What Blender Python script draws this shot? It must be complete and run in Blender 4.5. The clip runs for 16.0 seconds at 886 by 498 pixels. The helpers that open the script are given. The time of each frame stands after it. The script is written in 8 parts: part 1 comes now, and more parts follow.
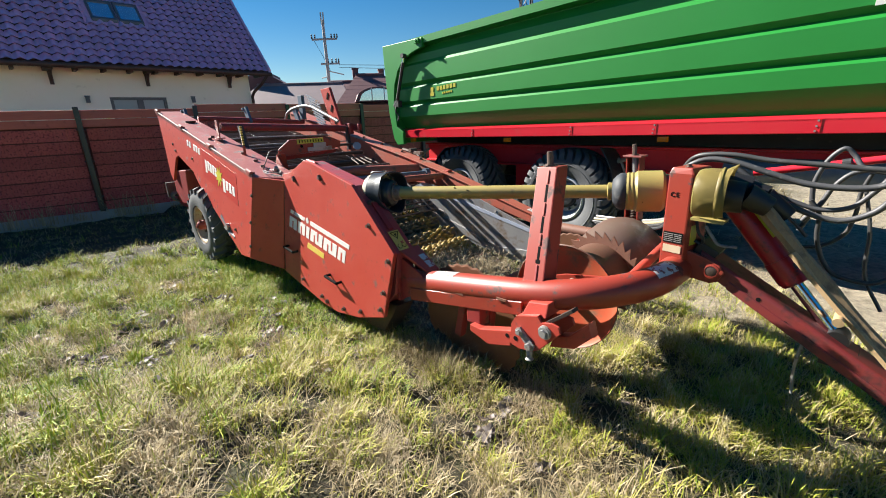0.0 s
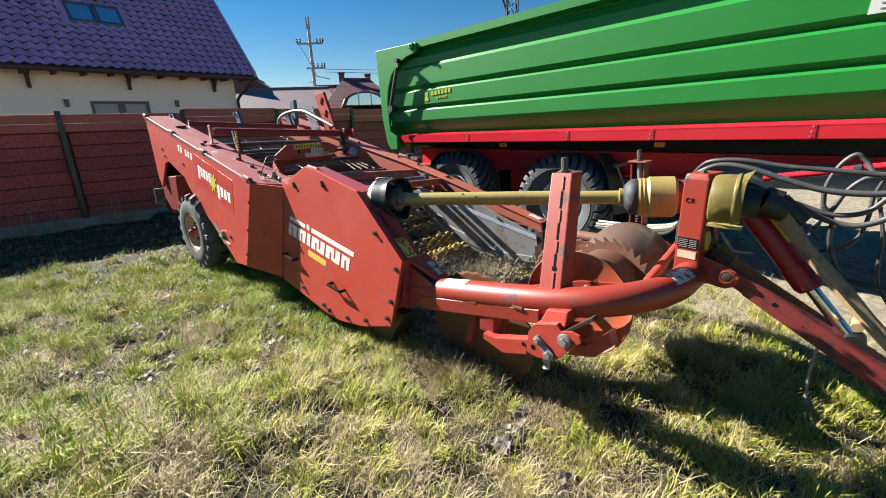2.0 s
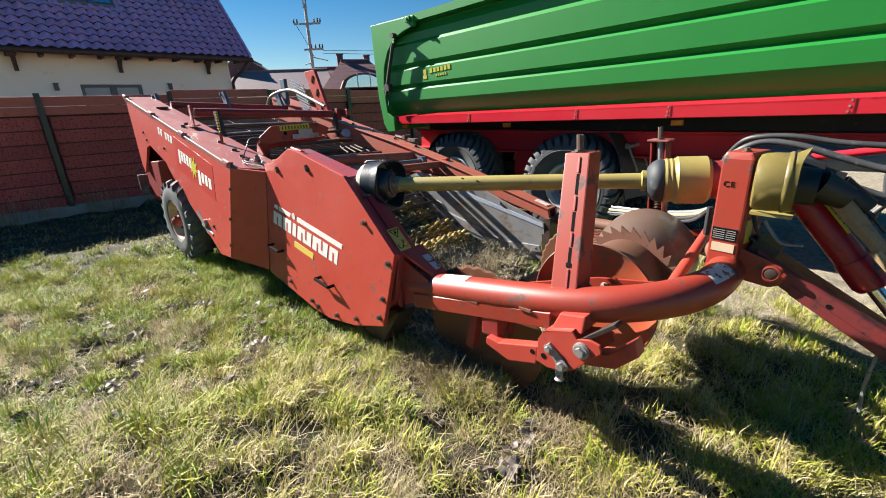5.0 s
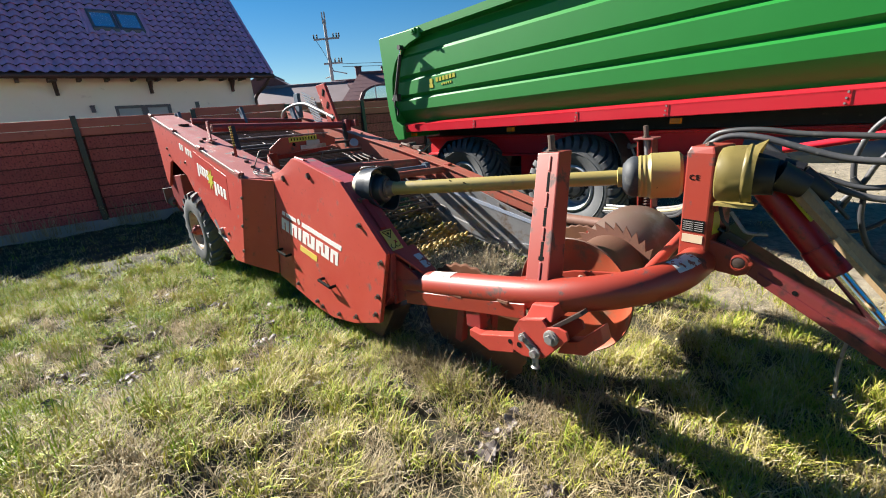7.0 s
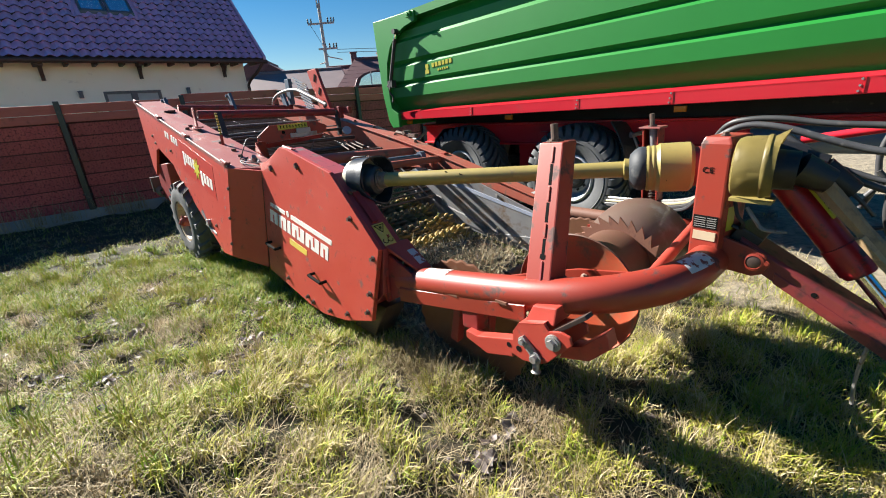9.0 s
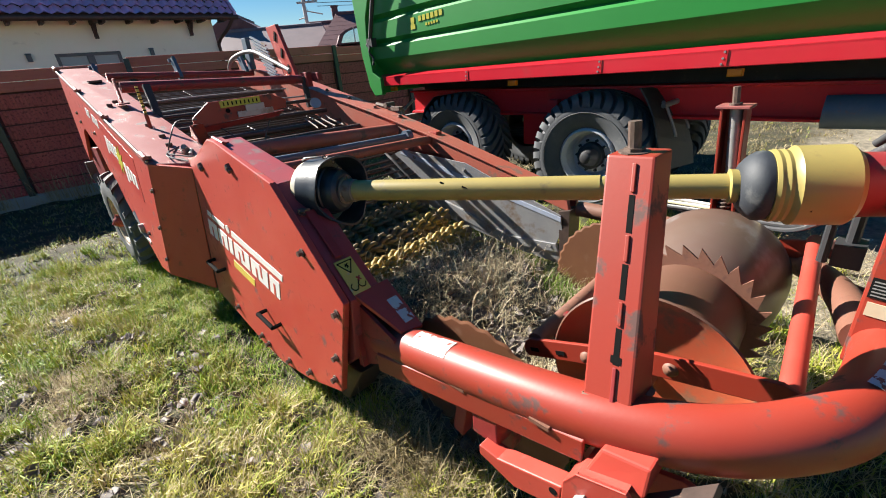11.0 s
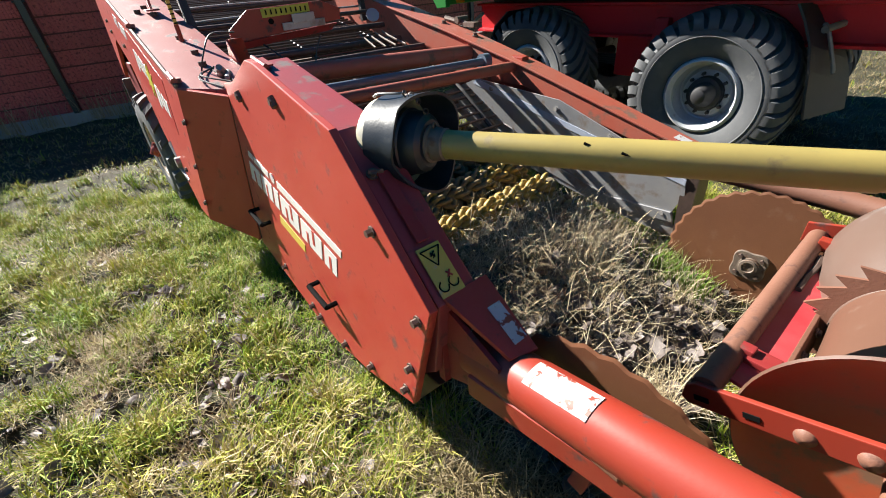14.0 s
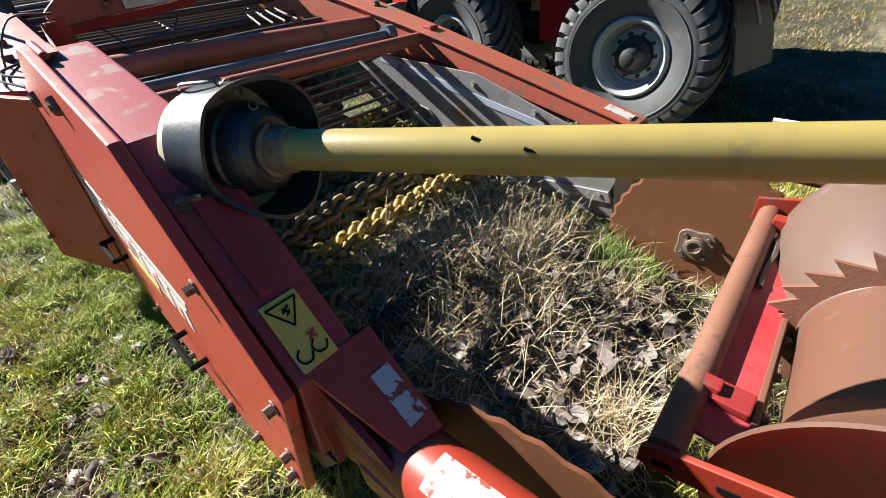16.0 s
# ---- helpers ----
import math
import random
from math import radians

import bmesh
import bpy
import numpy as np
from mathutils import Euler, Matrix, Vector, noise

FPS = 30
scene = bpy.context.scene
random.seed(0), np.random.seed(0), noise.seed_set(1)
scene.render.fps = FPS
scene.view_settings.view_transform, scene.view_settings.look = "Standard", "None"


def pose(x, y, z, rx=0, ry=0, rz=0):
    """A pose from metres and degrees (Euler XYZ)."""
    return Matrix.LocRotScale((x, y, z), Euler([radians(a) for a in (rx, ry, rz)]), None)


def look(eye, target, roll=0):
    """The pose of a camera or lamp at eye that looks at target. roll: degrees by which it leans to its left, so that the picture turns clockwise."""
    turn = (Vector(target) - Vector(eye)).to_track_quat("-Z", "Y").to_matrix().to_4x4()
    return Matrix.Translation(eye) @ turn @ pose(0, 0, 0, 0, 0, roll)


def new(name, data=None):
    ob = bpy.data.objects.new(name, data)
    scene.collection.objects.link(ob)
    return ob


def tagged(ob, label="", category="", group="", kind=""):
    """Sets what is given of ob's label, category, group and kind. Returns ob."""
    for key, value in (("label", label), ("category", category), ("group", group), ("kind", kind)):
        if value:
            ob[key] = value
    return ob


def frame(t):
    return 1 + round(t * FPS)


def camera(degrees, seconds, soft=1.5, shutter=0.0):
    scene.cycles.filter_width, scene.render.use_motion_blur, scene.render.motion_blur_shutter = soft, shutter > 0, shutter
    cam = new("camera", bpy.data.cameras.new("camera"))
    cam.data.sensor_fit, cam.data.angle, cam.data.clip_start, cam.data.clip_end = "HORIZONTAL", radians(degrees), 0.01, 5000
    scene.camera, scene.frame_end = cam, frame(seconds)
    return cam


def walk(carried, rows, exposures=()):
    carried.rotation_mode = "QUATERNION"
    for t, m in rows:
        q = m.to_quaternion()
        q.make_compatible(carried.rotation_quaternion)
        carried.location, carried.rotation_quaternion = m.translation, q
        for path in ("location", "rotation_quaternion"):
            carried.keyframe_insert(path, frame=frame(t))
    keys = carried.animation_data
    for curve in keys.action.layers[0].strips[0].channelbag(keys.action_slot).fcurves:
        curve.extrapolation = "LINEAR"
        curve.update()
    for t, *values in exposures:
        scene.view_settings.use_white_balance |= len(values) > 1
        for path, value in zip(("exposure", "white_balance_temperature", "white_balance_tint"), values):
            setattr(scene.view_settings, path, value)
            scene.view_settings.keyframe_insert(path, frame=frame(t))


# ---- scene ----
cam = camera(92.5, 16.0, soft=1.0)
PATH = [
    (0, (0.007, 0.007, 1.702), (-0.016, 1.917, 1.109), -2.15),
    (0.5, (-0.123, 0.073, 1.715), (-0.127, 1.988, 1.137), -2.2),
    (1, (-0.204, 0.108, 1.708), (-0.184, 2.025, 1.137), -2.21),
    (1.5, (-0.21, 0.107, 1.702), (-0.176, 2.023, 1.131), -2.21),
    (2, (-0.135, 0.053, 1.712), (-0.092, 1.968, 1.136), -2.05),
    (2.5, (0.008, -0.012, 1.706), (0.053, 1.9, 1.121), -1.9),
    (3, (0.017, 0.019, 1.703), (0.067, 1.925, 1.099), -1.76),
    (3.5, (-0.106, 0.191, 1.686), (-0.048, 2.089, 1.057), -1.66),
    (4, (-0.177, 0.349, 1.681), (-0.113, 2.237, 1.022), -1.59),
    (6.5, (0.08, 0.308, 1.639), (0.017, 2.211, 1.028), -4.61),
    (7, (0.091, 0.209, 1.649), (0.014, 2.113, 1.041), -4.69),
    (7.5, (0.046, 0.125, 1.653), (-0.039, 2.028, 1.046), -4.68),
    (8, (0.042, 0.126, 1.654), (-0.047, 2.028, 1.042), -4.77),
    (8.5, (0.069, 0.231, 1.653), (-0.017, 2.127, 1.023), -4.64),
    (9, (0.097, 0.344, 1.644), (0.032, 2.231, 0.984), -4.52),
    (11.3, (0.076, 1.312, 1.697), (0.035, 3.125, 0.853), -5.4),
    (11.5, (0.05, 1.389, 1.674), (0.017, 3.195, 0.816), -5.03),
    (12, (-0.031, 1.599, 1.683), (-0.064, 3.372, 0.757), -4.48),
    (12.5, (-0.081, 1.7, 1.694), (-0.136, 3.439, 0.706), -3.94),
    (13, (-0.15, 1.687, 1.672), (-0.325, 3.381, 0.625), -3.97),
    (13.5, (-0.174, 1.685, 1.657), (-0.424, 3.347, 0.572), -4.39),
    (14, (-0.167, 1.707, 1.644), (-0.4, 3.366, 0.551), -5.04),
    (14.5, (-0.123, 1.74, 1.668), (-0.257, 3.417, 0.585), -5.78),
    (15, (-0.083, 1.778, 1.667), (-0.104, 3.46, 0.586), -6.32),
    (15.5, (-0.062, 1.882, 1.623), (-0.052, 3.55, 0.519), -7.05),
    (16, (0.002, 2.064, 1.543), (-0.032, 3.676, 0.359), -7.4),
]
walk(cam, [(t, look(eye, target, roll)) for t, eye, target, roll in PATH])

# ---- world ----
world = bpy.data.worlds.new("sky")
scene.world = world
world.use_nodes = True
wn = world.node_tree
sky = wn.nodes.new("ShaderNodeTexSky")
sky.sky_type = "NISHITA"
sky.sun_disc = False
SUN = Vector((-1.36, 0.80, 1.04)).normalized()
sky.sun_elevation = math.asin(SUN.z)
sky.sun_rotation = math.atan2(SUN.x, SUN.y)
sky.air_density, sky.dust_density, sky.ozone_density = 1.0, 0.0, 3.0
clear = wn.nodes.new("ShaderNodeHueSaturation")
clear.inputs["Saturation"].default_value = 1.42
wn.links.new(sky.outputs[0], clear.inputs["Color"])
wn.links.new(clear.outputs[0], wn.nodes["Background"].inputs[0])
wn.nodes["Background"].inputs[1].default_value = 0.0275
sun_data = bpy.data.lights.new("sun", "SUN")
sun_data.energy, sun_data.angle, sun_data.color = 5.0, radians(0.53), (1.0, 0.955, 0.87)
sun = new("sun", sun_data)
sun.matrix_world = look((0, 0, 20), Vector((0, 0, 20)) - SUN)
scene.view_settings.exposure = 1.86

# ---- materials ----


def node_mat(name):
    m = bpy.data.materials.new(name)
    m.use_nodes = True
    nt = m.node_tree
    return m, nt, nt.nodes["Principled BSDF"]


def noise_node(nt, scale, detail=5.0, coord="Object", stretch=None):
    tc = nt.nodes.new("ShaderNodeTexCoord")
    n = nt.nodes.new("ShaderNodeTexNoise")
    n.inputs["Scale"].default_value = scale
    n.inputs["Detail"].default_value = detail
    n.inputs["Roughness"].default_value = 0.62
    src = tc.outputs[coord]
    if stretch:
        mp = nt.nodes.new("ShaderNodeMapping")
        mp.inputs["Scale"].default_value = stretch
        nt.links.new(src, mp.inputs["Vector"])
        src = mp.outputs["Vector"]
    nt.links.new(src, n.inputs["Vector"])
    return n.outputs["Fac"]


def ramp(nt, fac, lo, hi):
    r = nt.nodes.new("ShaderNodeMapRange")
    r.inputs["From Min"].default_value, r.inputs["From Max"].default_value = lo, hi
    nt.links.new(fac, r.inputs["Value"])
    return r.outputs["Result"]


def blend(nt, fac, a, b):
    x = nt.nodes.new("ShaderNodeMix")
    x.data_type = "RGBA"
    if isinstance(fac, float):
        x.inputs[0].default_value = fac
    else:
        nt.links.new(fac, x.inputs[0])
    for value, k in ((a, 6), (b, 7)):
        if isinstance(value, tuple):
            x.inputs[k].default_value = (*value, 1)
        else:
            nt.links.new(value, x.inputs[k])
    return x.outputs[2]


def bump(nt, b, fac, strength, dist=0.01):
    n = nt.nodes.new("ShaderNodeBump")
    n.inputs["Strength"].default_value = strength
    n.inputs["Distance"].default_value = dist
    nt.links.new(fac, n.inputs["Height"])
    nt.links.new(n.outputs["Normal"], b.inputs["Normal"])


def surface(name, c1, c2, scale, c3=None, scale3=20.0, cut=0.6, soft=0.06, rough=0.5, rough3=0.8, metal=0.0, relief=0.15, grain=90.0,
            stretch=None, coat=0.0, per_object=0.0, per_piece=0.0):
    """Two tones of one paint or stuff, worn through to a third where the noise passes the cut."""
    m, nt, b = node_mat(name)
    col = blend(nt, ramp(nt, noise_node(nt, scale, 6.0, stretch=stretch), 0.3, 0.7), c1, c2)
    if per_object:
        oi = nt.nodes.new("ShaderNodeObjectInfo")
        hs = nt.nodes.new("ShaderNodeHueSaturation")
        nt.links.new(ramp_rnd(nt, oi.outputs["Random"], 1 - per_object, 1 + per_object), hs.inputs["Value"])
        nt.links.new(col, hs.inputs["Color"])
        col = hs.outputs["Color"]
    if per_piece:
        geo = nt.nodes.new("ShaderNodeNewGeometry")
        hp = nt.nodes.new("ShaderNodeHueSaturation")
        nt.links.new(ramp_rnd(nt, geo.outputs["Random Per Island"], 1 - per_piece, 1 + per_piece), hp.inputs["Value"])
        nt.links.new(col, hp.inputs["Color"])
        col = hp.outputs["Color"]
    b.inputs["Roughness"].default_value = rough
    if c3:
        mask = ramp(nt, noise_node(nt, scale3, 8.0), cut, cut + soft)
        col = blend(nt, mask, col, c3)
        rr = nt.nodes.new("ShaderNodeMapRange")
        rr.inputs["To Min"].default_value, rr.inputs["To Max"].default_value = rough, rough3
        nt.links.new(mask, rr.inputs["Value"])
        nt.links.new(rr.outputs["Result"], b.inputs["Roughness"])
    nt.links.new(col, b.inputs["Base Color"])
    b.inputs["Metallic"].default_value = metal
    b.inputs["Coat Weight"].default_value = coat
    b.inputs["Coat Roughness"].default_value = 0.08
    if relief:
        bump(nt, b, noise_node(nt, grain, 4.0), relief, 0.004)
    return m


def ramp_rnd(nt, fac, lo, hi):
    r = nt.nodes.new("ShaderNodeMapRange")
    r.inputs["To Min"].default_value, r.inputs["To Max"].default_value = lo, hi
    nt.links.new(fac, r.inputs["Value"])
    return r.outputs["Result"]


def plant(name, tones, patch, thru=0.35, rough=0.7, drier=0.0):
    """Blades and leaves: a tone for each island, drifting in patches over the ground."""
    m, nt, b = node_mat(name)
    geo = nt.nodes.new("ShaderNodeNewGeometry")
    add = nt.nodes.new("ShaderNodeMath")
    add.operation = "MULTIPLY_ADD"
    nt.links.new(geo.outputs["Random Per Island"], add.inputs[0])
    add.inputs[1].default_value = 0.55
    wide, fine = noise_node(nt, patch, 3.0), noise_node(nt, patch * 6, 3.0)
    both = nt.nodes.new("ShaderNodeMath")
    both.operation = "MULTIPLY_ADD"
    nt.links.new(fine, both.inputs[0])
    both.inputs[1].default_value = 0.8
    nt.links.new(wide, both.inputs[2])
    shift = ramp(nt, both.outputs[0], 0.66, 1.14)
    half = nt.nodes.new("ShaderNodeMath")
    half.operation = "MULTIPLY"
    nt.links.new(shift, half.inputs[0])
    half.inputs[1].default_value = 0.50
    base = half.outputs[0]
    if drier:
        # drier growth towards the front of the machine, greener along its side
        dot = nt.nodes.new("ShaderNodeVectorMath")
        dot.operation = "DOT_PRODUCT"
        nt.links.new(geo.outputs["Position"], dot.inputs[0])
        dot.inputs[1].default_value = (0.697, -0.717, 0)
        dry = nt.nodes.new("ShaderNodeMath")
        dry.operation = "MULTIPLY_ADD"
        nt.links.new(ramp(nt, dot.outputs["Value"], -3.1, -1.0), dry.inputs[0])
        dry.inputs[1].default_value = drier
        nt.links.new(base, dry.inputs[2])
        base = dry.outputs[0]
    nt.links.new(base, add.inputs[2])
    cr = nt.nodes.new("ShaderNodeValToRGB")
    while len(cr.color_ramp.elements) < len(tones):
        cr.color_ramp.elements.new(0.5)
    for e, (p, c) in zip(cr.color_ramp.elements, tones):
        e.position, e.color = p, (*c, 1)
    nt.links.new(add.outputs[0], cr.inputs["Fac"])
    nt.links.new(cr.outputs["Color"], b.inputs["Base Color"])
    b.inputs["Roughness"].default_value = rough
    tr = nt.nodes.new("ShaderNodeBsdfTranslucent")
    nt.links.new(cr.outputs["Color"], tr.inputs["Color"])
    mx = nt.nodes.new("ShaderNodeMixShader")
    mx.inputs["Fac"].default_value = thru
    nt.links.new(b.outputs[0], mx.inputs[1])
    nt.links.new(tr.outputs[0], mx.inputs[2])
    nt.links.new(mx.outputs[0], nt.nodes["Material Output"].inputs["Surface"])
    return m


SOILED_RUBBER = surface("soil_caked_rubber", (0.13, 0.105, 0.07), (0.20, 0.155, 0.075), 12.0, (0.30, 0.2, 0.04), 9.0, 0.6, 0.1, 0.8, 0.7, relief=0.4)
DIRT = (0.09, 0.065, 0.05)
RED_OLD = surface("faded_red_paint", (0.365, 0.039, 0.025), (0.40, 0.057, 0.041), 3.0, (0.15, 0.050, 0.038), 14.0, 0.59, 0.12, 0.42, 0.7, relief=0.06, grain=40)
# pinker red for tops: sky sheen put into the colour, worn dark in patches
RED_TOP = surface("chalky_sky_sheen_red", (0.244, 0.0588, 0.0504), (0.294, 0.0966, 0.0882), 5.0, (0.063, 0.0378, 0.042), 10.0, 0.575, 0.07, 0.45, 0.75, relief=0.15)
RED_FRAME = surface("orange_red_paint", (0.262, 0.025, 0.012), (0.235, 0.031, 0.018), 4.0, (0.085, 0.036, 0.030), 9.0, 0.58, 0.06, 0.45, 0.7, relief=0.05)
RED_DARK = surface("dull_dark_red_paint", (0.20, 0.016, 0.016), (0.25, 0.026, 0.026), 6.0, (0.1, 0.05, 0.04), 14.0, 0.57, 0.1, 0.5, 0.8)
RUST = surface("brown_rust", (0.15, 0.062, 0.038), (0.175, 0.080, 0.052), 5.0, (0.118, 0.0546, 0.0378), 24.0, 0.58, 0.1, 0.62, 0.8, relief=0.25, grain=120)
RUST_DISC = surface("smooth_rust", (0.112, 0.053, 0.033), (0.096, 0.043, 0.027), 2.0, (0.135, 0.085, 0.062), 9.0, 0.6, 0.15, 0.5, 0.6, relief=0.08, grain=150)
RUST_PALE = surface("polished_rust", (0.10, 0.058, 0.043), (0.115, 0.078, 0.064), 3.0, (0.18, 0.155, 0.15), 4.0, 0.56, 0.12, 0.4, 0.42, relief=0.06, grain=150)
RUST_PLATE = surface("orange_rust_plate", (0.178, 0.073, 0.033), (0.142, 0.056, 0.026), 2.5, (0.20, 0.10, 0.054), 8.0, 0.6, 0.15, 0.55, 0.7, relief=0.12, grain=150)
DISH_RED = surface("rusted_red_dish", (0.46, 0.062, 0.024), (0.33, 0.095, 0.045), 6.0, (0.20, 0.10, 0.058), 6.0, 0.53, 0.08, 0.5, 0.7, relief=0.08)
SCRAPER_RED = surface("chalky_bright_red", (0.40, 0.028, 0.036), (0.46, 0.075, 0.08), 5.0, (0.27, 0.10, 0.08), 11.0, 0.58, 0.1, 0.5, 0.7, relief=0.06)
ROD_DARK = surface("oily_shade_dark_steel", (0.045, 0.032, 0.028), (0.09, 0.06, 0.05), 12.0, (0.2, 0.11, 0.07), 20.0, 0.62, 0.08, 0.45, 0.7, 0.3)
STEEL = surface("worn_grey_steel", (0.27, 0.277, 0.295), (0.37, 0.372, 0.385), 3.0, (0.218, 0.151, 0.101), 5.0, 0.54, 0.12, 0.34, 0.6, 0.3, relief=0.12)
STEEL_OLD = surface("rust_grey_steel", (0.126, 0.0966, 0.0756), (0.168, 0.13, 0.101), 14.0, (0.118, 0.0672, 0.042), 22.0, 0.55, 0.1, 0.6, 0.8, relief=0.3)
ZINC = surface("zinc_steel", (0.218, 0.214, 0.21), (0.302, 0.294, 0.286), 14.0, (0.168, 0.126, 0.0924), 30.0, 0.58, 0.08, 0.5, 0.7, 0.35)
CHROME = surface("chrome_rod", (0.75, 0.75, 0.76), (0.8, 0.8, 0.8), 4.0, rough=0.15, metal=1.0, relief=0.0)
BOLT = surface("rusty_bolt", (0.085, 0.052, 0.040), (0.14, 0.10, 0.082), 40.0, rough=0.6, metal=0.3)
YELLOW = surface("yellow_plastic", (0.315, 0.246, 0.074), (0.262, 0.207, 0.068), 5.0, (0.19, 0.145, 0.06), 12.0, 0.6, 0.12, 0.42, 0.6, relief=0.05)
YELLOW_PALE = surface("bleached_yellow_plastic", (0.43, 0.37, 0.215), (0.37, 0.335, 0.22), 5.0, (0.252, 0.244, 0.21), 10.0, 0.56, 0.1, 0.5, 0.7)
YELLOW_RUBBER = surface("yellow_rubber", (0.40, 0.272, 0.045), (0.34, 0.23, 0.05), 9.0, (0.16, 0.115, 0.07), 9.0, 0.47, 0.12, 0.55, 0.85)
RUBBER = surface("black_rubber", (0.028, 0.028, 0.03), (0.05, 0.05, 0.05), 8.0, (0.11, 0.10, 0.09), 10.0, 0.6, 0.15, 0.5, 0.75, relief=0.1)
RUBBER_BLUE = surface("weathered_black_plastic", (0.012, 0.015, 0.021), (0.024, 0.029, 0.037), 4.0, (0.06, 0.06, 0.06), 9.0, 0.6, 0.1, 0.38, 0.6)
BOOT_GREY = surface("grey_blue_rubber", (0.013, 0.016, 0.022), (0.026, 0.031, 0.039), 6.0, (0.075, 0.078, 0.08), 12.0, 0.6, 0.1, 0.65, 0.8)
HOSE = surface("grey_hose_rubber", (0.04, 0.04, 0.044), (0.065, 0.065, 0.068), 10.0, (0.15, 0.145, 0.14), 20.0, 0.6, 0.1, 0.5, 0.7)
TYRE = surface("dusty_tyre", (0.058, 0.062, 0.070), (0.090, 0.094, 0.10), 6.0, (0.15, 0.15, 0.145), 9.0, 0.58, 0.2, 0.75, 0.9, relief=0.2)
RIM = surface("silver_rim_paint", (0.462, 0.479, 0.504), (0.403, 0.42, 0.445), 5.0, (0.235, 0.21, 0.185), 14.0, 0.62, 0.12, 0.4, 0.7, 0.2)
RIM_OLD = surface("rusty_cream_rim", (0.42, 0.36, 0.27), (0.30, 0.2, 0.13), 8.0, (0.2, 0.1, 0.06), 12.0, 0.55, 0.1, 0.6, 0.8)
GREEN = surface("gloss_green_paint", (0.0102, 0.195, 0.0245), (0.013, 0.214, 0.030), 1.5, (0.0252, 0.172, 0.0378), 3.0, 0.62, 0.2, 0.45, 0.5, relief=0.03, grain=6, coat=0.04)
RED_GLOSS = surface("gloss_red_paint", (0.55, 0.0118, 0.0275), (0.58, 0.0195, 0.034), 1.5, (0.378, 0.0504, 0.0504), 4.0, 0.62, 0.2, 0.3, 0.45, relief=0.03, grain=8, coat=0.5)
RED_CHASSIS = surface("chassis_red_paint", (0.52, 0.004, 0.012), (0.56, 0.006, 0.014), 3.0, (0.36, 0.014, 0.014), 8.0, 0.6, 0.15, 0.5, 0.7)
RED_BEAM = surface("sun_faded_red_paint", (0.33, 0.068, 0.040), (0.30, 0.095, 0.066), 4.0, (0.15, 0.075, 0.05), 7.0, 0.57, 0.08, 0.5, 0.75, relief=0.12)
RAM_RED = surface("oily_red_paint", (0.30, 0.008, 0.014), (0.24, 0.010, 0.014), 6.0, (0.02, 0.012, 0.012), 11.0, 0.55, 0.08, 0.35, 0.4, relief=0.08)
OILY_BLACK = surface("oily_black_steel", (0.007, 0.007, 0.008), (0.014, 0.013, 0.013), 9.0, (0.03, 0.022, 0.018), 12.0, 0.6, 0.1, 0.5, 0.7)
BAR_RED = surface("dirty_red_paint", (0.215, 0.020, 0.018), (0.155, 0.026, 0.027), 4.0, (0.035, 0.018, 0.017), 6.0, 0.57, 0.12, 0.5, 0.7, relief=0.08)
BLACK_PAINT = surface("black_steel_paint", (0.02, 0.02, 0.022), (0.03, 0.03, 0.033), 6.0, (0.08, 0.07, 0.06), 14.0, 0.62, 0.1, 0.55, 0.7)
BLUE_STEEL = surface("blue_grey_steel", (0.06, 0.09, 0.13), (0.09, 0.12, 0.16), 8.0, (0.15, 0.1, 0.08), 14.0, 0.6, 0.1, 0.5, 0.7)
AMBER = surface("amber_reflector", (0.63, 0.202, 0.0084), (0.588, 0.168, 0.0084), 30.0, rough=0.2, relief=0.0)
WHITE_STICKER = surface("worn_white_sticker", (0.521, 0.521, 0.512), (0.454, 0.454, 0.454), 8.0, (0.235, 0.0504, 0.0336), 34.0, 0.565, 0.02, 0.35, 0.5, relief=0.0)
STICKER_BEIGE = surface("dirty_beige_sticker", (0.47, 0.40, 0.28), (0.40, 0.32, 0.22), 8.0, (0.24, 0.15, 0.09), 16.0, 0.6, 0.08, 0.45, 0.6, relief=0.0)
WHITE_CLEAN = surface("white_lettering", (0.672, 0.664, 0.638), (0.605, 0.588, 0.571), 6.0, (0.462, 0.252, 0.21), 16.0, 0.66, 0.08, 0.35, 0.5, relief=0.0)
BLUE_STRIPE = surface("blue_white_strip", (0.42, 0.47, 0.571), (0.353, 0.403, 0.521), 9.0, (0.202, 0.21, 0.235), 12.0, 0.62, 0.08, 0.4, 0.6, relief=0.0)
YELLOW_STICKER = surface("yellow_sticker", (0.571, 0.437, 0.0672), (0.521, 0.403, 0.101), 7.0, (0.42, 0.353, 0.252), 14.0, 0.62, 0.08, 0.4, 0.6, relief=0.0)
YELLOW_SIGN = surface("yellow_lettering", (0.462, 0.437, 0.0336), (0.42, 0.386, 0.042), 7.0, rough=0.4, relief=0.0)
# black for print, also the darkness painted on as slots and holes
INK_HOLE_BLACK = surface("ink_and_hole_black", (0.005, 0.005, 0.005), (0.009, 0.009, 0.009), 9.0, rough=0.9, relief=0.0)
INK_HOLE_BLACK.node_tree.nodes["Principled BSDF"].inputs["Specular IOR Level"].default_value = 0.08
RED_DECAL = surface("dark_red_decal", (0.38, 0.03, 0.02), (0.34, 0.035, 0.025), 5.0, rough=0.4, relief=0.0)
FENCE_WOOD = surface("red_brown_stained_slats", (0.40, 0.070, 0.074), (0.49, 0.105, 0.10), 5.0, (0.20, 0.042, 0.046), 30.0, 0.52, 0.1, 0.7, 0.85, relief=0.3, per_object=0.2)
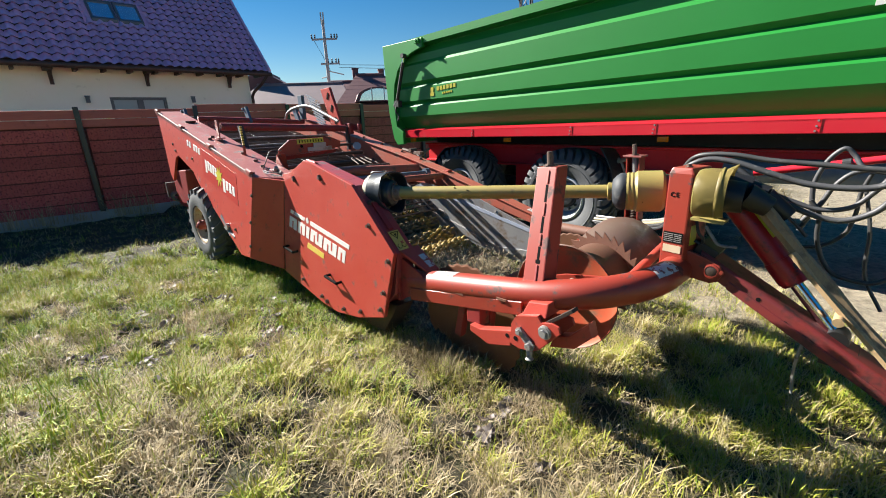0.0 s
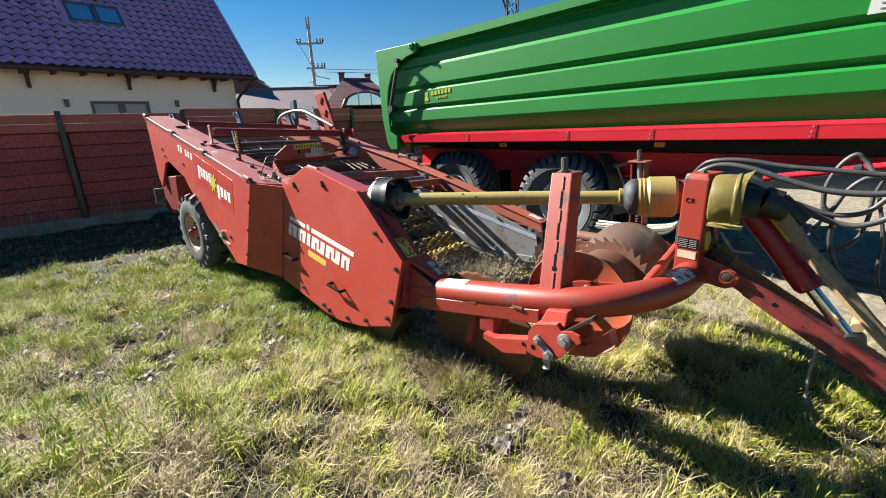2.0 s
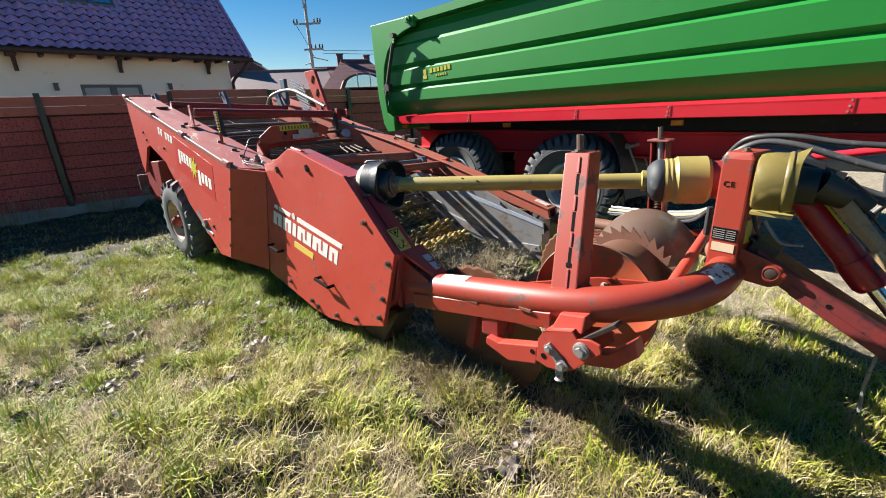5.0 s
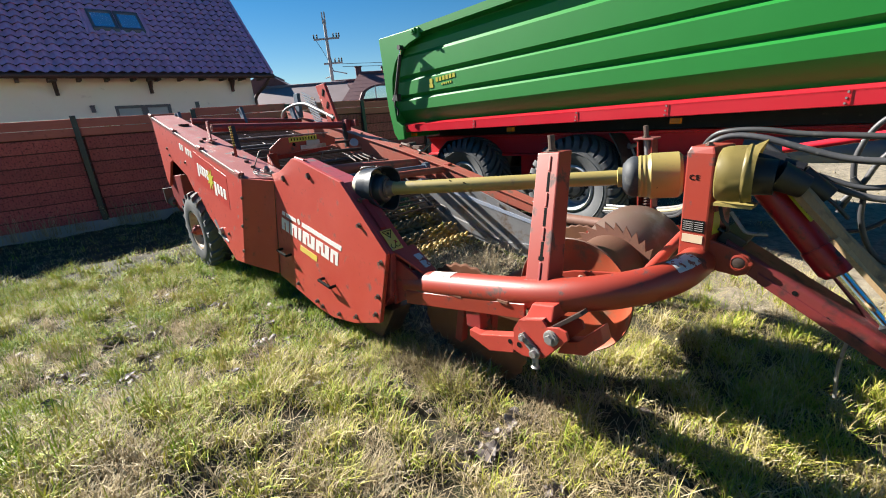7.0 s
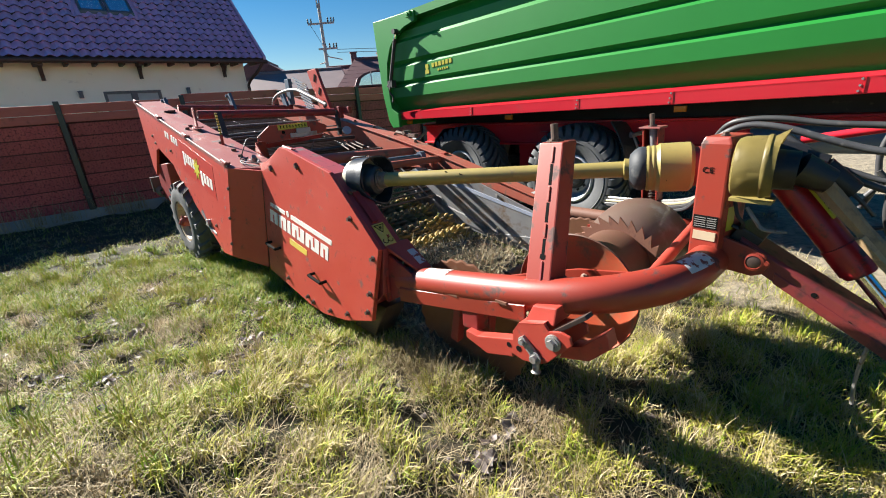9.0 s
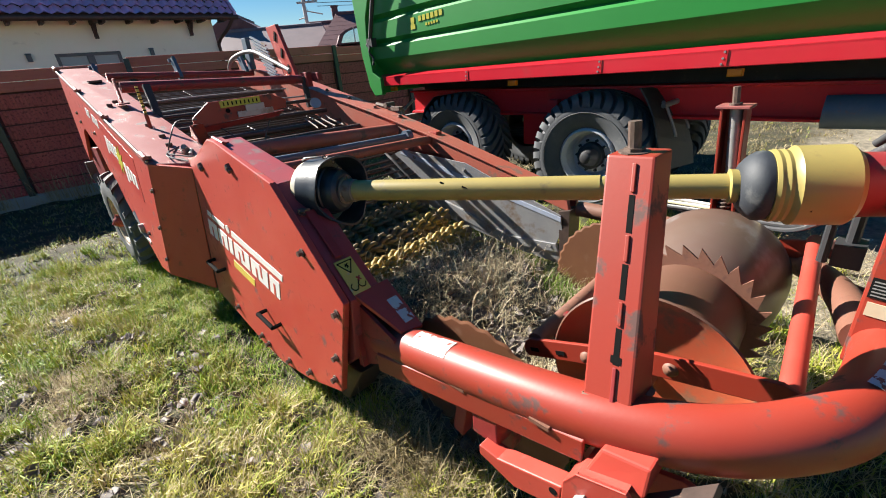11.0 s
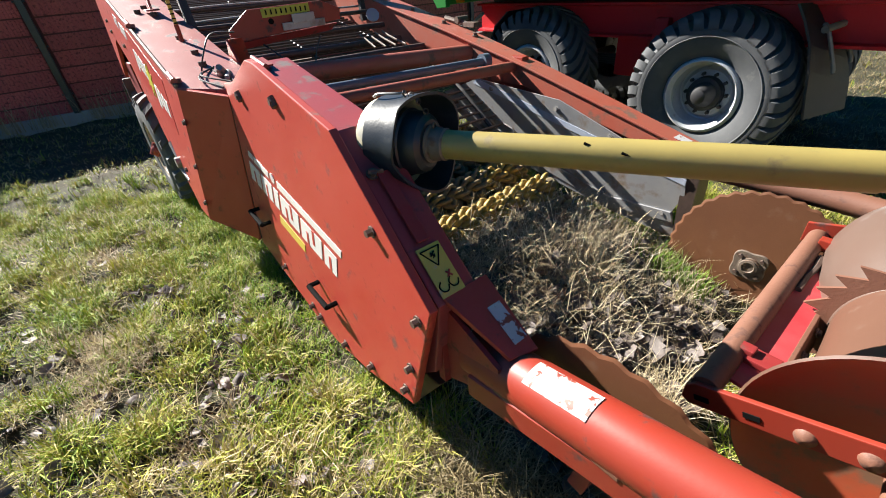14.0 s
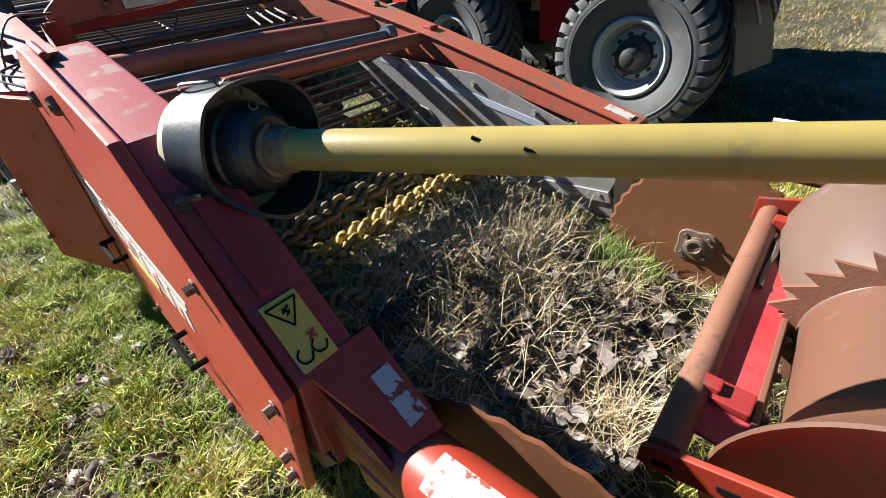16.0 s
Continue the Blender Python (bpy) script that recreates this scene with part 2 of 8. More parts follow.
FENCE_GAP_DARK = surface("shade_dark_gap_sheet", (0.10, 0.025, 0.022), (0.14, 0.035, 0.03), 4.0, rough=0.85)
FENCE_CAP = surface("red_brown_board", (0.46, 0.10, 0.075), (0.52, 0.13, 0.10), 3.0, (0.2, 0.055, 0.04), 7.0, 0.6, 0.15, 0.65, 0.8, relief=0.25, stretch=(1, 1, 8))
CONCRETE = surface("grey_concrete", (0.30, 0.30, 0.29), (0.38, 0.37, 0.35), 4.0, (0.2, 0.2, 0.18), 12.0, 0.6, 0.15, 0.85, 0.9, relief=0.3)
RENDER_WALL = surface("cream_plaster", (0.88, 0.83, 0.66), (0.90, 0.86, 0.72), 1.5, (0.55, 0.5, 0.4), 4.0, 0.62, 0.2, 0.85, 0.9, relief=0.25, grain=60)
TILE = surface("aubergine_glazed_tile", (0.52, 0.30, 0.48), (0.60, 0.35, 0.55), 3.0, (0.42, 0.23, 0.38), 6.0, 0.58, 0.2, 0.28, 0.45, relief=0.1, per_object=0.14, coat=0.4)
TILE_FAR = surface("weathered_roof_tiles", (0.11, 0.05, 0.055), (0.15, 0.07, 0.075), 1.2, (0.08, 0.04, 0.045), 5.0, 0.55, 0.2, 0.6, 0.8)
SHEET_FAR = surface("pale_roof_sheet", (0.17, 0.135, 0.14), (0.21, 0.165, 0.17), 1.0, rough=0.55)
TIMBER_DARK = surface("dark_brown_timber", (0.05, 0.025, 0.018), (0.08, 0.04, 0.028), 7.0, rough=0.6)
FRAME_GREY = surface("grey_window_frame", (0.07, 0.075, 0.085), (0.1, 0.1, 0.11), 5.0, rough=0.4)
WOOD = surface("weathered_split_wood", (0.286, 0.193, 0.101), (0.21, 0.139, 0.084), 6.0, (0.0924, 0.0672, 0.0504), 10.0, 0.52, 0.15, 0.7, 0.85, relief=0.5, grain=40, stretch=(14, 14, 1))
PALE_WOOD = surface("fresh_split_wood", (0.386, 0.26, 0.134), (0.319, 0.21, 0.109), 8.0, (0.185, 0.118, 0.0672), 12.0, 0.56, 0.12, 0.7, 0.85, relief=0.4, grain=50, stretch=(14, 14, 1))
POLE_GREY = surface("grey_concrete_pole", (0.34, 0.33, 0.32), (0.42, 0.41, 0.4), 2.0, rough=0.8)
SOIL = surface("dark_soil", (0.10, 0.075, 0.055), (0.16, 0.12, 0.09), 8.0, (0.2, 0.16, 0.11), 14.0, 0.55, 0.2, 0.9, 0.95, relief=0.6, grain=50)
STONE_WHITE = surface("pale_stone", (0.6, 0.58, 0.54), (0.7, 0.68, 0.64), 4.0, rough=0.8)

# opaque pale grey: reflections and the curtain behind are put into the colour
GLASS, nt, b = node_mat("pale_reflection_glass")
b.inputs["Base Color"].default_value = (0.34, 0.36, 0.38, 1)
b.inputs["Roughness"].default_value = 0.12
b.inputs["Specular IOR Level"].default_value = 0.3

# blue mirror colour: the sky's reflection is tinted into the glass
SKYLIGHT, nt, b = node_mat("sky_tinted_mirror_glass")
b.inputs["Base Color"].default_value = (0.55, 0.66, 0.75, 1)
b.inputs["Roughness"].default_value = 0.03
b.inputs["Metallic"].default_value = 0.85

# lawn under the blades: earth, thatch and moss in patches
LAWN, nt, b = node_mat("lawn_thatch")
g1 = blend(nt, ramp(nt, noise_node(nt, 0.9, 4.0), 0.35, 0.65), (0.028, 0.028, 0.010), (0.055, 0.042, 0.024))
g2 = blend(nt, ramp(nt, noise_node(nt, 9.0, 6.0), 0.45, 0.7), g1, (0.04, 0.05, 0.012))
g3 = blend(nt, ramp(nt, noise_node(nt, 45.0, 6.0), 0.5, 0.75), g2, (0.04, 0.03, 0.02))
# bare sandy ground beyond the drawbar, towards the trailer
pos = nt.nodes.new("ShaderNodeNewGeometry").outputs["Position"]


def along(direction, lo, hi):
    dot = nt.nodes.new("ShaderNodeVectorMath")
    dot.operation = "DOT_PRODUCT"
    nt.links.new(pos, dot.inputs[0])
    dot.inputs[1].default_value = direction
    wob = nt.nodes.new("ShaderNodeMath")
    wob.operation = "MULTIPLY_ADD"
    nt.links.new(noise_node(nt, 1.3, 5.0), wob.inputs[0])
    wob.inputs[1].default_value = 1.6
    nt.links.new(dot.outputs["Value"], wob.inputs[2])
    return ramp(nt, wob.outputs[0], lo + 0.8, hi + 0.8)


both = nt.nodes.new("ShaderNodeMath")
both.operation = "MULTIPLY"
nt.links.new(along((0.697, -0.717, 0), -1.7, -1.0), both.inputs[0])
nt.links.new(along((0.717, 0.697, 0), 3.3, 3.9), both.inputs[1])
sand = blend(nt, ramp(nt, noise_node(nt, 14.0, 6.0), 0.35, 0.65), (0.15, 0.125, 0.09), (0.31, 0.265, 0.19))
g3 = blend(nt, both.outputs[0], g3, sand)
nt.links.new(g3, b.inputs["Base Color"])
b.inputs["Roughness"].default_value = 0.95
bump(nt, b, noise_node(nt, 60.0, 6.0), 0.9, 0.02)

DRY_GRASS = plant("dry_grass", [(0.0, (0.07, 0.052, 0.026)), (0.35, (0.17, 0.13, 0.06)), (0.65, (0.30, 0.235, 0.12)), (1.0, (0.52, 0.44, 0.27))], 1.6, 0.14)
GRASS = plant("short_grass", [(0.0, (0.04, 0.10, 0.006)), (0.36, (0.175, 0.285, 0.010)), (0.64, (0.365, 0.36, 0.035)), (0.85, (0.38, 0.315, 0.11)), (1.0, (0.56, 0.47, 0.28))], 1.1, 0.12, drier=0.19)
# paler copy of the straw for the mouth, with the missing sunlight in its colour
LIT_STRAW = plant("lit_straw", [(0.0, (0.34, 0.26, 0.15)), (0.4, (0.62, 0.51, 0.32)), (1.0, (0.85, 0.75, 0.55))], 5.0, 0.25)
STRAW = plant("dry_stalks", [(0.0, (0.15, 0.108, 0.065)), (0.4, (0.34, 0.265, 0.15)), (1.0, (0.62, 0.53, 0.35))], 3.0, 0.35)
# grey straw lightened in colour to make up for dim light in the mouth
GREY_STRAW = plant("grey_stalks", [(0.0, (0.22, 0.16, 0.105)), (0.4, (0.48, 0.38, 0.25)), (1.0, (0.80, 0.69, 0.50))], 3.0, 0.2)
LEAF = plant("withered_leaves", [(0.0, (0.045, 0.034, 0.030)), (0.5, (0.105, 0.082, 0.072)), (0.85, (0.20, 0.165, 0.15)), (1.0, (0.42, 0.39, 0.37))], 4.0, 0.12, 0.6)
HERB = plant("garden_plants", [(0.0, (0.2, 0.15, 0.08)), (0.6, (0.3, 0.3, 0.1)), (1.0, (0.5, 0.45, 0.1))], 4.0, 0.3)

# ---- tools for building ----
HOME = {}


def thing(name, m, home, label, category, group="", kind=""):
    """An empty at the base of a thing; its parts are drawn in the frame m and moved to that base."""
    ob = new(name)
    home = Vector(home)
    ob.matrix_world = m @ Matrix.Translation(home)
    HOME[ob] = home
    return tagged(ob, label, category, group, kind)


def part(name, bm, material, parent=None, label="", smooth=None, bevel=0.0):
    me = bpy.data.meshes.new(name)
    if bevel:
        bmesh.ops.remove_doubles(bm, verts=bm.verts, dist=1e-5)
        edges = [e for e in bm.edges if len(e.link_faces) == 2 and e.calc_face_angle(0) > 0.6]
        bmesh.ops.bevel(bm, geom=edges, offset=bevel, segments=2, profile=0.6, affect="EDGES", clamp_overlap=True)
    if parent is not None:
        bmesh.ops.translate(bm, verts=bm.verts, vec=-HOME[parent])
    bm.normal_update()
    bm.to_mesh(me)
    bm.free()
    me.materials.append(material)
    if smooth is not None:
        me.polygons.foreach_set("use_smooth", [True] * len(me.polygons))
        me.set_sharp_from_angle(angle=radians(smooth))
    ob = new(name, me)
    if parent is not None:
        ob.parent = parent
        HOME[ob] = HOME[parent]
    if label:
        ob["label"] = label
    return ob


def clone(ob, parent, loc, rot=None):
    """A further piece on the same mesh."""
    c = bpy.data.objects.new(ob.name.split(".")[0], ob.data)
    scene.collection.objects.link(c)
    c.parent = parent
    m = Matrix.Translation(loc)
    c.matrix_basis = m @ rot if rot else m
    return c


def join(*bms):
    out = bmesh.new()
    for x in bms:
        me = bpy.data.meshes.new("t")
        x.to_mesh(me)
        x.free()
        out.from_mesh(me)
        bpy.data.meshes.remove(me)
    return out


def slab(pts, v0, v1, lean=0.0, z0=0.8):
    """Outline in (u, z), pushed from v0 to v1, leaning by so much per metre of height."""
    bm = bmesh.new()
    a = [bm.verts.new((u, v0 + lean * (z - z0), z)) for u, z in pts]
    b = [bm.verts.new((u, v1 + lean * (z - z0), z)) for u, z in pts]
    n = len(pts)
    bm.faces.new(a)
    bm.faces.new(b[::-1])
    for i in range(n):
        bm.faces.new((a[i], b[i], b[(i + 1) % n], a[(i + 1) % n]))
    bmesh.ops.recalc_face_normals(bm, faces=bm.faces)
    return bm


def loft(*rings, close=True):
    """Rings of equally many points, skinned one to the next, with caps."""
    bm = bmesh.new()
    rows = [[bm.verts.new(p) for p in ring] for ring in rings]
    n = len(rows[0])
    for a, b in zip(rows, rows[1:]):
        for i in range(n):
            j = (i + 1) % n
            bm.faces.new((a[i], a[j], b[j], b[i]))
    if close:
        bm.faces.new(rows[0][::-1])
        bm.faces.new(rows[-1])
    bmesh.ops.recalc_face_normals(bm, faces=bm.faces)
    return bm


def box(c, s, m=None):
    bm = bmesh.new()
    t = Matrix.Translation(c) @ (m if m else Matrix())
    bmesh.ops.create_cube(bm, size=1.0, matrix=t @ Matrix.Diagonal((*s, 1)))
    return bm


def rod(p, q, r, r2=None, seg=16):
    bm = bmesh.new()
    p, q = Vector(p), Vector(q)
    bmesh.ops.create_cone(bm, cap_ends=True, segments=seg, radius1=r, radius2=r if r2 is None else r2, depth=(q - p).length,
                          matrix=Matrix.Translation((p + q) / 2) @ (q - p).to_track_quat("Z", "Y").to_matrix().to_4x4())
    return bm


def bend(points, n=8):
    """A smooth run of points through those given."""
    P = [Vector(p) for p in points]
    P = [2 * P[0] - P[1]] + P + [2 * P[-1] - P[-2]]
    out = []
    for i in range(1, len(P) - 2):
        a, b, c, d = P[i - 1:i + 3]
        for k in range(n):
            t = k / n
            out.append(0.5 * (2 * b + (c - a) * t + (2 * a - 5 * b + 4 * c - d) * t * t + (3 * b - a - 3 * c + d) * t ** 3))
    out.append(P[-2])
    return out


def sweep(points, r, seg=12, smooth_n=8):
    P = bend(points, smooth_n) if smooth_n else [Vector(p) for p in points]
    rings = []
    side = None
    for i, p in enumerate(P):
        d = (P[min(i + 1, len(P) - 1)] - P[max(i - 1, 0)]).normalized()
        if side is None:
            side = d.orthogonal().normalized()
        side = (side - d * side.dot(d)).normalized()
        up = d.cross(side)
        rr = r(i / (len(P) - 1)) if callable(r) else r
        rings.append([p + rr * (math.cos(a) * side + math.sin(a) * up) for a in (2 * math.pi * k / seg for k in range(seg))])
    return loft(*rings)


def lathe(profile, p, axis, seg=40):
    """Profile of (distance along the axis, radius), spun about the axis through p."""
    axis = Vector(axis).normalized()
    x = axis.orthogonal().normalized()
    y = axis.cross(x)
    p = Vector(p)
    bm = bmesh.new()
    rows = []
    for h, r in profile:
        rows.append([bm.verts.new(p + axis * h + r * (math.cos(a) * x + math.sin(a) * y)) for a in (2 * math.pi * k / seg for k in range(seg))])
    for a, b in zip(rows, rows[1:]):
        for i in range(seg):
            j = (i + 1) % seg
            bm.faces.new((a[i], a[j], b[j], b[i]))
    bmesh.ops.recalc_face_normals(bm, faces=bm.faces)
    return bm


def bolt(p, axis, r=0.014, h=0.014):
    axis = Vector(axis).normalized()
    p = Vector(p)
    return join(rod(p, p + axis * 0.004, r * 1.5, seg=12), rod(p, p + axis * h, r, seg=6))


def field(n, xs, ys, seed, keep=None):
    rng = np.random.default_rng(seed)
    x, y = rng.uniform(*xs, n), rng.uniform(*ys, n)
    if keep is not None:
        k = keep(x, y)
        x, y = x[k], y[k]
    return rng, x, y


def blades(name, rng, x, y, z, length, width, lean, material, label, category, curl=0.5, aim=None):
    """Each blade a strip of a quad and a tip, bent over to one side."""
    n = len(x)
    a = rng.uniform(0, 2 * np.pi, n) if aim is None else aim + rng.normal(0, 0.5, n)
    ln = length * rng.uniform(0.45, 1.25, n)
    tilt = np.clip(lean * rng.uniform(0.3, 1.5, n), 0.02, 1.45)
    w = width * rng.uniform(0.6, 1.3, n) / 2
    d = np.stack([np.cos(a), np.sin(a), np.zeros(n)], 1)
    s = np.stack([-np.sin(a), np.cos(a), np.zeros(n)], 1)
    up = np.array([0, 0, 1.0])
    base = np.stack([x, y, z], 1)
    mid = base + (d * np.sin(tilt)[:, None] + up * np.cos(tilt)[:, None]) * (ln * 0.55)[:, None]
    t2 = np.clip(tilt + curl * rng.uniform(0.2, 1.6, n), 0, 1.75)
    tip = mid + (d * np.sin(t2)[:, None] + up * np.cos(t2)[:, None]) * (ln * 0.45)[:, None]
    sw = s * w[:, None]
    co = np.stack([base - sw, base + sw, mid + sw * 0.75, mid - sw * 0.75, tip], 1).reshape(-1, 3)
    me = bpy.data.meshes.new(name)
    me.vertices.add(5 * n)
    me.vertices.foreach_set("co", co.astype(np.float32).ravel())
    me.loops.add(7 * n)
    idx = (np.arange(n)[:, None] * 5 + np.array([0, 1, 2, 3, 3, 2, 4])[None, :]).ravel()
    me.loops.foreach_set("vertex_index", idx.astype(np.int32))
    me.polygons.add(2 * n)
    st = (np.arange(n)[:, None] * 7 + np.array([0, 4])[None, :]).ravel()
    me.polygons.foreach_set("loop_start", st.astype(np.int32))
    me.update(calc_edges=True)
    me.materials.append(material)
    return tagged(new(name, me), label, category, kind="stuff")


# ---- ground ----
FU, FV = Vector((0.697, -0.717, 0)), Vector((0.717, 0.697, 0))


def ground_z(x, y):
    """Height of the lawn: a bank beside the machine's front, falling gently towards the trailer, soil and litter in the machine's mouth."""
    u, v = 0.697 * x - 0.717 * y, 0.717 * x + 0.697 * y
    step = lambda t: np.clip(t, 0, 1) ** 2 * (3 - 2 * np.clip(t, 0, 1))
    z = 0.175 - 0.13 * np.clip((v - 1.6) / 3.0, 0, 1)
    s = np.clip(1.45 - v, 0, 4)
    bank = 0.7 * np.tanh(0.36 * s * s / (s + 0.12) / 0.7)
    z = z + bank * (0.42 * step((u + 5.8) / 1.5) + 0.58 * step((u + 3.3) / 1.5))
    # tussocks
    z = z + 0.016 * np.sin(3.1 * x + 1.3) * np.sin(2.7 * y + 0.4) + 0.014 * np.sin(8.3 * x - 5.1 * y) * np.sin(3.7 * x + 9.1 * y) + 0.010 * np.sin(17 * x + 6 * y) * np.sin(19 * y - 5 * x)
    # litter that slopes up from the front edge to the rollers
    inside = step((v - 1.66) / 0.12) * step((3.30 - v) / 0.15) * step((-1.75 - u) / 0.15)
    return z + inside * (0.03 + 0.20 * step((-1.85 - u) / 0.85) * (0.45 + 0.55 * step((v - 1.95) / 0.5))) + inside * 0.05 * np.exp(-((u + 2.35) / 0.2) ** 2 - ((v - 2.75) / 0.2) ** 2)


def spaced(lo, hi, step, far):
    a = list(np.arange(lo, hi + 1e-6, step))
    d, s = 0.0, step
    before, after = [], []
    while d < far:
        s *= 1.25
        d += s
        before.append(lo - d)
        after.append(hi + d)
    return np.array(before[::-1] + a + after)


gx, gy = spaced(-8, 5, 0.07, 600), spaced(-1, 9, 0.07, 600)
X, Y = np.meshgrid(gx, gy)
Z = ground_z(X, Y)
co = np.stack([X, Y, Z], 2).reshape(-1, 3)
nx = len(gx)
quads = [(j * nx + i, j * nx + i + 1, (j + 1) * nx + i + 1, (j + 1) * nx + i) for j in range(len(gy) - 1) for i in range(nx - 1)]
me = bpy.data.meshes.new("ground")
me.from_pydata(co.tolist(), [], quads)
me.polygons.foreach_set("use_smooth", [True] * len(me.polygons))
me.materials.append(LAWN)
tagged(new("ground", me), "patchy green and straw-coloured early spring lawn", "lawn", kind="structure")

# ---- fence behind the yard ----
FENCE = Matrix.Translation((-6.06, 7.37, 0.0)) @ Matrix.Rotation(math.atan2(0.61, 0.79), 4, "Z")
BAY = 1.735
fence = thing("garden_fence", FENCE, (3.0, 0, 0.2), "red-brown stained slatted fence on a grey concrete plinth", "fence")
part("plinth", box((6.0, 0.0, 0.17), (34, 0.12, 0.36)), CONCRETE, fence, "grey concrete plinth", bevel=0.01)
rnd = random.Random(3)
row_h = 0.205


def slat_row():
    """One woven row: thin upright slats between two bowed battens."""
    bm = bmesh.new()
    n = 42
    step = (BAY - 0.12) / n
    front = [(-BAY / 2 + 0.06, 0.0)]
    for i in range(n):
        x = -BAY / 2 + 0.06 + i * step
        d = rnd.uniform(-0.004, 0.002)
        front += [(x + step * 0.08, d), (x + step * 0.5, d - 0.003), (x + step * 0.92, d), (x + step, 0.005)]
    ring = front + [(BAY / 2 - 0.06, 0.022), (-BAY / 2 + 0.06, 0.022)]
    h = row_h / 2 - 0.009
    tops = [h + rnd.uniform(-0.006, 0.003) for _ in ring]
    a = [bm.verts.new((p, q, -h)) for p, q in ring]
    b = [bm.verts.new((p, q, t)) for (p, q), t in zip(ring, tops)]
    for k in range(len(ring)):
        j = (k + 1) % len(ring)
        bm.faces.new((a[k], a[j], b[j], b[k]))
    bm.faces.new(b)
    bm.faces.new(a[::-1])
    bmesh.ops.recalc_face_normals(bm, faces=bm.faces)
    return bm


rows_ = [slat_row() for _ in range(3)]
row_meshes = []
for bm in rows_:
    me = bpy.data.meshes.new("woven_board")
    bm.to_mesh(me)
    bm.free()
    me.materials.append(FENCE_WOOD)
    row_meshes.append(me)
post_bm = join(box((0, -0.05, 1.25), (0.075, 0.05, 1.82)), *[rod((s, -0.055, z), (s, -0.085, z), 0.012, seg=8) for s in (-0.055, 0.055) for z in (1.72, 1.2, 0.6)])
for i in range(-4, 13):
    x = i * BAY
    TOP = 2.03 if i < 1 else (2.10, 2.085, 2.045, 2.0)[min(i - 1, 3)]
    if i == -4:
        post = part("post", join(box((x, -0.05, 1.21), (0.075, 0.05, 1.74)), *[rod((x + s, -0.055, z), (x + s, -0.08, z), 0.012, seg=8) for s in (-0.055, 0.055) for z in (1.72, 1.2, 0.6)]),
                    RUBBER_BLUE, fence, "dark steel post", bevel=0.004)
    else:
        clone(post, fence, ((i + 4) * BAY, 0, 0))
    cx = x + BAY / 2
    part("cap_board", join(box((cx, -0.01, TOP - 0.07), (BAY - 0.015, 0.045, 0.14)), box((cx, 0.0, TOP - 0.21), (BAY - 0.015, 0.04, 0.125))), FENCE_CAP, fence, bevel=0.006)
    for k in range(8):
        ob = bpy.data.objects.new("woven_board", row_meshes[(k + i) % 3])
        scene.collection.objects.link(ob)
        ob.parent = fence
        ob.location = Vector((cx + rnd.uniform(-0.01, 0.01), 0.012 * (k % 2), TOP - 0.29 - row_h * (k + 0.5))) - HOME[fence]
        ob.rotation_euler = (0.13 + rnd.uniform(-0.03, 0.03), rnd.uniform(-0.004, 0.004), 0)
    # sheet added behind the slats, coloured dark as the shade in their gaps
    part("gap_sheet", box((cx, 0.034, 1.05), (BAY, 0.012, 1.62)), FENCE_GAP_DARK, fence)
    part("batten", join(*[box((cx, 0.058, z), (BAY, 0.03, 0.05)) for z in (1.7, 1.2, 0.6)]), FENCE_WOOD, fence)

# ---- house beyond the fence ----
HOUSE = Matrix.Translation((-7.59, 20.12, -0.32)) @ Matrix.Rotation(math.atan2(0.714, 0.70), 4, "Z") @ Matrix.Scale(1.35, 4)
LEN, EAVE, PITCH, DEEP = 7.6, 3.05, 1.1, 4.6
house = thing("house", HOUSE, (-LEN / 2, 3, 0), "cream plastered house with a steep aubergine tiled roof", "house")
W0, W1, WZ0, WZ1 = -4.32, -2.97, 1.35, 2.34
# front wall with the window opening, end walls up to the gable
wall_bm = join(box(((-LEN + 0.4 + W0) / 2, 0.62, 1.55), (W0 + LEN - 0.4, 0.25, 3.1)), box(((-0.5 + W1) / 2, 0.62, 1.55), (-0.5 - W1, 0.25, 3.1)),
               box(((W0 + W1) / 2, 0.62, (WZ0) / 2), (W1 - W0, 0.25, WZ0)), box(((W0 + W1) / 2, 0.62, (WZ1 + 3.1) / 2), (W1 - W0, 0.25, 3.1 - WZ1)))
part("wall", wall_bm, RENDER_WALL, house)
gable = [(0.746, 0), (2 * DEEP - 0.75, 0), (2 * DEEP - 0.75, 3.2), (DEEP, 3.05 + PITCH * DEEP - 0.3), (0.746, 3.55)]
for x in (-LEN + 0.4, -0.75):
    bm = loft([(x, p, q) for p, q in gable], [(x + 0.25, p, q) for p, q in gable])
    part("gable_wall", bm, RENDER_WALL, house)
part("wall", box((-LEN / 2, 2 * DEEP - 0.62, 1.55), (LEN - 0.9, 0.25, 3.1)), RENDER_WALL, house)
win = part("window", join(box(((W0 + W1) / 2, 0.56, WZ1 - 0.035), (W1 - W0, 0.07, 0.07)), box(((W0 + W1) / 2, 0.56, WZ0 + 0.035), (W1 - W0, 0.07, 0.07)),
                          *[box((x, 0.56, (WZ0 + WZ1) / 2), (0.075, 0.075, WZ1 - WZ0 - 0.14)) for x in (W0 + 0.04, (W0 + W1) / 2 - 0.02, (W0 + W1) / 2 + 0.055, W1 - 0.04)]), FRAME_GREY, house, "grey framed window", bevel=0.006)
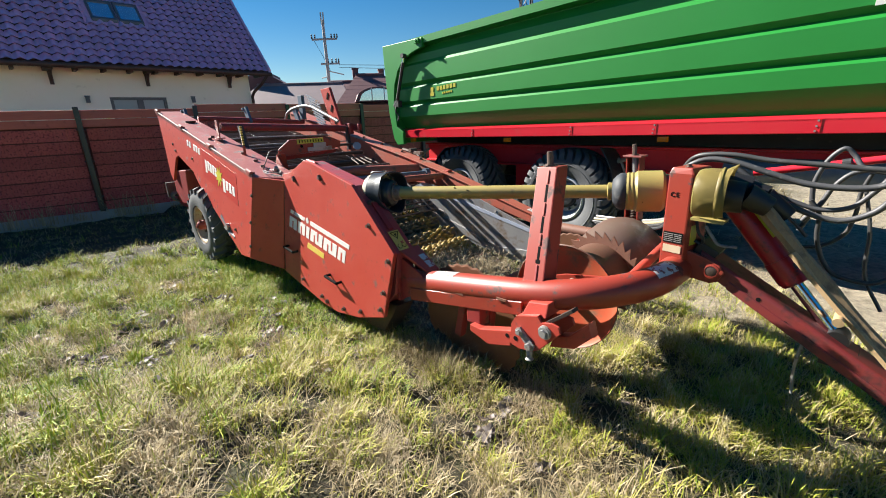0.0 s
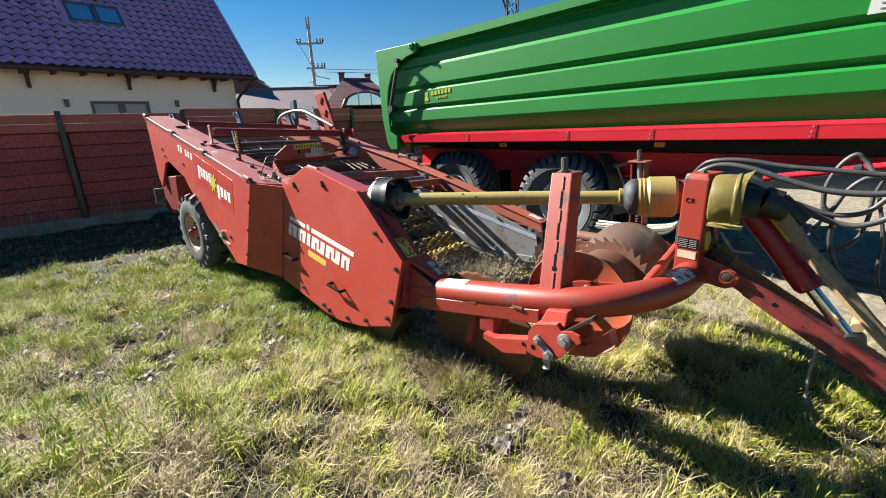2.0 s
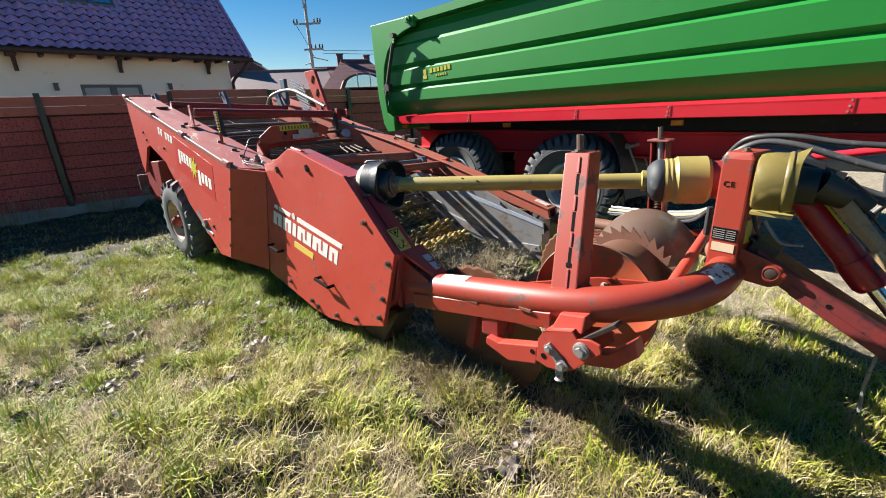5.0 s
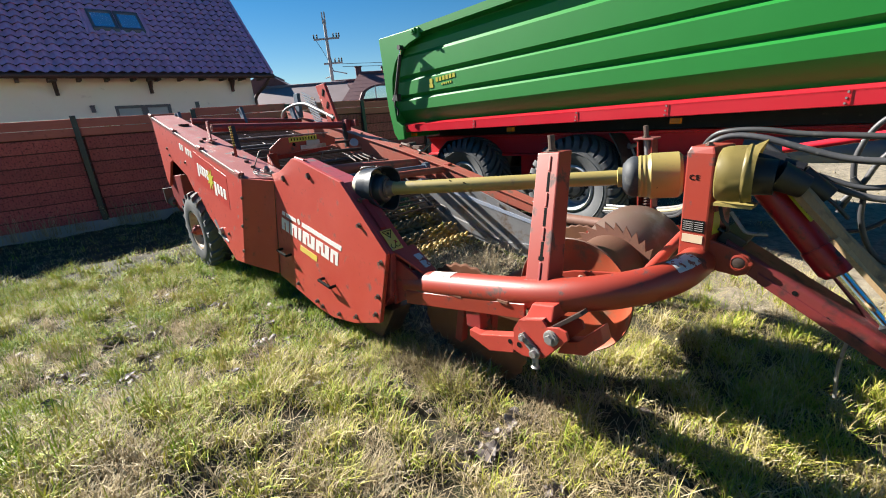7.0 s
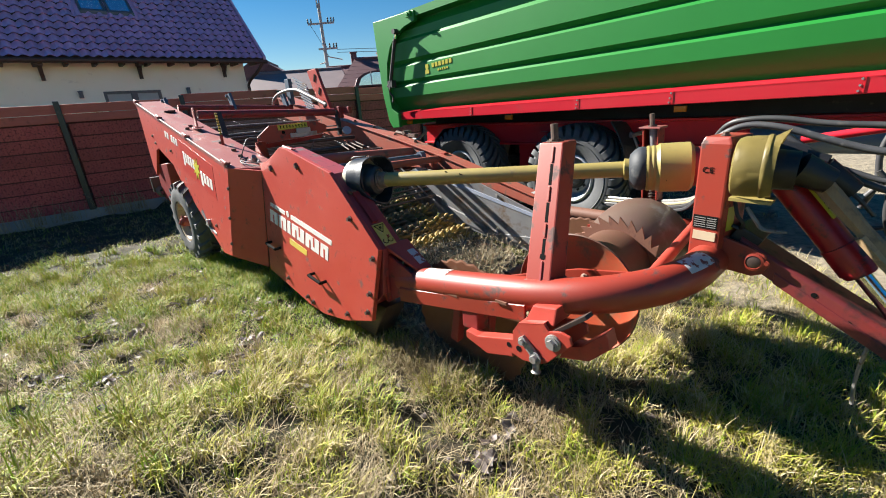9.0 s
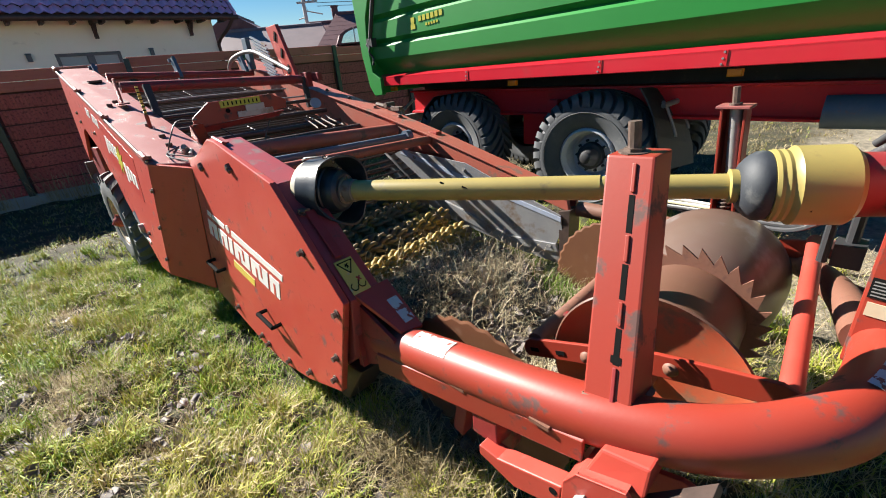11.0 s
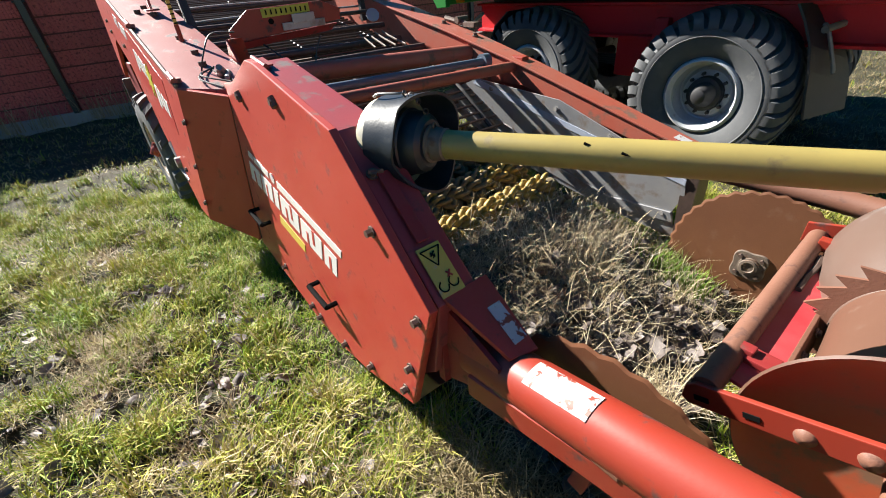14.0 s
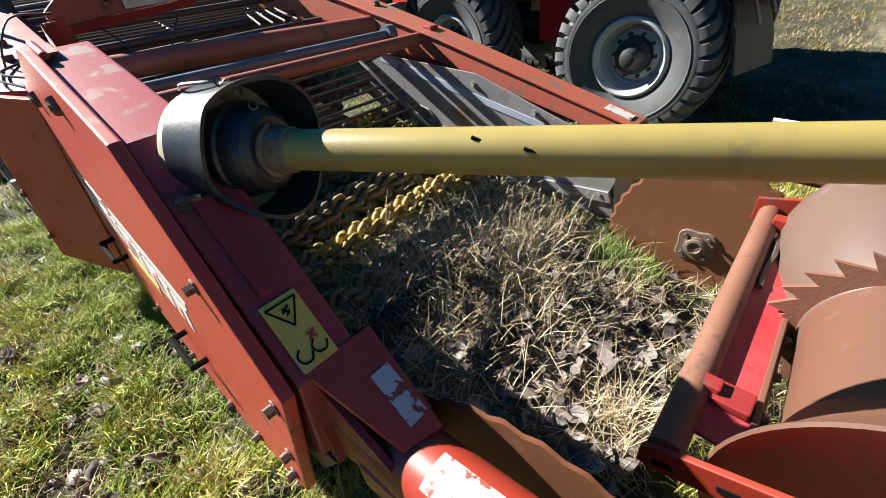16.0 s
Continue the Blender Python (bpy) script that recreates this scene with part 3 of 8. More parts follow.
for x0, x1 in ((W0 + 0.07, (W0 + W1) / 2 - 0.05), ((W0 + W1) / 2 + 0.09, W1 - 0.07)):
    part("pane", box(((x0 + x1) / 2, 0.575, (WZ0 + WZ1) / 2), (x1 - x0, 0.012, WZ1 - WZ0 - 0.13)), GLASS, win)
part("curtain", box(((W0 + W1) / 2, 0.66, (WZ0 + WZ1) / 2), (W1 - W0 - 0.1, 0.02, WZ1 - WZ0 - 0.1)), WHITE_CLEAN, house, "pale net curtain")
part("window_sill", box(((W0 + W1) / 2, 0.45, WZ0 - 0.02), (W1 - W0 + 0.1, 0.16, 0.03)), FRAME_GREY, house)
part("ceiling", box((-LEN / 2, DEEP, 2.95), (LEN - 1.2, 2 * DEEP - 1.6, 0.1)), RENDER_WALL, house)
for x in (-5.42, -3.37, -1.15):
    part("bracket", join(box((x, 0.42, 2.80), (0.08, 0.08, 0.34)), rod((x, 0.46, 2.66), (x, 0.18, 2.98), 0.04, seg=6), box((x, 0.28, 2.99), (0.1, 0.56, 0.09))), TIMBER_DARK, house, bevel=0.006)
for i in range(13):
    x = -LEN + 0.35 + i * 0.58
    part("rafter_end", box((x, 0.25, 2.99), (0.07, 0.5, 0.09)), TIMBER_DARK, house)
part("soffit", loft([(-LEN, 0.02, EAVE - 0.02), (0, 0.02, EAVE - 0.02), (0, 0.75, EAVE + 0.78), (-LEN, 0.75, EAVE + 0.78)],
                    [(-LEN, 0.02, EAVE + 0.02), (0, 0.02, EAVE + 0.02), (0, 0.75, EAVE + 0.82), (-LEN, 0.75, EAVE + 0.82)]), TIMBER_DARK, house)
part("gutter", sweep([(-LEN - 0.05, -0.06, EAVE - 0.0), (-LEN / 2, -0.06, EAVE - 0.01), (0.05, -0.06, EAVE - 0.02)], 0.06, 10, 2), TIMBER_DARK, house, "dark brown half-round gutter", smooth=40)
part("downpipe", sweep([(-0.1, -0.05, EAVE - 0.05), (-0.25, 0.1, EAVE - 0.3), (-0.45, 0.42, EAVE - 0.6), (-0.47, 0.45, EAVE - 1.0), (-0.47, 0.45, 0)], 0.045, 10, 5), TIMBER_DARK, house, smooth=40)
for x in (-4.8, -2.27):
    part("wall_lamp", join(box((x, 0.45, 2.27), (0.09, 0.08, 0.15)), box((x, 0.47, 2.36), (0.11, 0.1, 0.025))), FRAME_GREY, house, bevel=0.008)


def roof_z(n):
    return EAVE + 0.05 + PITCH * n


def roof_plate(x0, x1, n0, n1, lift, th):
    return loft([(x0, n0, roof_z(n0) + lift - th), (x1, n0, roof_z(n0) + lift - th), (x1, n1, roof_z(n1) + lift - th), (x0, n1, roof_z(n1) + lift - th)],
                [(x0, n0, roof_z(n0) + lift), (x1, n0, roof_z(n0) + lift), (x1, n1, roof_z(n1) + lift), (x0, n1, roof_z(n1) + lift)])


roof = part("roof", roof_plate(-LEN, 0, 0, DEEP, 0, 0.06), TIMBER_DARK, house)
far_side = roof_plate(-LEN, 0, 0, DEEP, 0.03, 0.09)
for v in far_side.verts:
    v.co.y = 2 * DEEP - v.co.y
part("roof", far_side, TILE_FAR, house)
# roof windows
part("roof_flashing", roof_plate(-4.36, -2.80, 0.98, 1.68, 0.045, 0.03), TILE, house, "aubergine flashing round the roof windows")
for x0, x1 in ((-4.19, -3.60), (-3.57, -2.98)):
    n0, n1 = 1.05, 1.56
    fr = part("roof_window", join(roof_plate(x0, x1, n0, n0 + 0.05, 0.12, 0.14), roof_plate(x0, x1, n1 - 0.05, n1, 0.12, 0.14),
                                  roof_plate(x0, x0 + 0.06, n0 + 0.05, n1 - 0.05, 0.12, 0.14), roof_plate(x1 - 0.06, x1, n0 + 0.05, n1 - 0.05, 0.12, 0.14)), FRAME_GREY, house, "grey framed roof window")
    part("pane", roof_plate(x0 + 0.06, x1 - 0.06, n0 + 0.05, n1 - 0.05, 0.085, 0.02), SKYLIGHT, fr)
part("verge", roof_plate(-0.02, 0.06, -0.02, DEEP, 0.10, 0.2), TILE, house)
# tiles: an S-shaped pan, thick lower edge
TW, TH = 0.235, 0.24


def tile_mesh():
    bm = bmesh.new()
    cols = 7
    run = math.hypot(1, PITCH)
    dn, dz = 1 / run, PITCH / run
    rings = []
    for j, (s, lift) in enumerate(((0.045, 0.004), (0.0, 0.050), (TH * 1.12, 0.0))):
        row = []
        for i in range(cols):
            t = i / (cols - 1)
            wave = 0.034 * math.sin(2 * math.pi * t + 0.4)
            h = lift + (wave if j else 0.3 * wave)
            row.append(bm.verts.new((t * TW * 1.01, s * dn - h * dz, s * dz + h * dn)))
        rings.append(row)
    for a, b in zip(rings, rings[1:]):
        for i in range(cols - 1):
            bm.faces.new((a[i], a[i + 1], b[i + 1], b[i]))
    bmesh.ops.recalc_face_normals(bm, faces=bm.faces)
    me = bpy.data.meshes.new("roof_tile")
    bm.to_mesh(me)
    bm.free()
    me.polygons.foreach_set("use_smooth", [True] * len(me.polygons))
    me.set_sharp_from_angle(angle=radians(50))
    me.materials.append(TILE)
    return me


tile_me = tile_mesh()
run = math.hypot(1, PITCH)
spots = []
for r in range(int(DEEP * run / TH)):
    n = r * TH / run
    for c in range(int(LEN / TW)):
        x = -LEN + 0.02 + c * TW
        if n < 1.85 and any(x + TW > a + 0.06 and x < b - 0.06 and 1.05 - 0.06 < n < 1.48 for a, b in ((-4.18, -3.59), (-3.56, -2.97))):
            continue
        spots.append((x, n))
near = [s for s in spots if s[0] > -6.6 and s[1] < 1.75]
near = near[:300]
for x, n in near:
    ob = bpy.data.objects.new("roof_tile", tile_me)
    scene.collection.objects.link(ob)
    ob.parent = roof
    ob.location = Vector((x, n - 0.02, roof_z(n) + 0.012 + rnd.uniform(-0.002, 0.002))) - HOME[house]
rest = bmesh.new()
for x, n in [s for s in spots if s not in set(near)]:
    k = len(rest.verts)
    rest.from_mesh(tile_me)
    rest.verts.ensure_lookup_table()
    for v in rest.verts[k:]:
        v.co += Vector((x, n - 0.02, roof_z(n) + 0.012))
ob = part("roof_tiles", rest, TILE, roof, smooth=50)
tagged(ob, kind="stuff")

# ---- roofs further off ----


def far_house(place, turn, length, deep, wall, rise, mat, label, hip=0.0, dormer=False, chimneys=()):
    m = Matrix.Translation(place) @ Matrix.Rotation(radians(turn), 4, "Z")
    h = thing("house", m, (0, 0, 0), label, "house", group="houses beyond the fence")
    part("wall", box((0, 0, wall / 2), (length - 0.8, deep - 0.8, wall)), RENDER_WALL, h)
    a, c = length / 2, deep / 2
    ring0 = [(-a, -c, wall - 0.1), (a, -c, wall - 0.1), (a, c, wall - 0.1), (-a, c, wall - 0.1)]
    ring1 = [(-a + hip, -0.1, wall + rise), (a - hip, -0.1, wall + rise), (a - hip, 0.1, wall + rise), (-a + hip, 0.1, wall + rise)]
    r = part("roof", loft(ring0, ring1), mat, h)
    courses = []
    k = 9
    for i in range(1, k):
        t = i / k
        q = [tuple(ring0[e][d] * (1 - t) + ring1[e][d] * t for d in range(3)) for e in range(4)]
        for e in (0, 1):
            p0, p1 = Vector(q[e]), Vector(q[(e + 1) % 4])
            courses.append(rod(p0, p1, 0.006, seg=4))
    if mat is TILE_FAR:
        tagged(part("tile_courses", join(*courses), mat, r), kind="stuff")
    part("ridge", rod(ring1[0], ring1[1], 0.12, seg=8), mat, r)
    if dormer:
        arc = [(x, wall + 0.35 + 0.9 * math.sqrt(max(0, 1 - (x / 1.5) ** 2))) for x in np.linspace(-1.5, 1.5, 13)]
        d = part("dormer", loft([(x, -c * 0.95, z) for x, z in arc], [(x, -c * 0.2, z) for x, z in arc]), mat, h)
        arc2 = [(x * 0.82, wall + 0.42 + (z - wall - 0.35) * 0.8) for x, z in arc]
        part("dormer_window", loft([(x, -c * 0.95 - 0.03, z) for x, z in arc2], [(x, -c * 0.95 + 0.03, z) for x, z in arc2]), SKYLIGHT, d)
        for x in (-0.4, 0.4):
            part("glazing_bar", box((x, -c * 0.95 - 0.05, wall + 0.8), (0.06, 0.05, 0.8)), WHITE_CLEAN, d)
    for x, y, z in chimneys:
        part("chimney", join(box((x, y, z), (0.4, 0.4, 1.1)), box((x, y, z + 0.58), (0.5, 0.5, 0.08))), TILE_FAR, h)
    return h


far_house((-5.3, 33.5, 0), 15, 6.0, 9.0, 2.5, 2.35, TILE_FAR, "far house with a hipped dark red tiled roof and eyebrow dormer", 2.0, True, ((-1.0, 0.3, 4.75), (0.9, 0.4, 4.65)))
far_house((-10.3, 33.0, 0), 8, 8.0, 8.0, 2.6, 1.75, SHEET_FAR, "far house with a mauve-grey sheet roof", 1.0)
far_house((-13.6, 36.0, 0), 100, 7.0, 9.0, 2.8, 2.6, TILE_FAR, "far house with a dark red gable roof", 0.0)
far_house((-7.6, 36.5, 0), 5, 5.0, 7.0, 2.8, 1.9, TILE_FAR, "low far house with a brown tiled roof", 1.2)

# ---- utility pole and its wires ----
PO = Vector((-8.7, 35.0, 0.0))
pole = thing("utility_pole", Matrix.Translation(PO), (0, 0, 0), "grey utility pole with cross-arms and insulators", "utility pole")
part("mast", rod((0, 0, 0), (0.0, 0, 8.9), 0.16, 0.10, 10), POLE_GREY, pole)
for z, w in ((7.6, 0.95), (5.9, 0.7)):
    arm = part("cross_arm", box((0.25 if w < 0.8 else 0, 0, z), (2 * w, 0.12, 0.12)), POLE_GREY, pole)
    for x in (-w, -w * 0.75, w * 0.55, w * 0.8, w) if w > 0.8 else (0.1, 0.4, 0.7, 0.9):
        part("insulator", lathe([(0, 0.05), (0.12, 0.07), (0.16, 0.03), (0.24, 0.07), (0.3, 0.02)], (x, 0, z + 0.06), (0, 0, 1), 8), RUBBER, arm)
for a, b, r in (((0, 0, 5.4), (1.2, 0, 5.1), 0.04), ((0, 0, 5.0), (-0.5, 0, 4.9), 0.04), ((0.08, 0, 8.6), (0.08, 0, 9.4), 0.05), ((-0.1, 0, 8.6), (-0.1, 0, 9.4), 0.05)):
    part("bracket", rod(a, b, r, seg=6), POLE_GREY, pole)
for i, (a, b) in enumerate((((0.9, 0, 5.8), (12, 4, 6.6)), ((0.9, 0, 5.6), (12, 4, 6.3)), ((-0.9, 0, 7.7), (0.2, 0, 5.4)))):
    a, b = Vector(a), Vector(b)
    mid = (a + b) / 2 - Vector((0, 0, 0.35 if i < 2 else -0.1))
    part("wire", sweep([a, mid, b], 0.018, 5, 6), RUBBER, pole)
# steel lattice mast beyond the trailer
lattice = thing("lattice_mast", Matrix.Translation((5.35, 29.55, 0.0)), (0, 0, 0), "dark steel lattice mast standing beyond the trailer", "mast")
leg = lambda i, z: Vector(((0.42 - 0.012 * z) * (1 if i in (0, 3) else -1), (0.42 - 0.012 * z) * (1 if i in (0, 1) else -1), z))
for i in range(4):
    part("mast_leg", rod(leg(i, 0), leg(i, 13), 0.06, 0.05, 6), BLACK_PAINT, lattice)
    for k in range(10):
        part("mast_brace", rod(leg(i, 1.3 * k), leg((i + 1) % 4, 1.3 * k + 1.3), 0.03, seg=5), BLACK_PAINT, lattice)
part("mast_stay", rod((-0.25, 0, 8.0), (-1.6, 0, 11.5), 0.06, seg=6), BLACK_PAINT, lattice)
# ---- tipping trailer ----
TR = Matrix.Translation((-0.006, -0.050, 0)) @ Matrix.Rotation(math.atan2(-0.694, 0.72), 4, "Z")
S0, S1, WL = -5.6, 3.4, 4.80
trailer = thing("tipping_trailer", TR, (-3.4, 6.0, 0.03), "glossy green tipping trailer on a red chassis with dusty tandem wheels", "trailer")


def rise(bm):
    """The body climbs a little towards the front."""
    for v in bm.verts:
        v.co.z += (0.011 + 0.030 * (v.co.z - 1.4) / 1.5) * (v.co.x + 5.5)
    return bm


# wall section: (w from the face, z), outside going up, inside coming down
SEC = [(0.13, 1.53), (0.0, 1.733), (0.0, 1.873), (0.035, 1.909), (0.04, 1.915), (0.0, 1.958), (0.0, 2.145), (0.035, 2.181), (0.04, 2.187), (0.0, 2.234),
       (0.0, 2.466), (0.035, 2.507), (0.035, 2.606), (0.09, 2.70), (0.09, 2.71), (-0.045, 2.73), (-0.045, 2.82), (0.10, 2.82), (0.12, 2.60), (0.12, 1.75), (0.25, 1.53)]


def wall(side):
    """side 1: the wall that faces the machine; -1: the one beyond, mirrored."""
    ring = lambda s: [(s, WL + w if side > 0 else WL + 2.4 - w, z) for w, z in SEC]
    return rise(loft(ring(S0), ring(S1)))


part("side_wall", wall(1), GREEN, trailer, "glossy green ribbed steel side wall", smooth=20)
part("side_wall", wall(-1), GREEN, trailer, smooth=20)
part("floor", rise(box(((S0 + S1) / 2, WL + 1.2, 1.56), (S1 - S0, 2.0, 0.05))), GREEN, trailer)
part("front_wall", rise(box((S1 + 0.03, WL + 1.2, 2.18), (0.06, 2.4, 1.28))), GREEN, trailer)
REAR = [(-5.84, 2.81), (-5.78, 1.80), (-5.70, 1.40), (-5.62, 1.29), (-5.46, 1.30), (-5.46, 1.50), (-5.60, 1.58), (-5.64, 1.95), (-5.60, 2.22), (-5.50, 2.42), (-5.36, 2.56),
        (-5.15, 2.645), (-4.93, 2.69), (-4.93, 2.82)]
tail = part("tailgate", join(slab(REAR, WL - 0.07, WL - 0.01), slab([(-5.84, 2.80), (-5.77, 1.8), (-5.66, 1.31), (-5.60, 1.31), (-5.60, 2.80)], WL - 0.01, WL + 2.45)), GREEN, trailer, "green curved tailgate frame", bevel=0.008)
part("latch", join(box((-5.02, WL - 0.085, 2.78), (0.09, 0.03, 0.07)), rod((-5.02, WL - 0.12, 2.78), (-5.02, WL - 0.06, 2.78), 0.02, seg=10)), GREEN, tail, bevel=0.005)
# gas strut of the tailgate
strut = part("strut", rod((-5.33, WL - 0.10, 2.52), (-5.52, WL - 0.10, 1.98), 0.026, seg=12), BLACK_PAINT, trailer, "black hydraulic strut", smooth=40)
part("strut_rod", rod((-5.31, WL - 0.10, 2.60), (-5.33, WL - 0.10, 2.52), 0.018, seg=10), CHROME, strut)
part("strut_mount", rod((-5.31, WL - 0.14, 2.61), (-5.31, WL - 0.02, 2.61), 0.035, seg=12), BLACK_PAINT, strut)
part("strut_mount", join(box((-5.53, WL - 0.08, 1.93), (0.10, 0.08, 0.10)), rod((-5.60, WL - 0.10, 1.90), (-5.50, WL - 0.10, 1.99), 0.022, seg=8)), BLACK_PAINT, strut)
part("strut_hose", sweep([(-5.52, WL - 0.12, 1.9), (-5.55, WL - 0.12, 1.82), (-5.51, WL - 0.1, 1.75), (-5.53, WL - 0.1, 1.67)], 0.012, 6, 5), BLACK_PAINT, strut)
# red skirt, its joints and screws
skirt = part("skirt", rise(slab([(S0 + 0.06, 1.405), (S0 + 0.02, 1.44), (S0 + 0.02, 1.515), (S1, 1.515), (S1, 1.405)], WL - 0.02, WL + 0.05)), RED_GLOSS, trailer, "glossy red steel skirt", bevel=0.006)
part("skirt_lip", rise(loft([(S0 + 0.02, WL - 0.02, 1.515), (S0 + 0.02, WL + 0.09, 1.545), (S0 + 0.02, WL + 0.09, 1.53), (S0 + 0.02, WL - 0.02, 1.50)],
                            [(S1, WL - 0.02, 1.515), (S1, WL + 0.09, 1.545), (S1, WL + 0.09, 1.53), (S1, WL - 0.02, 1.50)])), RED_GLOSS, skirt)
for s in (-4.05, -2.55, -1.62, -0.35, 0.9):
    for d, z in ((0, 1.425), (0.005, 1.46), (0.012, 1.50)):
        part("screw", rise(join(rod((s + d, WL - 0.02, z), (s + d, WL - 0.027, z), 0.008, seg=8))), ZINC, skirt)
    part("joint", rise(box((s + 0.03, WL - 0.0215, 1.46), (0.006, 0.006, 0.10))), RED_CHASSIS, skirt)
for s in (-5.33, -3.47, -1.53, 0.5):
    part("side_marker", rise(join(box((s, WL + 0.03, 1.365), (0.105, 0.03, 0.05)), box((s, WL + 0.012, 1.365), (0.09, 0.012, 0.04)))), AMBER, trailer, "amber side marker lamp", bevel=0.004)
# maker's lettering as plain shapes
for k in range(6):
    part("sign", rise(box((-4.70 + 0.066 * k, WL - 0.003, 2.09 + 0.003 * k), (0.045, 0.006, 0.055))), YELLOW_SIGN, trailer)
for k in range(5):
    part("sign", rise(box((-4.60 + 0.042 * k, WL - 0.003, 2.022 + 0.002 * k), (0.024, 0.006, 0.026))), YELLOW_SIGN, trailer)
part("sign", rise(join(box((-4.82, WL - 0.003, 2.09), (0.06, 0.006, 0.05)), box((-4.82, WL - 0.003, 2.02), (0.075, 0.006, 0.05)), box((-4.82, WL - 0.003, 2.055), (0.04, 0.006, 0.03)))), YELLOW_SIGN, trailer)
plate = part("white_plate", rise(slab([(-0.165, 2.225), (0.36, 2.225), (0.36, 2.455), (-0.15, 2.455)], WL - 0.006, WL + 0.002)), WHITE_CLEAN, trailer, "white plate with faint grey lines")
for k in range(6):
    part("plate_line", rise(box((0.11, WL - 0.007, 2.252 + 0.034 * k), (0.42, 0.004, 0.009))), ZINC, plate)
# chassis
for w in (5.35, 6.35):
    part("chassis_beam", loft(*[[(s, w + a, z) for a, z in ((-0.09, 1.0), (0.09, 1.0), (0.09, 1.02), (0.02, 1.03), (0.02, 1.26), (0.09, 1.27), (0.09, 1.29), (-0.09, 1.29), (-0.09, 1.27), (-0.02, 1.26), (-0.02, 1.03), (-0.09, 1.02))] for s in (-5.5, 3.1)]), RED_CHASSIS, trailer, "dark red steel chassis beam")
for s in (-5.3, -4.2, -3.0, -1.4, 0.4, 2.2):
    part("cross_member", box((s, 5.85, 1.2), (0.12, 0.98, 0.16)), RED_CHASSIS, trailer)
# black box that paints the shadow under the body and hides bright ground beyond
part("underbody_dark", rise(box((-1.1, 6.25, 1.375), (8.9, 1.3, 0.31))), BLACK_PAINT, trailer)
part("tank", rod((-1.0, 5.1, 1.10), (0.3, 5.1, 1.12), 0.115, seg=24), BLUE_STEEL, trailer, smooth=40)
part("tank", rod((-1.55, 5.7, 1.1), (-1.2, 5.7, 1.1), 0.12, seg=24), BLACK_PAINT, trailer, smooth=40)
part("spring_hanger", box((-3.55, 5.42, 0.86), (0.3, 0.1, 0.42)), RED_CHASSIS, trailer, bevel=0.01)
part("spring_hanger", join(box((-3.25, 5.3, 0.92), (0.12, 0.1, 0.5)), rod((-3.25, 5.2, 0.85), (-3.25, 5.3, 0.85), 0.06, seg=14)), RED_CHASSIS, trailer, bevel=0.01)
part("spring", join(*[box((-3.5, 5.55, 0.72 + 0.02 * k), (2.6 - 0.3 * k, 0.08, 0.017)) for k in range(5)]), BLACK_PAINT, trailer)
for s in (-2.700, -4.455):
    part("axle", rod((s, 5.25, 0.65), (s, 6.6, 0.65), 0.06, seg=14), BLACK_PAINT, trailer)
part("rear_bar", join(box((-5.45, 5.95, 0.95), (0.08, 2.0, 0.09)), rod((-5.5, 5.0, 1.0), (-5.15, 5.0, 1.22), 0.02, seg=8), box((-5.45, 5.0, 1.03), (0.1, 0.06, 0.14)), rod((-5.6, 4.96, 1.1), (-5.3, 4.96, 1.1), 0.018, seg=8)), ZINC, trailer)

def tyre_body():
    """Section of the tyre: sidewall falling back to the bead, grooves between the tread bars."""
    return [(0.10, 0.268), (0.078, 0.284), (0.046, 0.335), (0.016, 0.40), (0.003, 0.445), (0.0, 0.475), (0.006, 0.497), (0.032, 0.512), (0.062, 0.545), (0.10, 0.566), (0.25, 0.574),
            (0.40, 0.566), (0.438, 0.545), (0.468, 0.512), (0.494, 0.497), (0.50, 0.475), (0.497, 0.445), (0.484, 0.40), (0.46, 0.35), (0.44, 0.325)]


BAR_LINE = [(0.003, 0.485, 0.49), (0.003, 0.500, 0.528), (0.012, 0.515, 0.560), (0.036, 0.54, 0.592), (0.078, 0.565, 0.612), (0.14, 0.57, 0.620), (0.20, 0.57, 0.623), (0.256, 0.57, 0.624)]


def lug(a, sgn):
    """One curved tread bar that grows out of the shoulder and ends in the middle of the tread."""
    rings = []
    for i, (w, base, top) in enumerate(BAR_LINE):
        ang = a + 0.34 * (w / 0.256) ** 1.25
        w = w if sgn > 0 else 0.5 - w
        half = 0.041 - 0.012 * i / 7
        rings.append([(r * math.cos(ang + d / 0.6), w, r * math.sin(ang + d / 0.6)) for r, d in ((base, -half * 1.15), (top, -half), (top, half), (base, half * 1.15))])
    return loft(*rings)


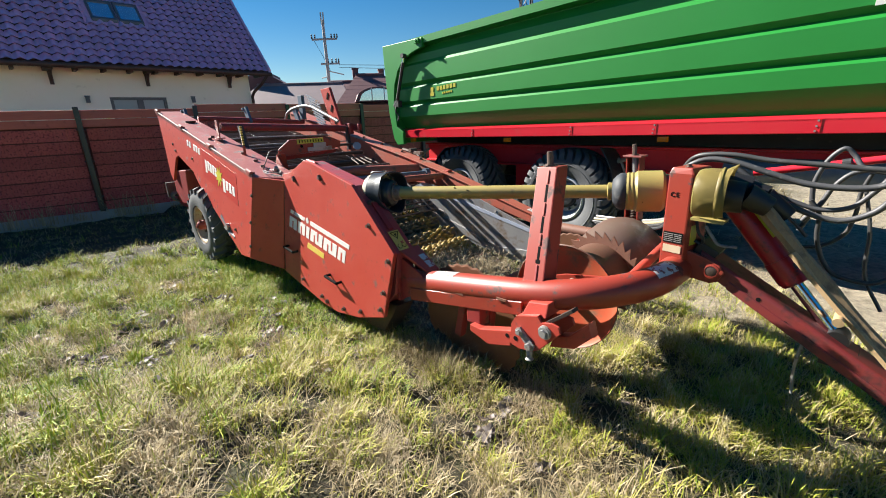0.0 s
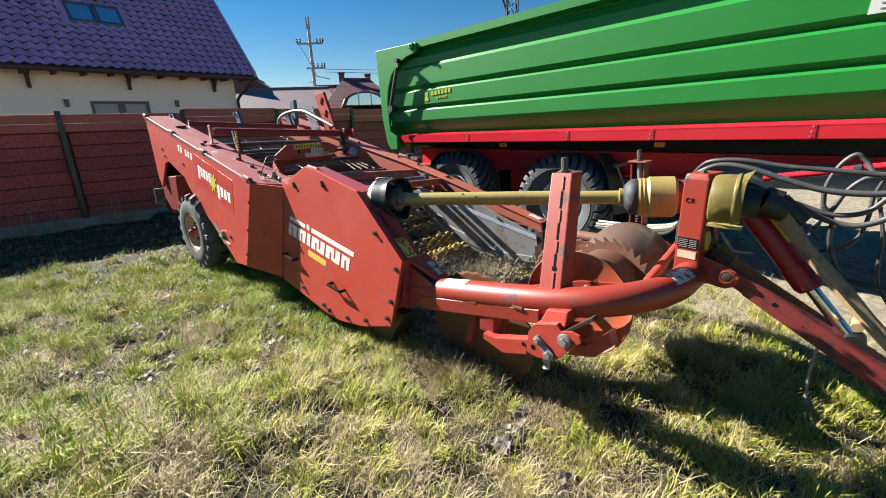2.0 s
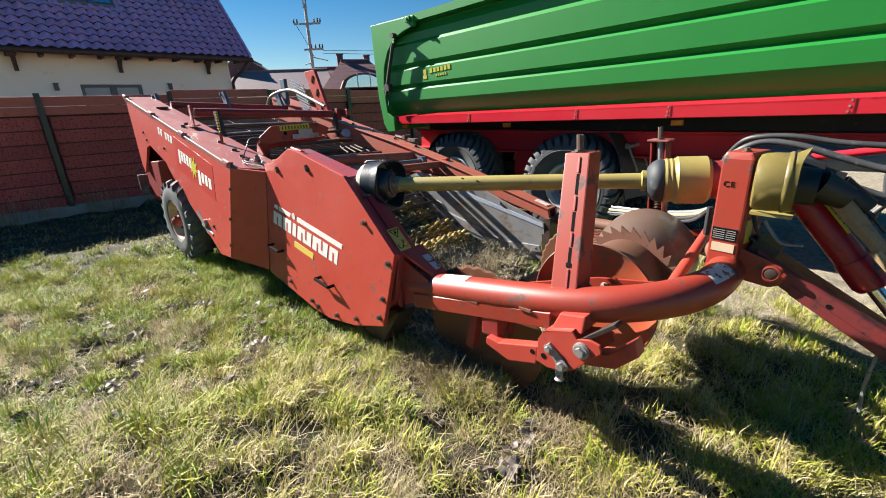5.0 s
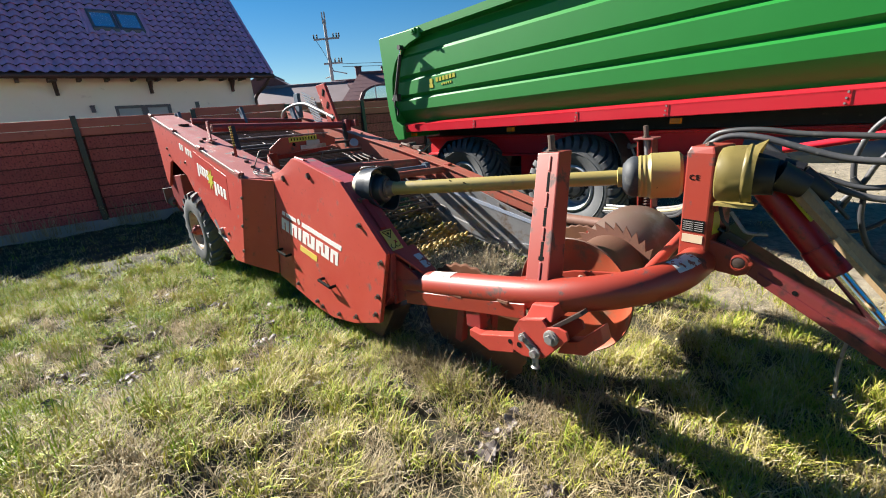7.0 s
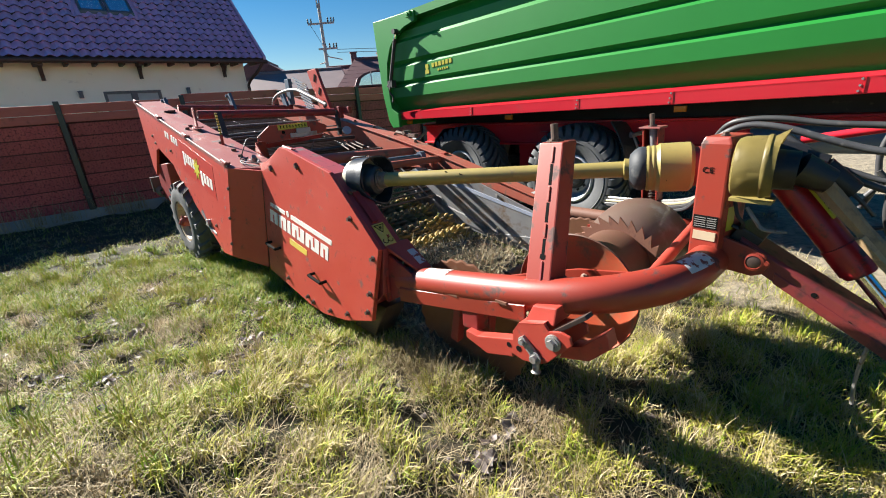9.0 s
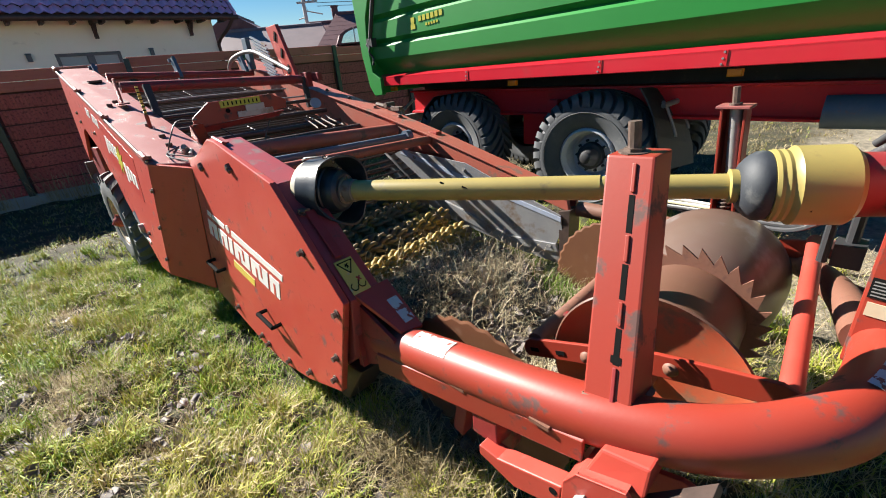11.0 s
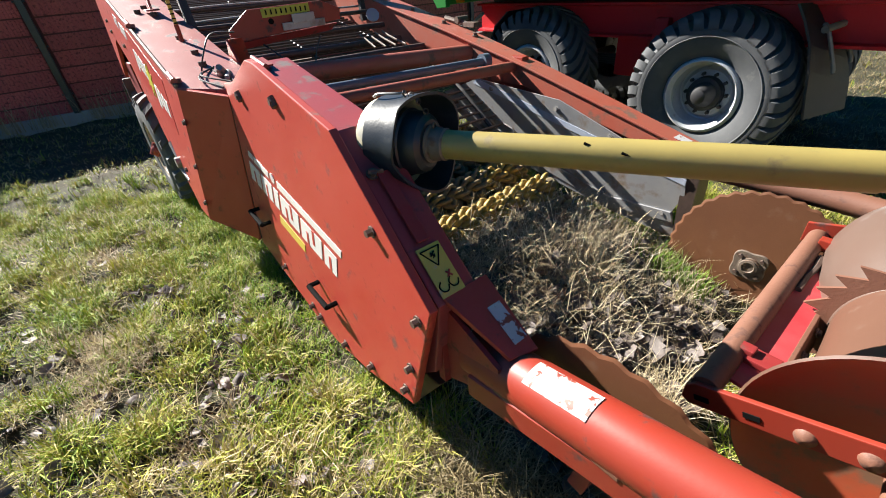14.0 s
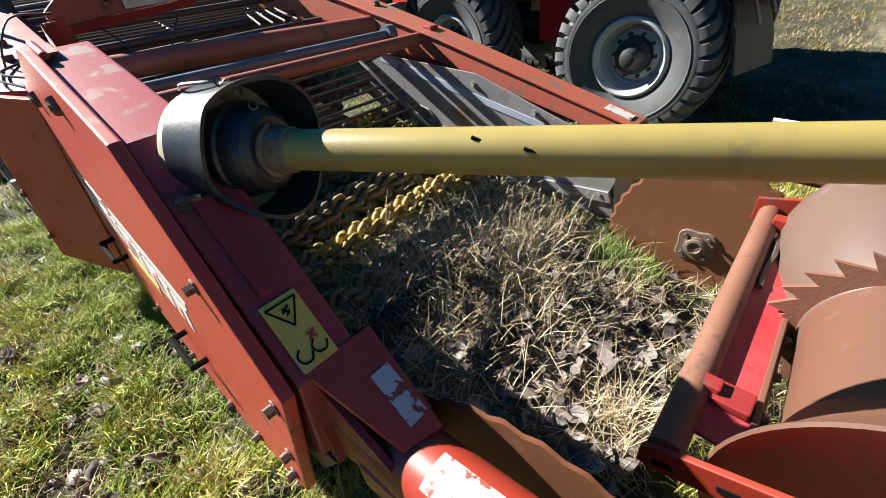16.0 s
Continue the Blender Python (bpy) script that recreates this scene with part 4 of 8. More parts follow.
def trailer_wheel(s, w, flip=False):
    m = Matrix.Translation((s, w, 0.653))
    if flip:
        m = m @ Matrix.Rotation(math.pi, 4, "Z")
    put = lambda bm: (bm.transform(m), bm)[1]
    tyre = part("tyre", put(lathe(tyre_body(), (0, 0, 0), (0, 1, 0), 56)), TYRE, trailer, "dusty flotation tyre with curved tread bars", smooth=35)
    n = 32
    for k in range(n):
        a = 2 * math.pi * k / n
        part("tread_bar", put(join(lug(a, 1), lug(a + math.pi / n, -1))), TYRE, tyre, smooth=30)
    part("sidewall_ring", put(lathe([(0.004, 0.436), (-0.002, 0.440), (-0.003, 0.445), (0.002, 0.449)], (0, 0, 0), (0, 1, 0), 56)), TYRE, tyre, smooth=60)
    rim = part("rim", put(lathe([(0.085, 0.296), (0.055, 0.280), (0.050, 0.266), (0.062, 0.258), (0.09, 0.252), (0.105, 0.238), (0.16, 0.232), (0.175, 0.224), (0.215, 0.218), (0.222, 0.205), (0.195, 0.18), (0.19, 0.14), (0.21, 0.12), (0.21, 0.0)], (0, 0, 0), (0, 1, 0), 48)),
               RIM, trailer, "silver dished rim", smooth=35)
    part("hub", put(lathe([(0.20, 0.135), (0.13, 0.13), (0.125, 0.10), (0.10, 0.095), (0.06, 0.06), (0.03, 0.055), (0.02, 0.03), (0.02, 0.0)], (0, 0, 0), (0, 1, 0), 24)), BLACK_PAINT, rim, smooth=35)
    for k in range(10):
        a = 2 * math.pi * k / 10
        p = Vector((0.155 * math.cos(a), 0.193, 0.155 * math.sin(a)))
        part("wheel_nut", put(rod(p, p - Vector((0, 0.028, 0)), 0.015, seg=6)), BLACK_PAINT, rim)


for s in (-2.700, -4.455):
    trailer_wheel(s, 4.90)
    trailer_wheel(s, 7.03, True)
# mudguard flap with its stays
FLAP = [(-2.235, 1.30, -2.23, 1.26), (-2.17, 1.20, -2.14, 1.15), (-2.10, 1.06, -2.05, 1.04), (-2.055, 0.90, -1.96, 0.90), (-2.02, 0.72, -1.90, 0.74), (-1.99, 0.585, -1.865, 0.56)]
flap = part("mudflap", loft(*[[(a, 4.97, za), (b, 5.50, zb), (b - 0.016, 5.50, zb - 0.004), (a - 0.016, 4.97, za - 0.004)] for a, za, b, zb in FLAP]), BLACK_PAINT, trailer, "dark plastic mudguard flap", bevel=0.003)
for w, a, b in ((5.18, (-2.115, 1.16), (-1.965, 0.86)), (5.38, (-2.075, 1.15), (-1.925, 0.90))):
    part("stay", sweep([(a[0], w, a[1]), (a[0] + 0.035, w, a[1] - 0.03), (b[0] - 0.02, w, b[1] + 0.06), (b[0], w, b[1])], 0.013, 8, 4), ZINC, flap, "bent zinc stay", smooth=40)
part("stay", rod((-2.09, 5.14, 1.13), (-1.96, 5.62, 1.17), 0.024, seg=10), ZINC, flap, smooth=40)
part("stay", rod((-1.96, 5.60, 1.16), (-1.93, 5.66, 1.36), 0.03, seg=10), BLUE_STEEL, flap, smooth=40)
part("mudflap", loft(*[[(s + d, w, z) for w, d in ((5.0, 0.0), (5.48, 0.0), (5.48, 0.03), (5.0, 0.03))] for s, z in ((-5.02, 0.62), (-5.08, 0.9), (-4.98, 1.1), (-4.8, 1.24))]), RUBBER_BLUE, trailer, bevel=0.008)
# parking stand and drawbar in front
part("stand", box((2.6, 5.9, 0.6), (0.14, 0.14, 1.1)), RED_CHASSIS, trailer)
# ---- stone separator (the red machine) ----
MACH = Matrix.Rotation(math.atan2(-0.717, 0.697), 4, "Z")
mach = thing("stone_separator", MACH, (-3.8, 2.4, 0.17), "old faded red trailed potato stone separator standing on the grass", "farm machine")
ROWY = (0, -1, 0)
LEANV = 0.06


def pv(z, d=0.0):
    """The outer face of the front cover at a height, d metres proud of it."""
    return 1.52 + LEANV * (z - 0.8) - d


COVER = [(-3.17, 1.42), (-3.08, 1.415), (-2.50, 1.288), (-2.045, 0.895), (-2.17, 0.425), (-2.48, 0.325), (-2.78, 0.275), (-3.0, 0.285), (-3.41, 0.355), (-3.69, 0.40), (-3.63, 0.80), (-3.55, 1.22), (-3.58, 1.29), (-3.42, 1.315)]
cover = part("front_cover", slab(COVER, 1.52, 1.548, LEANV), RED_OLD, mach, "faded red sheet-steel side cover", bevel=0.005)
# box behind the cover, with a sloping front
RED_CASE = surface("scuffed_crimson_paint", (0.29, 0.036, 0.038), (0.23, 0.045, 0.05), 4.0, (0.075, 0.045, 0.048), 8.0, 0.56, 0.10, 0.42, 0.7, relief=0.12)
CASE = [(-3.50, 1.275), (-3.16, 1.405), (-2.51, 1.276), (-2.06, 0.885), (-2.10, 0.60), (-2.3, 0.42), (-3.3, 0.42), (-3.55, 0.6)]
case = part("front_case", slab(CASE, 1.562, 1.705, 0.03), RED_CASE, mach, "chalky red steel drive casing", bevel=0.006)
# coloured dark for the shadow below the cover, besides its brown low parts
part("toe_plate", loft([(-2.30, 1.58, 0.24), (-2.30, 1.74, 0.24), (-2.95, 1.74, 0.22), (-2.95, 1.58, 0.22)], [(-2.12, 1.58, 0.50), (-2.12, 1.74, 0.50), (-2.95, 1.74, 0.45), (-2.95, 1.58, 0.45)]), ROD_DARK, mach, bevel=0.01)
# strips along the seam of the sloping front, hinges on top
SL0, SL1 = Vector((-2.51, 1.56, 1.283)), Vector((-2.06, 1.555, 0.892))
sdir = (SL1 - SL0).normalized()
snor = Vector((sdir.z * -1, 0, sdir.x)).normalized()
if snor.z < 0:
    snor = -snor


def on_slope(t, v, d=0.0):
    """A point on the sloping front: t from top (0) to bottom (1)."""
    p = SL0.lerp(SL1, t) + snor * d
    return Vector((p.x, v + 0.03 * (p.z - 0.8), p.z))


def slope_plate(t0, t1, v0, v1, d0, d1):
    return loft([on_slope(t0, v0, d0), on_slope(t0, v1, d0), on_slope(t1, v1, d0), on_slope(t1, v0, d0)],
                [on_slope(t0, v0, d1), on_slope(t0, v1, d1), on_slope(t1, v1, d1), on_slope(t1, v0, d1)])


part("seam_strip", slope_plate(0.30, 0.70, 1.600, 1.640, -0.002, 0.012), RED_DARK, case, "dark red worn strip", bevel=0.003)
part("strap_bolt", join(bolt(on_slope(0.29, 1.59, 0.0), snor, 0.012, 0.018), rod(on_slope(0.28, 1.575, 0.012), on_slope(0.30, 1.62, 0.012), 0.007, seg=6)), BOLT, case)
st = part("warning_sticker", slope_plate(0.725, 0.985, 1.585, 1.664, -0.001, 0.003), YELLOW_STICKER, case, "yellow warning sticker with a black triangle")


def tri_ring(t0, t1, v0, v1, w):
    P = [on_slope(t0, v0, 0.0045), on_slope(t0, v1, 0.0045), on_slope(t1, (v0 + v1) / 2, 0.0045)]
    return join(*[rod(P[i], P[(i + 1) % 3], w, seg=5) for i in range(3)])


part("warning_triangle", join(tri_ring(0.745, 0.835, 1.592, 1.657, 0.0022), rod(on_slope(0.765, 1.62, 0.004), on_slope(0.79, 1.63, 0.004), 0.003, seg=5),
                              rod(on_slope(0.762, 1.634, 0.004), on_slope(0.782, 1.617, 0.004), 0.0025, seg=5), rod(on_slope(0.778, 1.632, 0.004), on_slope(0.795, 1.622, 0.004), 0.002, seg=5)), INK_HOLE_BLACK, st)
part("warning_picture", join(rod(on_slope(0.875, 1.632, 0.004), on_slope(0.905, 1.648, 0.004), 0.003, seg=5), rod(on_slope(0.905, 1.632, 0.004), on_slope(0.875, 1.648, 0.004), 0.003, seg=5), rod(on_slope(0.88, 1.64, 0.004), on_slope(0.90, 1.64, 0.004), 0.004, seg=5)), RED_DECAL, st)
part("warning_arrows", join(*[sweep([on_slope(a, b + 0.016 * math.cos(k * 1.1), 0.004) + sdir * 0.016 * math.sin(k * 1.1) for k in range(5)], 0.0022, 5, 3) for a, b in ((0.935, 1.607), (0.93, 1.642))]), INK_HOLE_BLACK, st)
for u in (-3.12,):
    z = 1.402 - (u + 3.12) * 0.165
    part("hinge", join(rod((u - 0.06, 1.595, z + 0.018), (u + 0.07, 1.595, z - 0.002), 0.011, seg=10), box((u, 1.61, z + 0.006), (0.10, 0.04, 0.006), Matrix.Rotation(0.165, 4, "Y"))), RED_DARK, case, smooth=40)
# bolts, holes and handles on the cover
for u, z in ((-2.92, 1.305), (-3.35, 1.265)):
    part("cover_bolt", join(rod((u - 0.012, pv(z, 0.002), z + 0.014), (u + 0.012, pv(z, 0.002), z - 0.016), 0.016, seg=10), bolt((u, pv(z), z), ROWY, 0.012, 0.02)), BOLT, cover)
for u, z in ((-2.31, 1.035), (-2.105, 0.835), (-2.165, 0.605), (-2.205, 0.475), (-2.45, 0.385), (-2.68, 0.335), (-2.93, 0.325), (-3.01, 0.345), (-3.32, 0.415)):
    part("cover_bolt", bolt((u, pv(z), z), ROWY, 0.0125, 0.022), BOLT, cover, "rusty hexagon bolt")
for (u0, z0, u1, z1) in ((-3.56, 0.645, -3.40, 0.665), (-2.86, 0.545, -2.70, 0.565)):
    d = 0.046
    pts = [(u0, pv(z0, 0), z0 + 0.02), (u0, pv(z0, d), z0 + 0.02), (u1, pv(z1, d), z1 - 0.02), (u1, pv(z1, 0), z1 - 0.02)]
    bm = join(*[rod(pts[i], pts[i + 1], 0.011, seg=6) for i in range(3)], *[rod(p, Vector(p) + Vector((0.001, 0, 0)), 0.012, seg=6) for p in pts[1:3]])
    part("handle", bm, INK_HOLE_BLACK, cover, "black bow handle")
# maker's sign on the cover as plain shapes


def decal(u, z, du, slant, h, d=0.002):
    """A slanting block on the cover; its foot runs along the sloping line of the sign."""
    P = [(u, z), (u + du, z - du * 0.165), (u + du + slant, z - du * 0.165 + h), (u + slant, z + h)]
    return loft([(a, pv(b, -0.001), b) for a, b in P], [(a, pv(b, d), b) for a, b in P])


part("sign_bar", decal(-3.475, 0.972, 0.055, 0.012, 0.030), WHITE_CLEAN, cover)
part("sign_bar", decal(-3.405, 0.960, 0.175, 0.012, 0.030), WHITE_CLEAN, cover)
part("sign_bar", decal(-3.135, 0.915, 0.565, 0.012, 0.034), WHITE_CLEAN, cover)
part("sign_dot", rod((-3.178, pv(0.955, 0.003), 0.945), (-3.178, pv(0.955, -0.001), 0.945), 0.024, seg=16), WHITE_CLEAN, cover)
for u, du in ((-3.520, 0.130), (-3.368, 0.122), (-3.224, 0.048), (-3.152, 0.185), (-2.945, 0.185), (-2.738, 0.098)):
    z = 0.848 - (u + 3.52) * 0.165
    body_ = part("sign_block", decal(u, z, du, 0.028, 0.098), WHITE_CLEAN, cover)
    n = 2 if du > 0.16 else 1
    if du > 0.08:
        for k in range(n):
            part("sign_gap", decal(u + du * (k + 1) / (n + 1) - 0.006, z - du * 0.5 * 0.165 + (0.028 if k else 0.0), 0.018, 0.014, 0.070, 0.003), RED_OLD, body_)
part("sign_bar", decal(-3.212, 0.715, 0.262, 0.015, 0.045), YELLOW_STICKER, cover, "yellow bar of the sign")

# ---- long side casing ----
SIDE = [(-7.08, 1.915), (-3.82, 1.268), (-4.02, 0.50), (-4.25, 0.485), (-4.85, 0.78), (-5.30, 0.99), (-5.52, 1.12), (-5.62, 1.20), (-6.20, 1.36), (-6.35, 1.33), (-6.60, 1.02), (-6.72, 1.12)]
side = part("side_casing", slab(SIDE, 1.345, 1.375, LEANV * 1.5, 0.8), RED_OLD, mach, "faded red long side casing", bevel=0.004)
part("casing_top", loft([(-7.08, 1.43, 1.917), (-7.08, 1.74, 1.912), (-7.08, 1.74, 1.885), (-7.08, 1.43, 1.885)], [(-3.82, 1.385, 1.270), (-3.55, 1.74, 1.225), (-3.55, 1.74, 1.20), (-3.82, 1.385, 1.245)]), RED_TOP, mach, "chalky red top sheet, pinkish sky sheen in its colour", bevel=0.003)
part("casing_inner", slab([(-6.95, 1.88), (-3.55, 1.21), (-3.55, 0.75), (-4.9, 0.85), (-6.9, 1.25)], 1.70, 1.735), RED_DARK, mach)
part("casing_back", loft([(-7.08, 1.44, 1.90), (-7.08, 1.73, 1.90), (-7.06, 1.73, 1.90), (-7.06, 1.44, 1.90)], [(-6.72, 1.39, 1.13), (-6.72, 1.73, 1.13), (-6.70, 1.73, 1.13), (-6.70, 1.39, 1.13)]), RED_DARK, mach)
FACE = [(-3.82, 1.385, 1.266), (-3.555, 1.545, 1.235), (-3.69, 1.488, 0.42), (-4.02, 1.315, 0.50)]
part("casing_front", loft(FACE, [(a - 0.02, b + 0.02, c) for a, b, c in FACE]), RED_OLD, mach, "dark red angled front sheet", bevel=0.003)
# solid dark strip fills the gap, its colour standing for the shade inside
part("casing_gap_fill", loft([(-3.56, 1.545, 1.23), (-3.53, 1.56, 1.23), (-3.665, 1.51, 0.43), (-3.69, 1.495, 0.43)], [(-3.56, 1.60, 1.23), (-3.50, 1.60, 1.23), (-3.63, 1.56, 0.43), (-3.69, 1.55, 0.43)]), ROD_DARK, mach)
edge = [(-7.06, 1.425, 1.924), (-5.2, 1.405, 1.553), (-3.82, 1.39, 1.279)]
rail = part("casing_rail", sweep(edge, 0.008, 8, 2), STEEL_OLD, mach, "worn bare edge rail", smooth=40)
for t in (0.03, 0.36, 0.66, 0.98):
    p = Vector(edge[0]).lerp(Vector(edge[2]), t)
    part("rail_clip", join(box(p + Vector((0, 0.01, 0.004)), (0.07, 0.05, 0.02)), rod(p + Vector((0.05, 0, 0.008)), p + Vector((-0.05, 0, 0.028)), 0.014, seg=8)), RED_TOP, rail)


def top_z(u):
    return 1.277 - (u + 3.80) * 0.1995


for u, v in ((-6.25, 1.62), (-4.25, 1.60), (-4.55, 1.6), (-4.05, 1.58), (-5.35, 1.58), (-5.25, 1.52), (-5.15, 1.6)):
    part("cap_screw", rod((u, v, top_z(u) - 0.01), (u, v, top_z(u) + (0.012 if u > -6 else 0.006)), 0.02 if u > -6 else 0.06, seg=14), ROD_DARK, mach)
# sign on the long casing: dark panel, white bars, yellow star


def on_side(u, z, d=0.0):
    return (u, 1.345 + LEANV * 1.5 * (z - 0.8) - d, z)


def side_plate(P, d0=-0.001, d1=0.002):
    return loft([on_side(a, b, d0) for a, b in P], [on_side(a, b, d1) for a, b in P])


panel = part("sign_panel", side_plate([(-5.22, 1.475), (-4.22, 1.265), (-4.22, 0.965), (-5.22, 1.175)]), RED_DECAL, side, "dark red sign panel with white bars and a yellow star")
for k in range(5):
    u = -5.12 + 0.075 * k
    z = 1.36 - 0.21 * (u + 5.12)
    part("sign_bar", side_plate([(u, z), (u + 0.055, z - 0.011), (u + 0.055, z - (0.10 if k else 0.14)), (u, z - (0.09 if k else 0.13))], 0.0005, 0.004), WHITE_CLEAN, panel)
for k in range(4):
    u = -4.60 + 0.085 * k
    z = 1.20 - 0.21 * (u + 4.60)
    part("sign_bar", side_plate([(u, z), (u + 0.06, z - 0.012), (u + 0.06, z - (0.10 if k else 0.14)), (u, z - (0.09 if k else 0.13))], 0.0005, 0.004), WHITE_CLEAN, panel)
star = [(-4.70 + (0.11 if k % 2 else 0.05) * math.cos(k * math.pi / 8), 1.21 + (0.11 if k % 2 else 0.05) * math.sin(k * math.pi / 8)) for k in range(16)]
part("sign_star", side_plate(star, 0.001, 0.005), YELLOW_SIGN, panel)
for k in range(5):
    u = -5.75 + 0.085 * k + (0.07 if k > 1 else 0)
    z = 1.56 - 0.2 * (u + 5.75)
    part("type_sign", side_plate([(u, z), (u + 0.055, z - 0.011), (u + 0.055, z - 0.075), (u, z - 0.065)], -0.001, 0.003), WHITE_CLEAN, side)
for u, z in ((-3.98, 0.62), (-3.93, 0.85), (-3.86, 1.1), (-4.35, 0.72), (-5.6, 1.35), (-6.4, 1.5), (-6.3, 1.42)):
    part("casing_bolt", bolt(on_side(u, z), ROWY, 0.012, 0.015), BOLT, side)
# hoses and brackets that hang under the casing by the wheel
part("spring_arm", join(rod((-4.75, 1.36, 0.80), (-4.55, 1.36, 0.62), 0.03, seg=10), rod((-4.62, 1.33, 0.70), (-4.40, 1.34, 0.63), 0.018, seg=8), rod((-4.55, 1.31, 0.72), (-4.55, 1.42, 0.72), 0.035, seg=12)), ZINC, mach, smooth=40)
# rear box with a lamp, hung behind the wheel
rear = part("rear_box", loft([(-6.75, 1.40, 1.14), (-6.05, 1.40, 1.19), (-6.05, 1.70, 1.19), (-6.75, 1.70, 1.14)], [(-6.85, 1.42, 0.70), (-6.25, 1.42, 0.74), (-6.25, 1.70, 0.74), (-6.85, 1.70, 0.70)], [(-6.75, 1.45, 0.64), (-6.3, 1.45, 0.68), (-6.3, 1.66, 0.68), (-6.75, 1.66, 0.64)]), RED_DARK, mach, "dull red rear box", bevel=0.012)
part("tail_lamp", join(box((-7.05, 1.48, 0.86), (0.05, 0.26, 0.2)), rod((-7.0, 1.48, 0.92), (-6.8, 1.5, 0.95), 0.02, seg=8)), BLACK_PAINT, rear, "black tail lamp bracket", bevel=0.004)
part("bellows", join(*[lathe([(0, 0.05), (0.012, 0.07), (0.024, 0.05)], (-6.93 + 0.024 * k, 1.42, 0.78), (1, 0, 0.1), 14) for k in range(7)]), RUBBER, rear)

# ---- left wheel of the machine, seen under the casing ----
wm = Matrix.Translation((-5.38, 1.27, 0.615)) @ Matrix.Rotation(radians(2), 4, "Z")


def small_wheel(m):
    put = lambda bm: (bm.transform(m), bm)[1]
    prof = [(0.05, 0.215), (0.01, 0.225), (0.0, 0.28), (0.006, 0.34), (0.03, 0.385), (0.07, 0.405), (0.13, 0.41), (0.19, 0.405), (0.23, 0.385), (0.255, 0.34), (0.26, 0.28), (0.25, 0.225), (0.21, 0.215)]
    t = part("tyre", put(lathe(prof, (0, 0, 0), (0, 1, 0), 40)), TYRE, mach, "worn muddy implement tyre", smooth=35)
    for k in range(20):
        a = 2 * math.pi * k / 20
        for sgn in (1, -1):
            rings = []
            for i in range(4):
                q = i / 3
                an = a + (0 if sgn > 0 else math.pi / 20) + 0.22 * q
                w = 0.012 + 0.125 * q if sgn > 0 else 0.248 - 0.125 * q
                ring = []
                for r, d in ((0.36 + 0.03 * min(1, 2 * q), -0.028), (0.412 + 0.02 * min(1, 2 * q), -0.02), (0.412 + 0.02 * min(1, 2 * q), 0.02), (0.36 + 0.03 * min(1, 2 * q), 0.028)):
                    ring.append((r * math.cos(an + d / 0.4), w, r * math.sin(an + d / 0.4)))
                rings.append(ring)
            part("tread_bar", put(loft(*rings)), TYRE, t)
    rim = part("rim", put(lathe([(0.045, 0.22), (0.015, 0.215), (0.02, 0.195), (0.07, 0.185), (0.10, 0.16), (0.085, 0.12), (0.08, 0.07), (0.08, 0.0)], (0, 0, 0), (0, 1, 0), 32)), RIM_OLD, mach, "rusty cream wheel rim", smooth=35)
    part("hub", put(join(lathe([(0.085, 0.065), (0.03, 0.055), (0.0, 0.05), (-0.02, 0.03), (-0.02, 0.0)], (0, 0, 0), (0, 1, 0), 18), rod((0, 0.02, 0.06), (0, -0.03, -0.02), 0.018, seg=8))), RED_FRAME, rim, smooth=35)
    for k in range(6):
        a = k * math.pi / 3
        part("wheel_nut", put(rod((0.1 * math.cos(a), 0.09, 0.1 * math.sin(a)), (0.1 * math.cos(a), 0.06, 0.1 * math.sin(a)), 0.014, seg=6)), BOLT, rim)


small_wheel(wm)
small_wheel(Matrix.Translation((-5.38, 3.72, 0.56)) @ Matrix.Rotation(math.pi, 4, "Z"))
part("axle", rod((-5.38, 1.4, 0.615), (-5.38, 3.6, 0.56), 0.05, seg=12), RED_DARK, mach)
for v, z in ((1.62, 0.85), (3.4, 0.8)):
    part("wheel_arm", box((-5.3, v, z), (0.14, 0.07, 0.55)), RED_DARK, mach, bevel=0.01)
# ---- far beam and the grey side sheet ----
BEAM = [(-6.95, 1.86), (-5.3, 1.525), (-4.02, 1.265), (-3.3, 1.10), (-2.14, 0.785), (-2.12, 0.70), (-3.3, 0.98), (-3.9, 0.98), (-5.6, 1.18), (-6.85, 1.35)]
part("far_beam", slab(BEAM, 3.27, 3.30), RED_BEAM, mach, "rust-stained red side beam", bevel=0.004)
part("beam_top", loft([(-6.95, 3.25, 1.872), (-6.95, 3.52, 1.872), (-6.95, 3.52, 1.86), (-6.95, 3.25, 1.86)], [(-4.05, 3.25, 1.282), (-4.05, 3.44, 1.282), (-4.05, 3.44, 1.27), (-4.05, 3.25, 1.27)],
                      [(-3.30, 3.25, 1.112), (-3.30, 3.40, 1.112), (-3.30, 3.40, 1.10), (-3.30, 3.25, 1.10)], [(-2.13, 3.26, 0.795), (-2.13, 3.39, 0.795), (-2.13, 3.39, 0.783), (-2.13, 3.26, 0.783)]), RED_BEAM, mach, "faded red beam flange with rust", bevel=0.003)
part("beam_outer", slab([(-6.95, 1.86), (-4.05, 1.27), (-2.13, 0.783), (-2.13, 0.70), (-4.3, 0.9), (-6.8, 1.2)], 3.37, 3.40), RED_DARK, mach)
part("sticker", box((-2.23, 3.325, 0.826), (0.13, 0.055, 0.004), Matrix.Rotation(0.264, 4, "Y")), WHITE_STICKER, mach, "torn white sticker")
for u in (-5.0, -4.6, -4.2, -3.85):
    z = 1.865 - (u + 6.95) * 0.2035
    part("beam_bolt", bolt((u, 3.36, z + 0.006), (0, 0, 1), 0.016, 0.02), BOLT, mach)
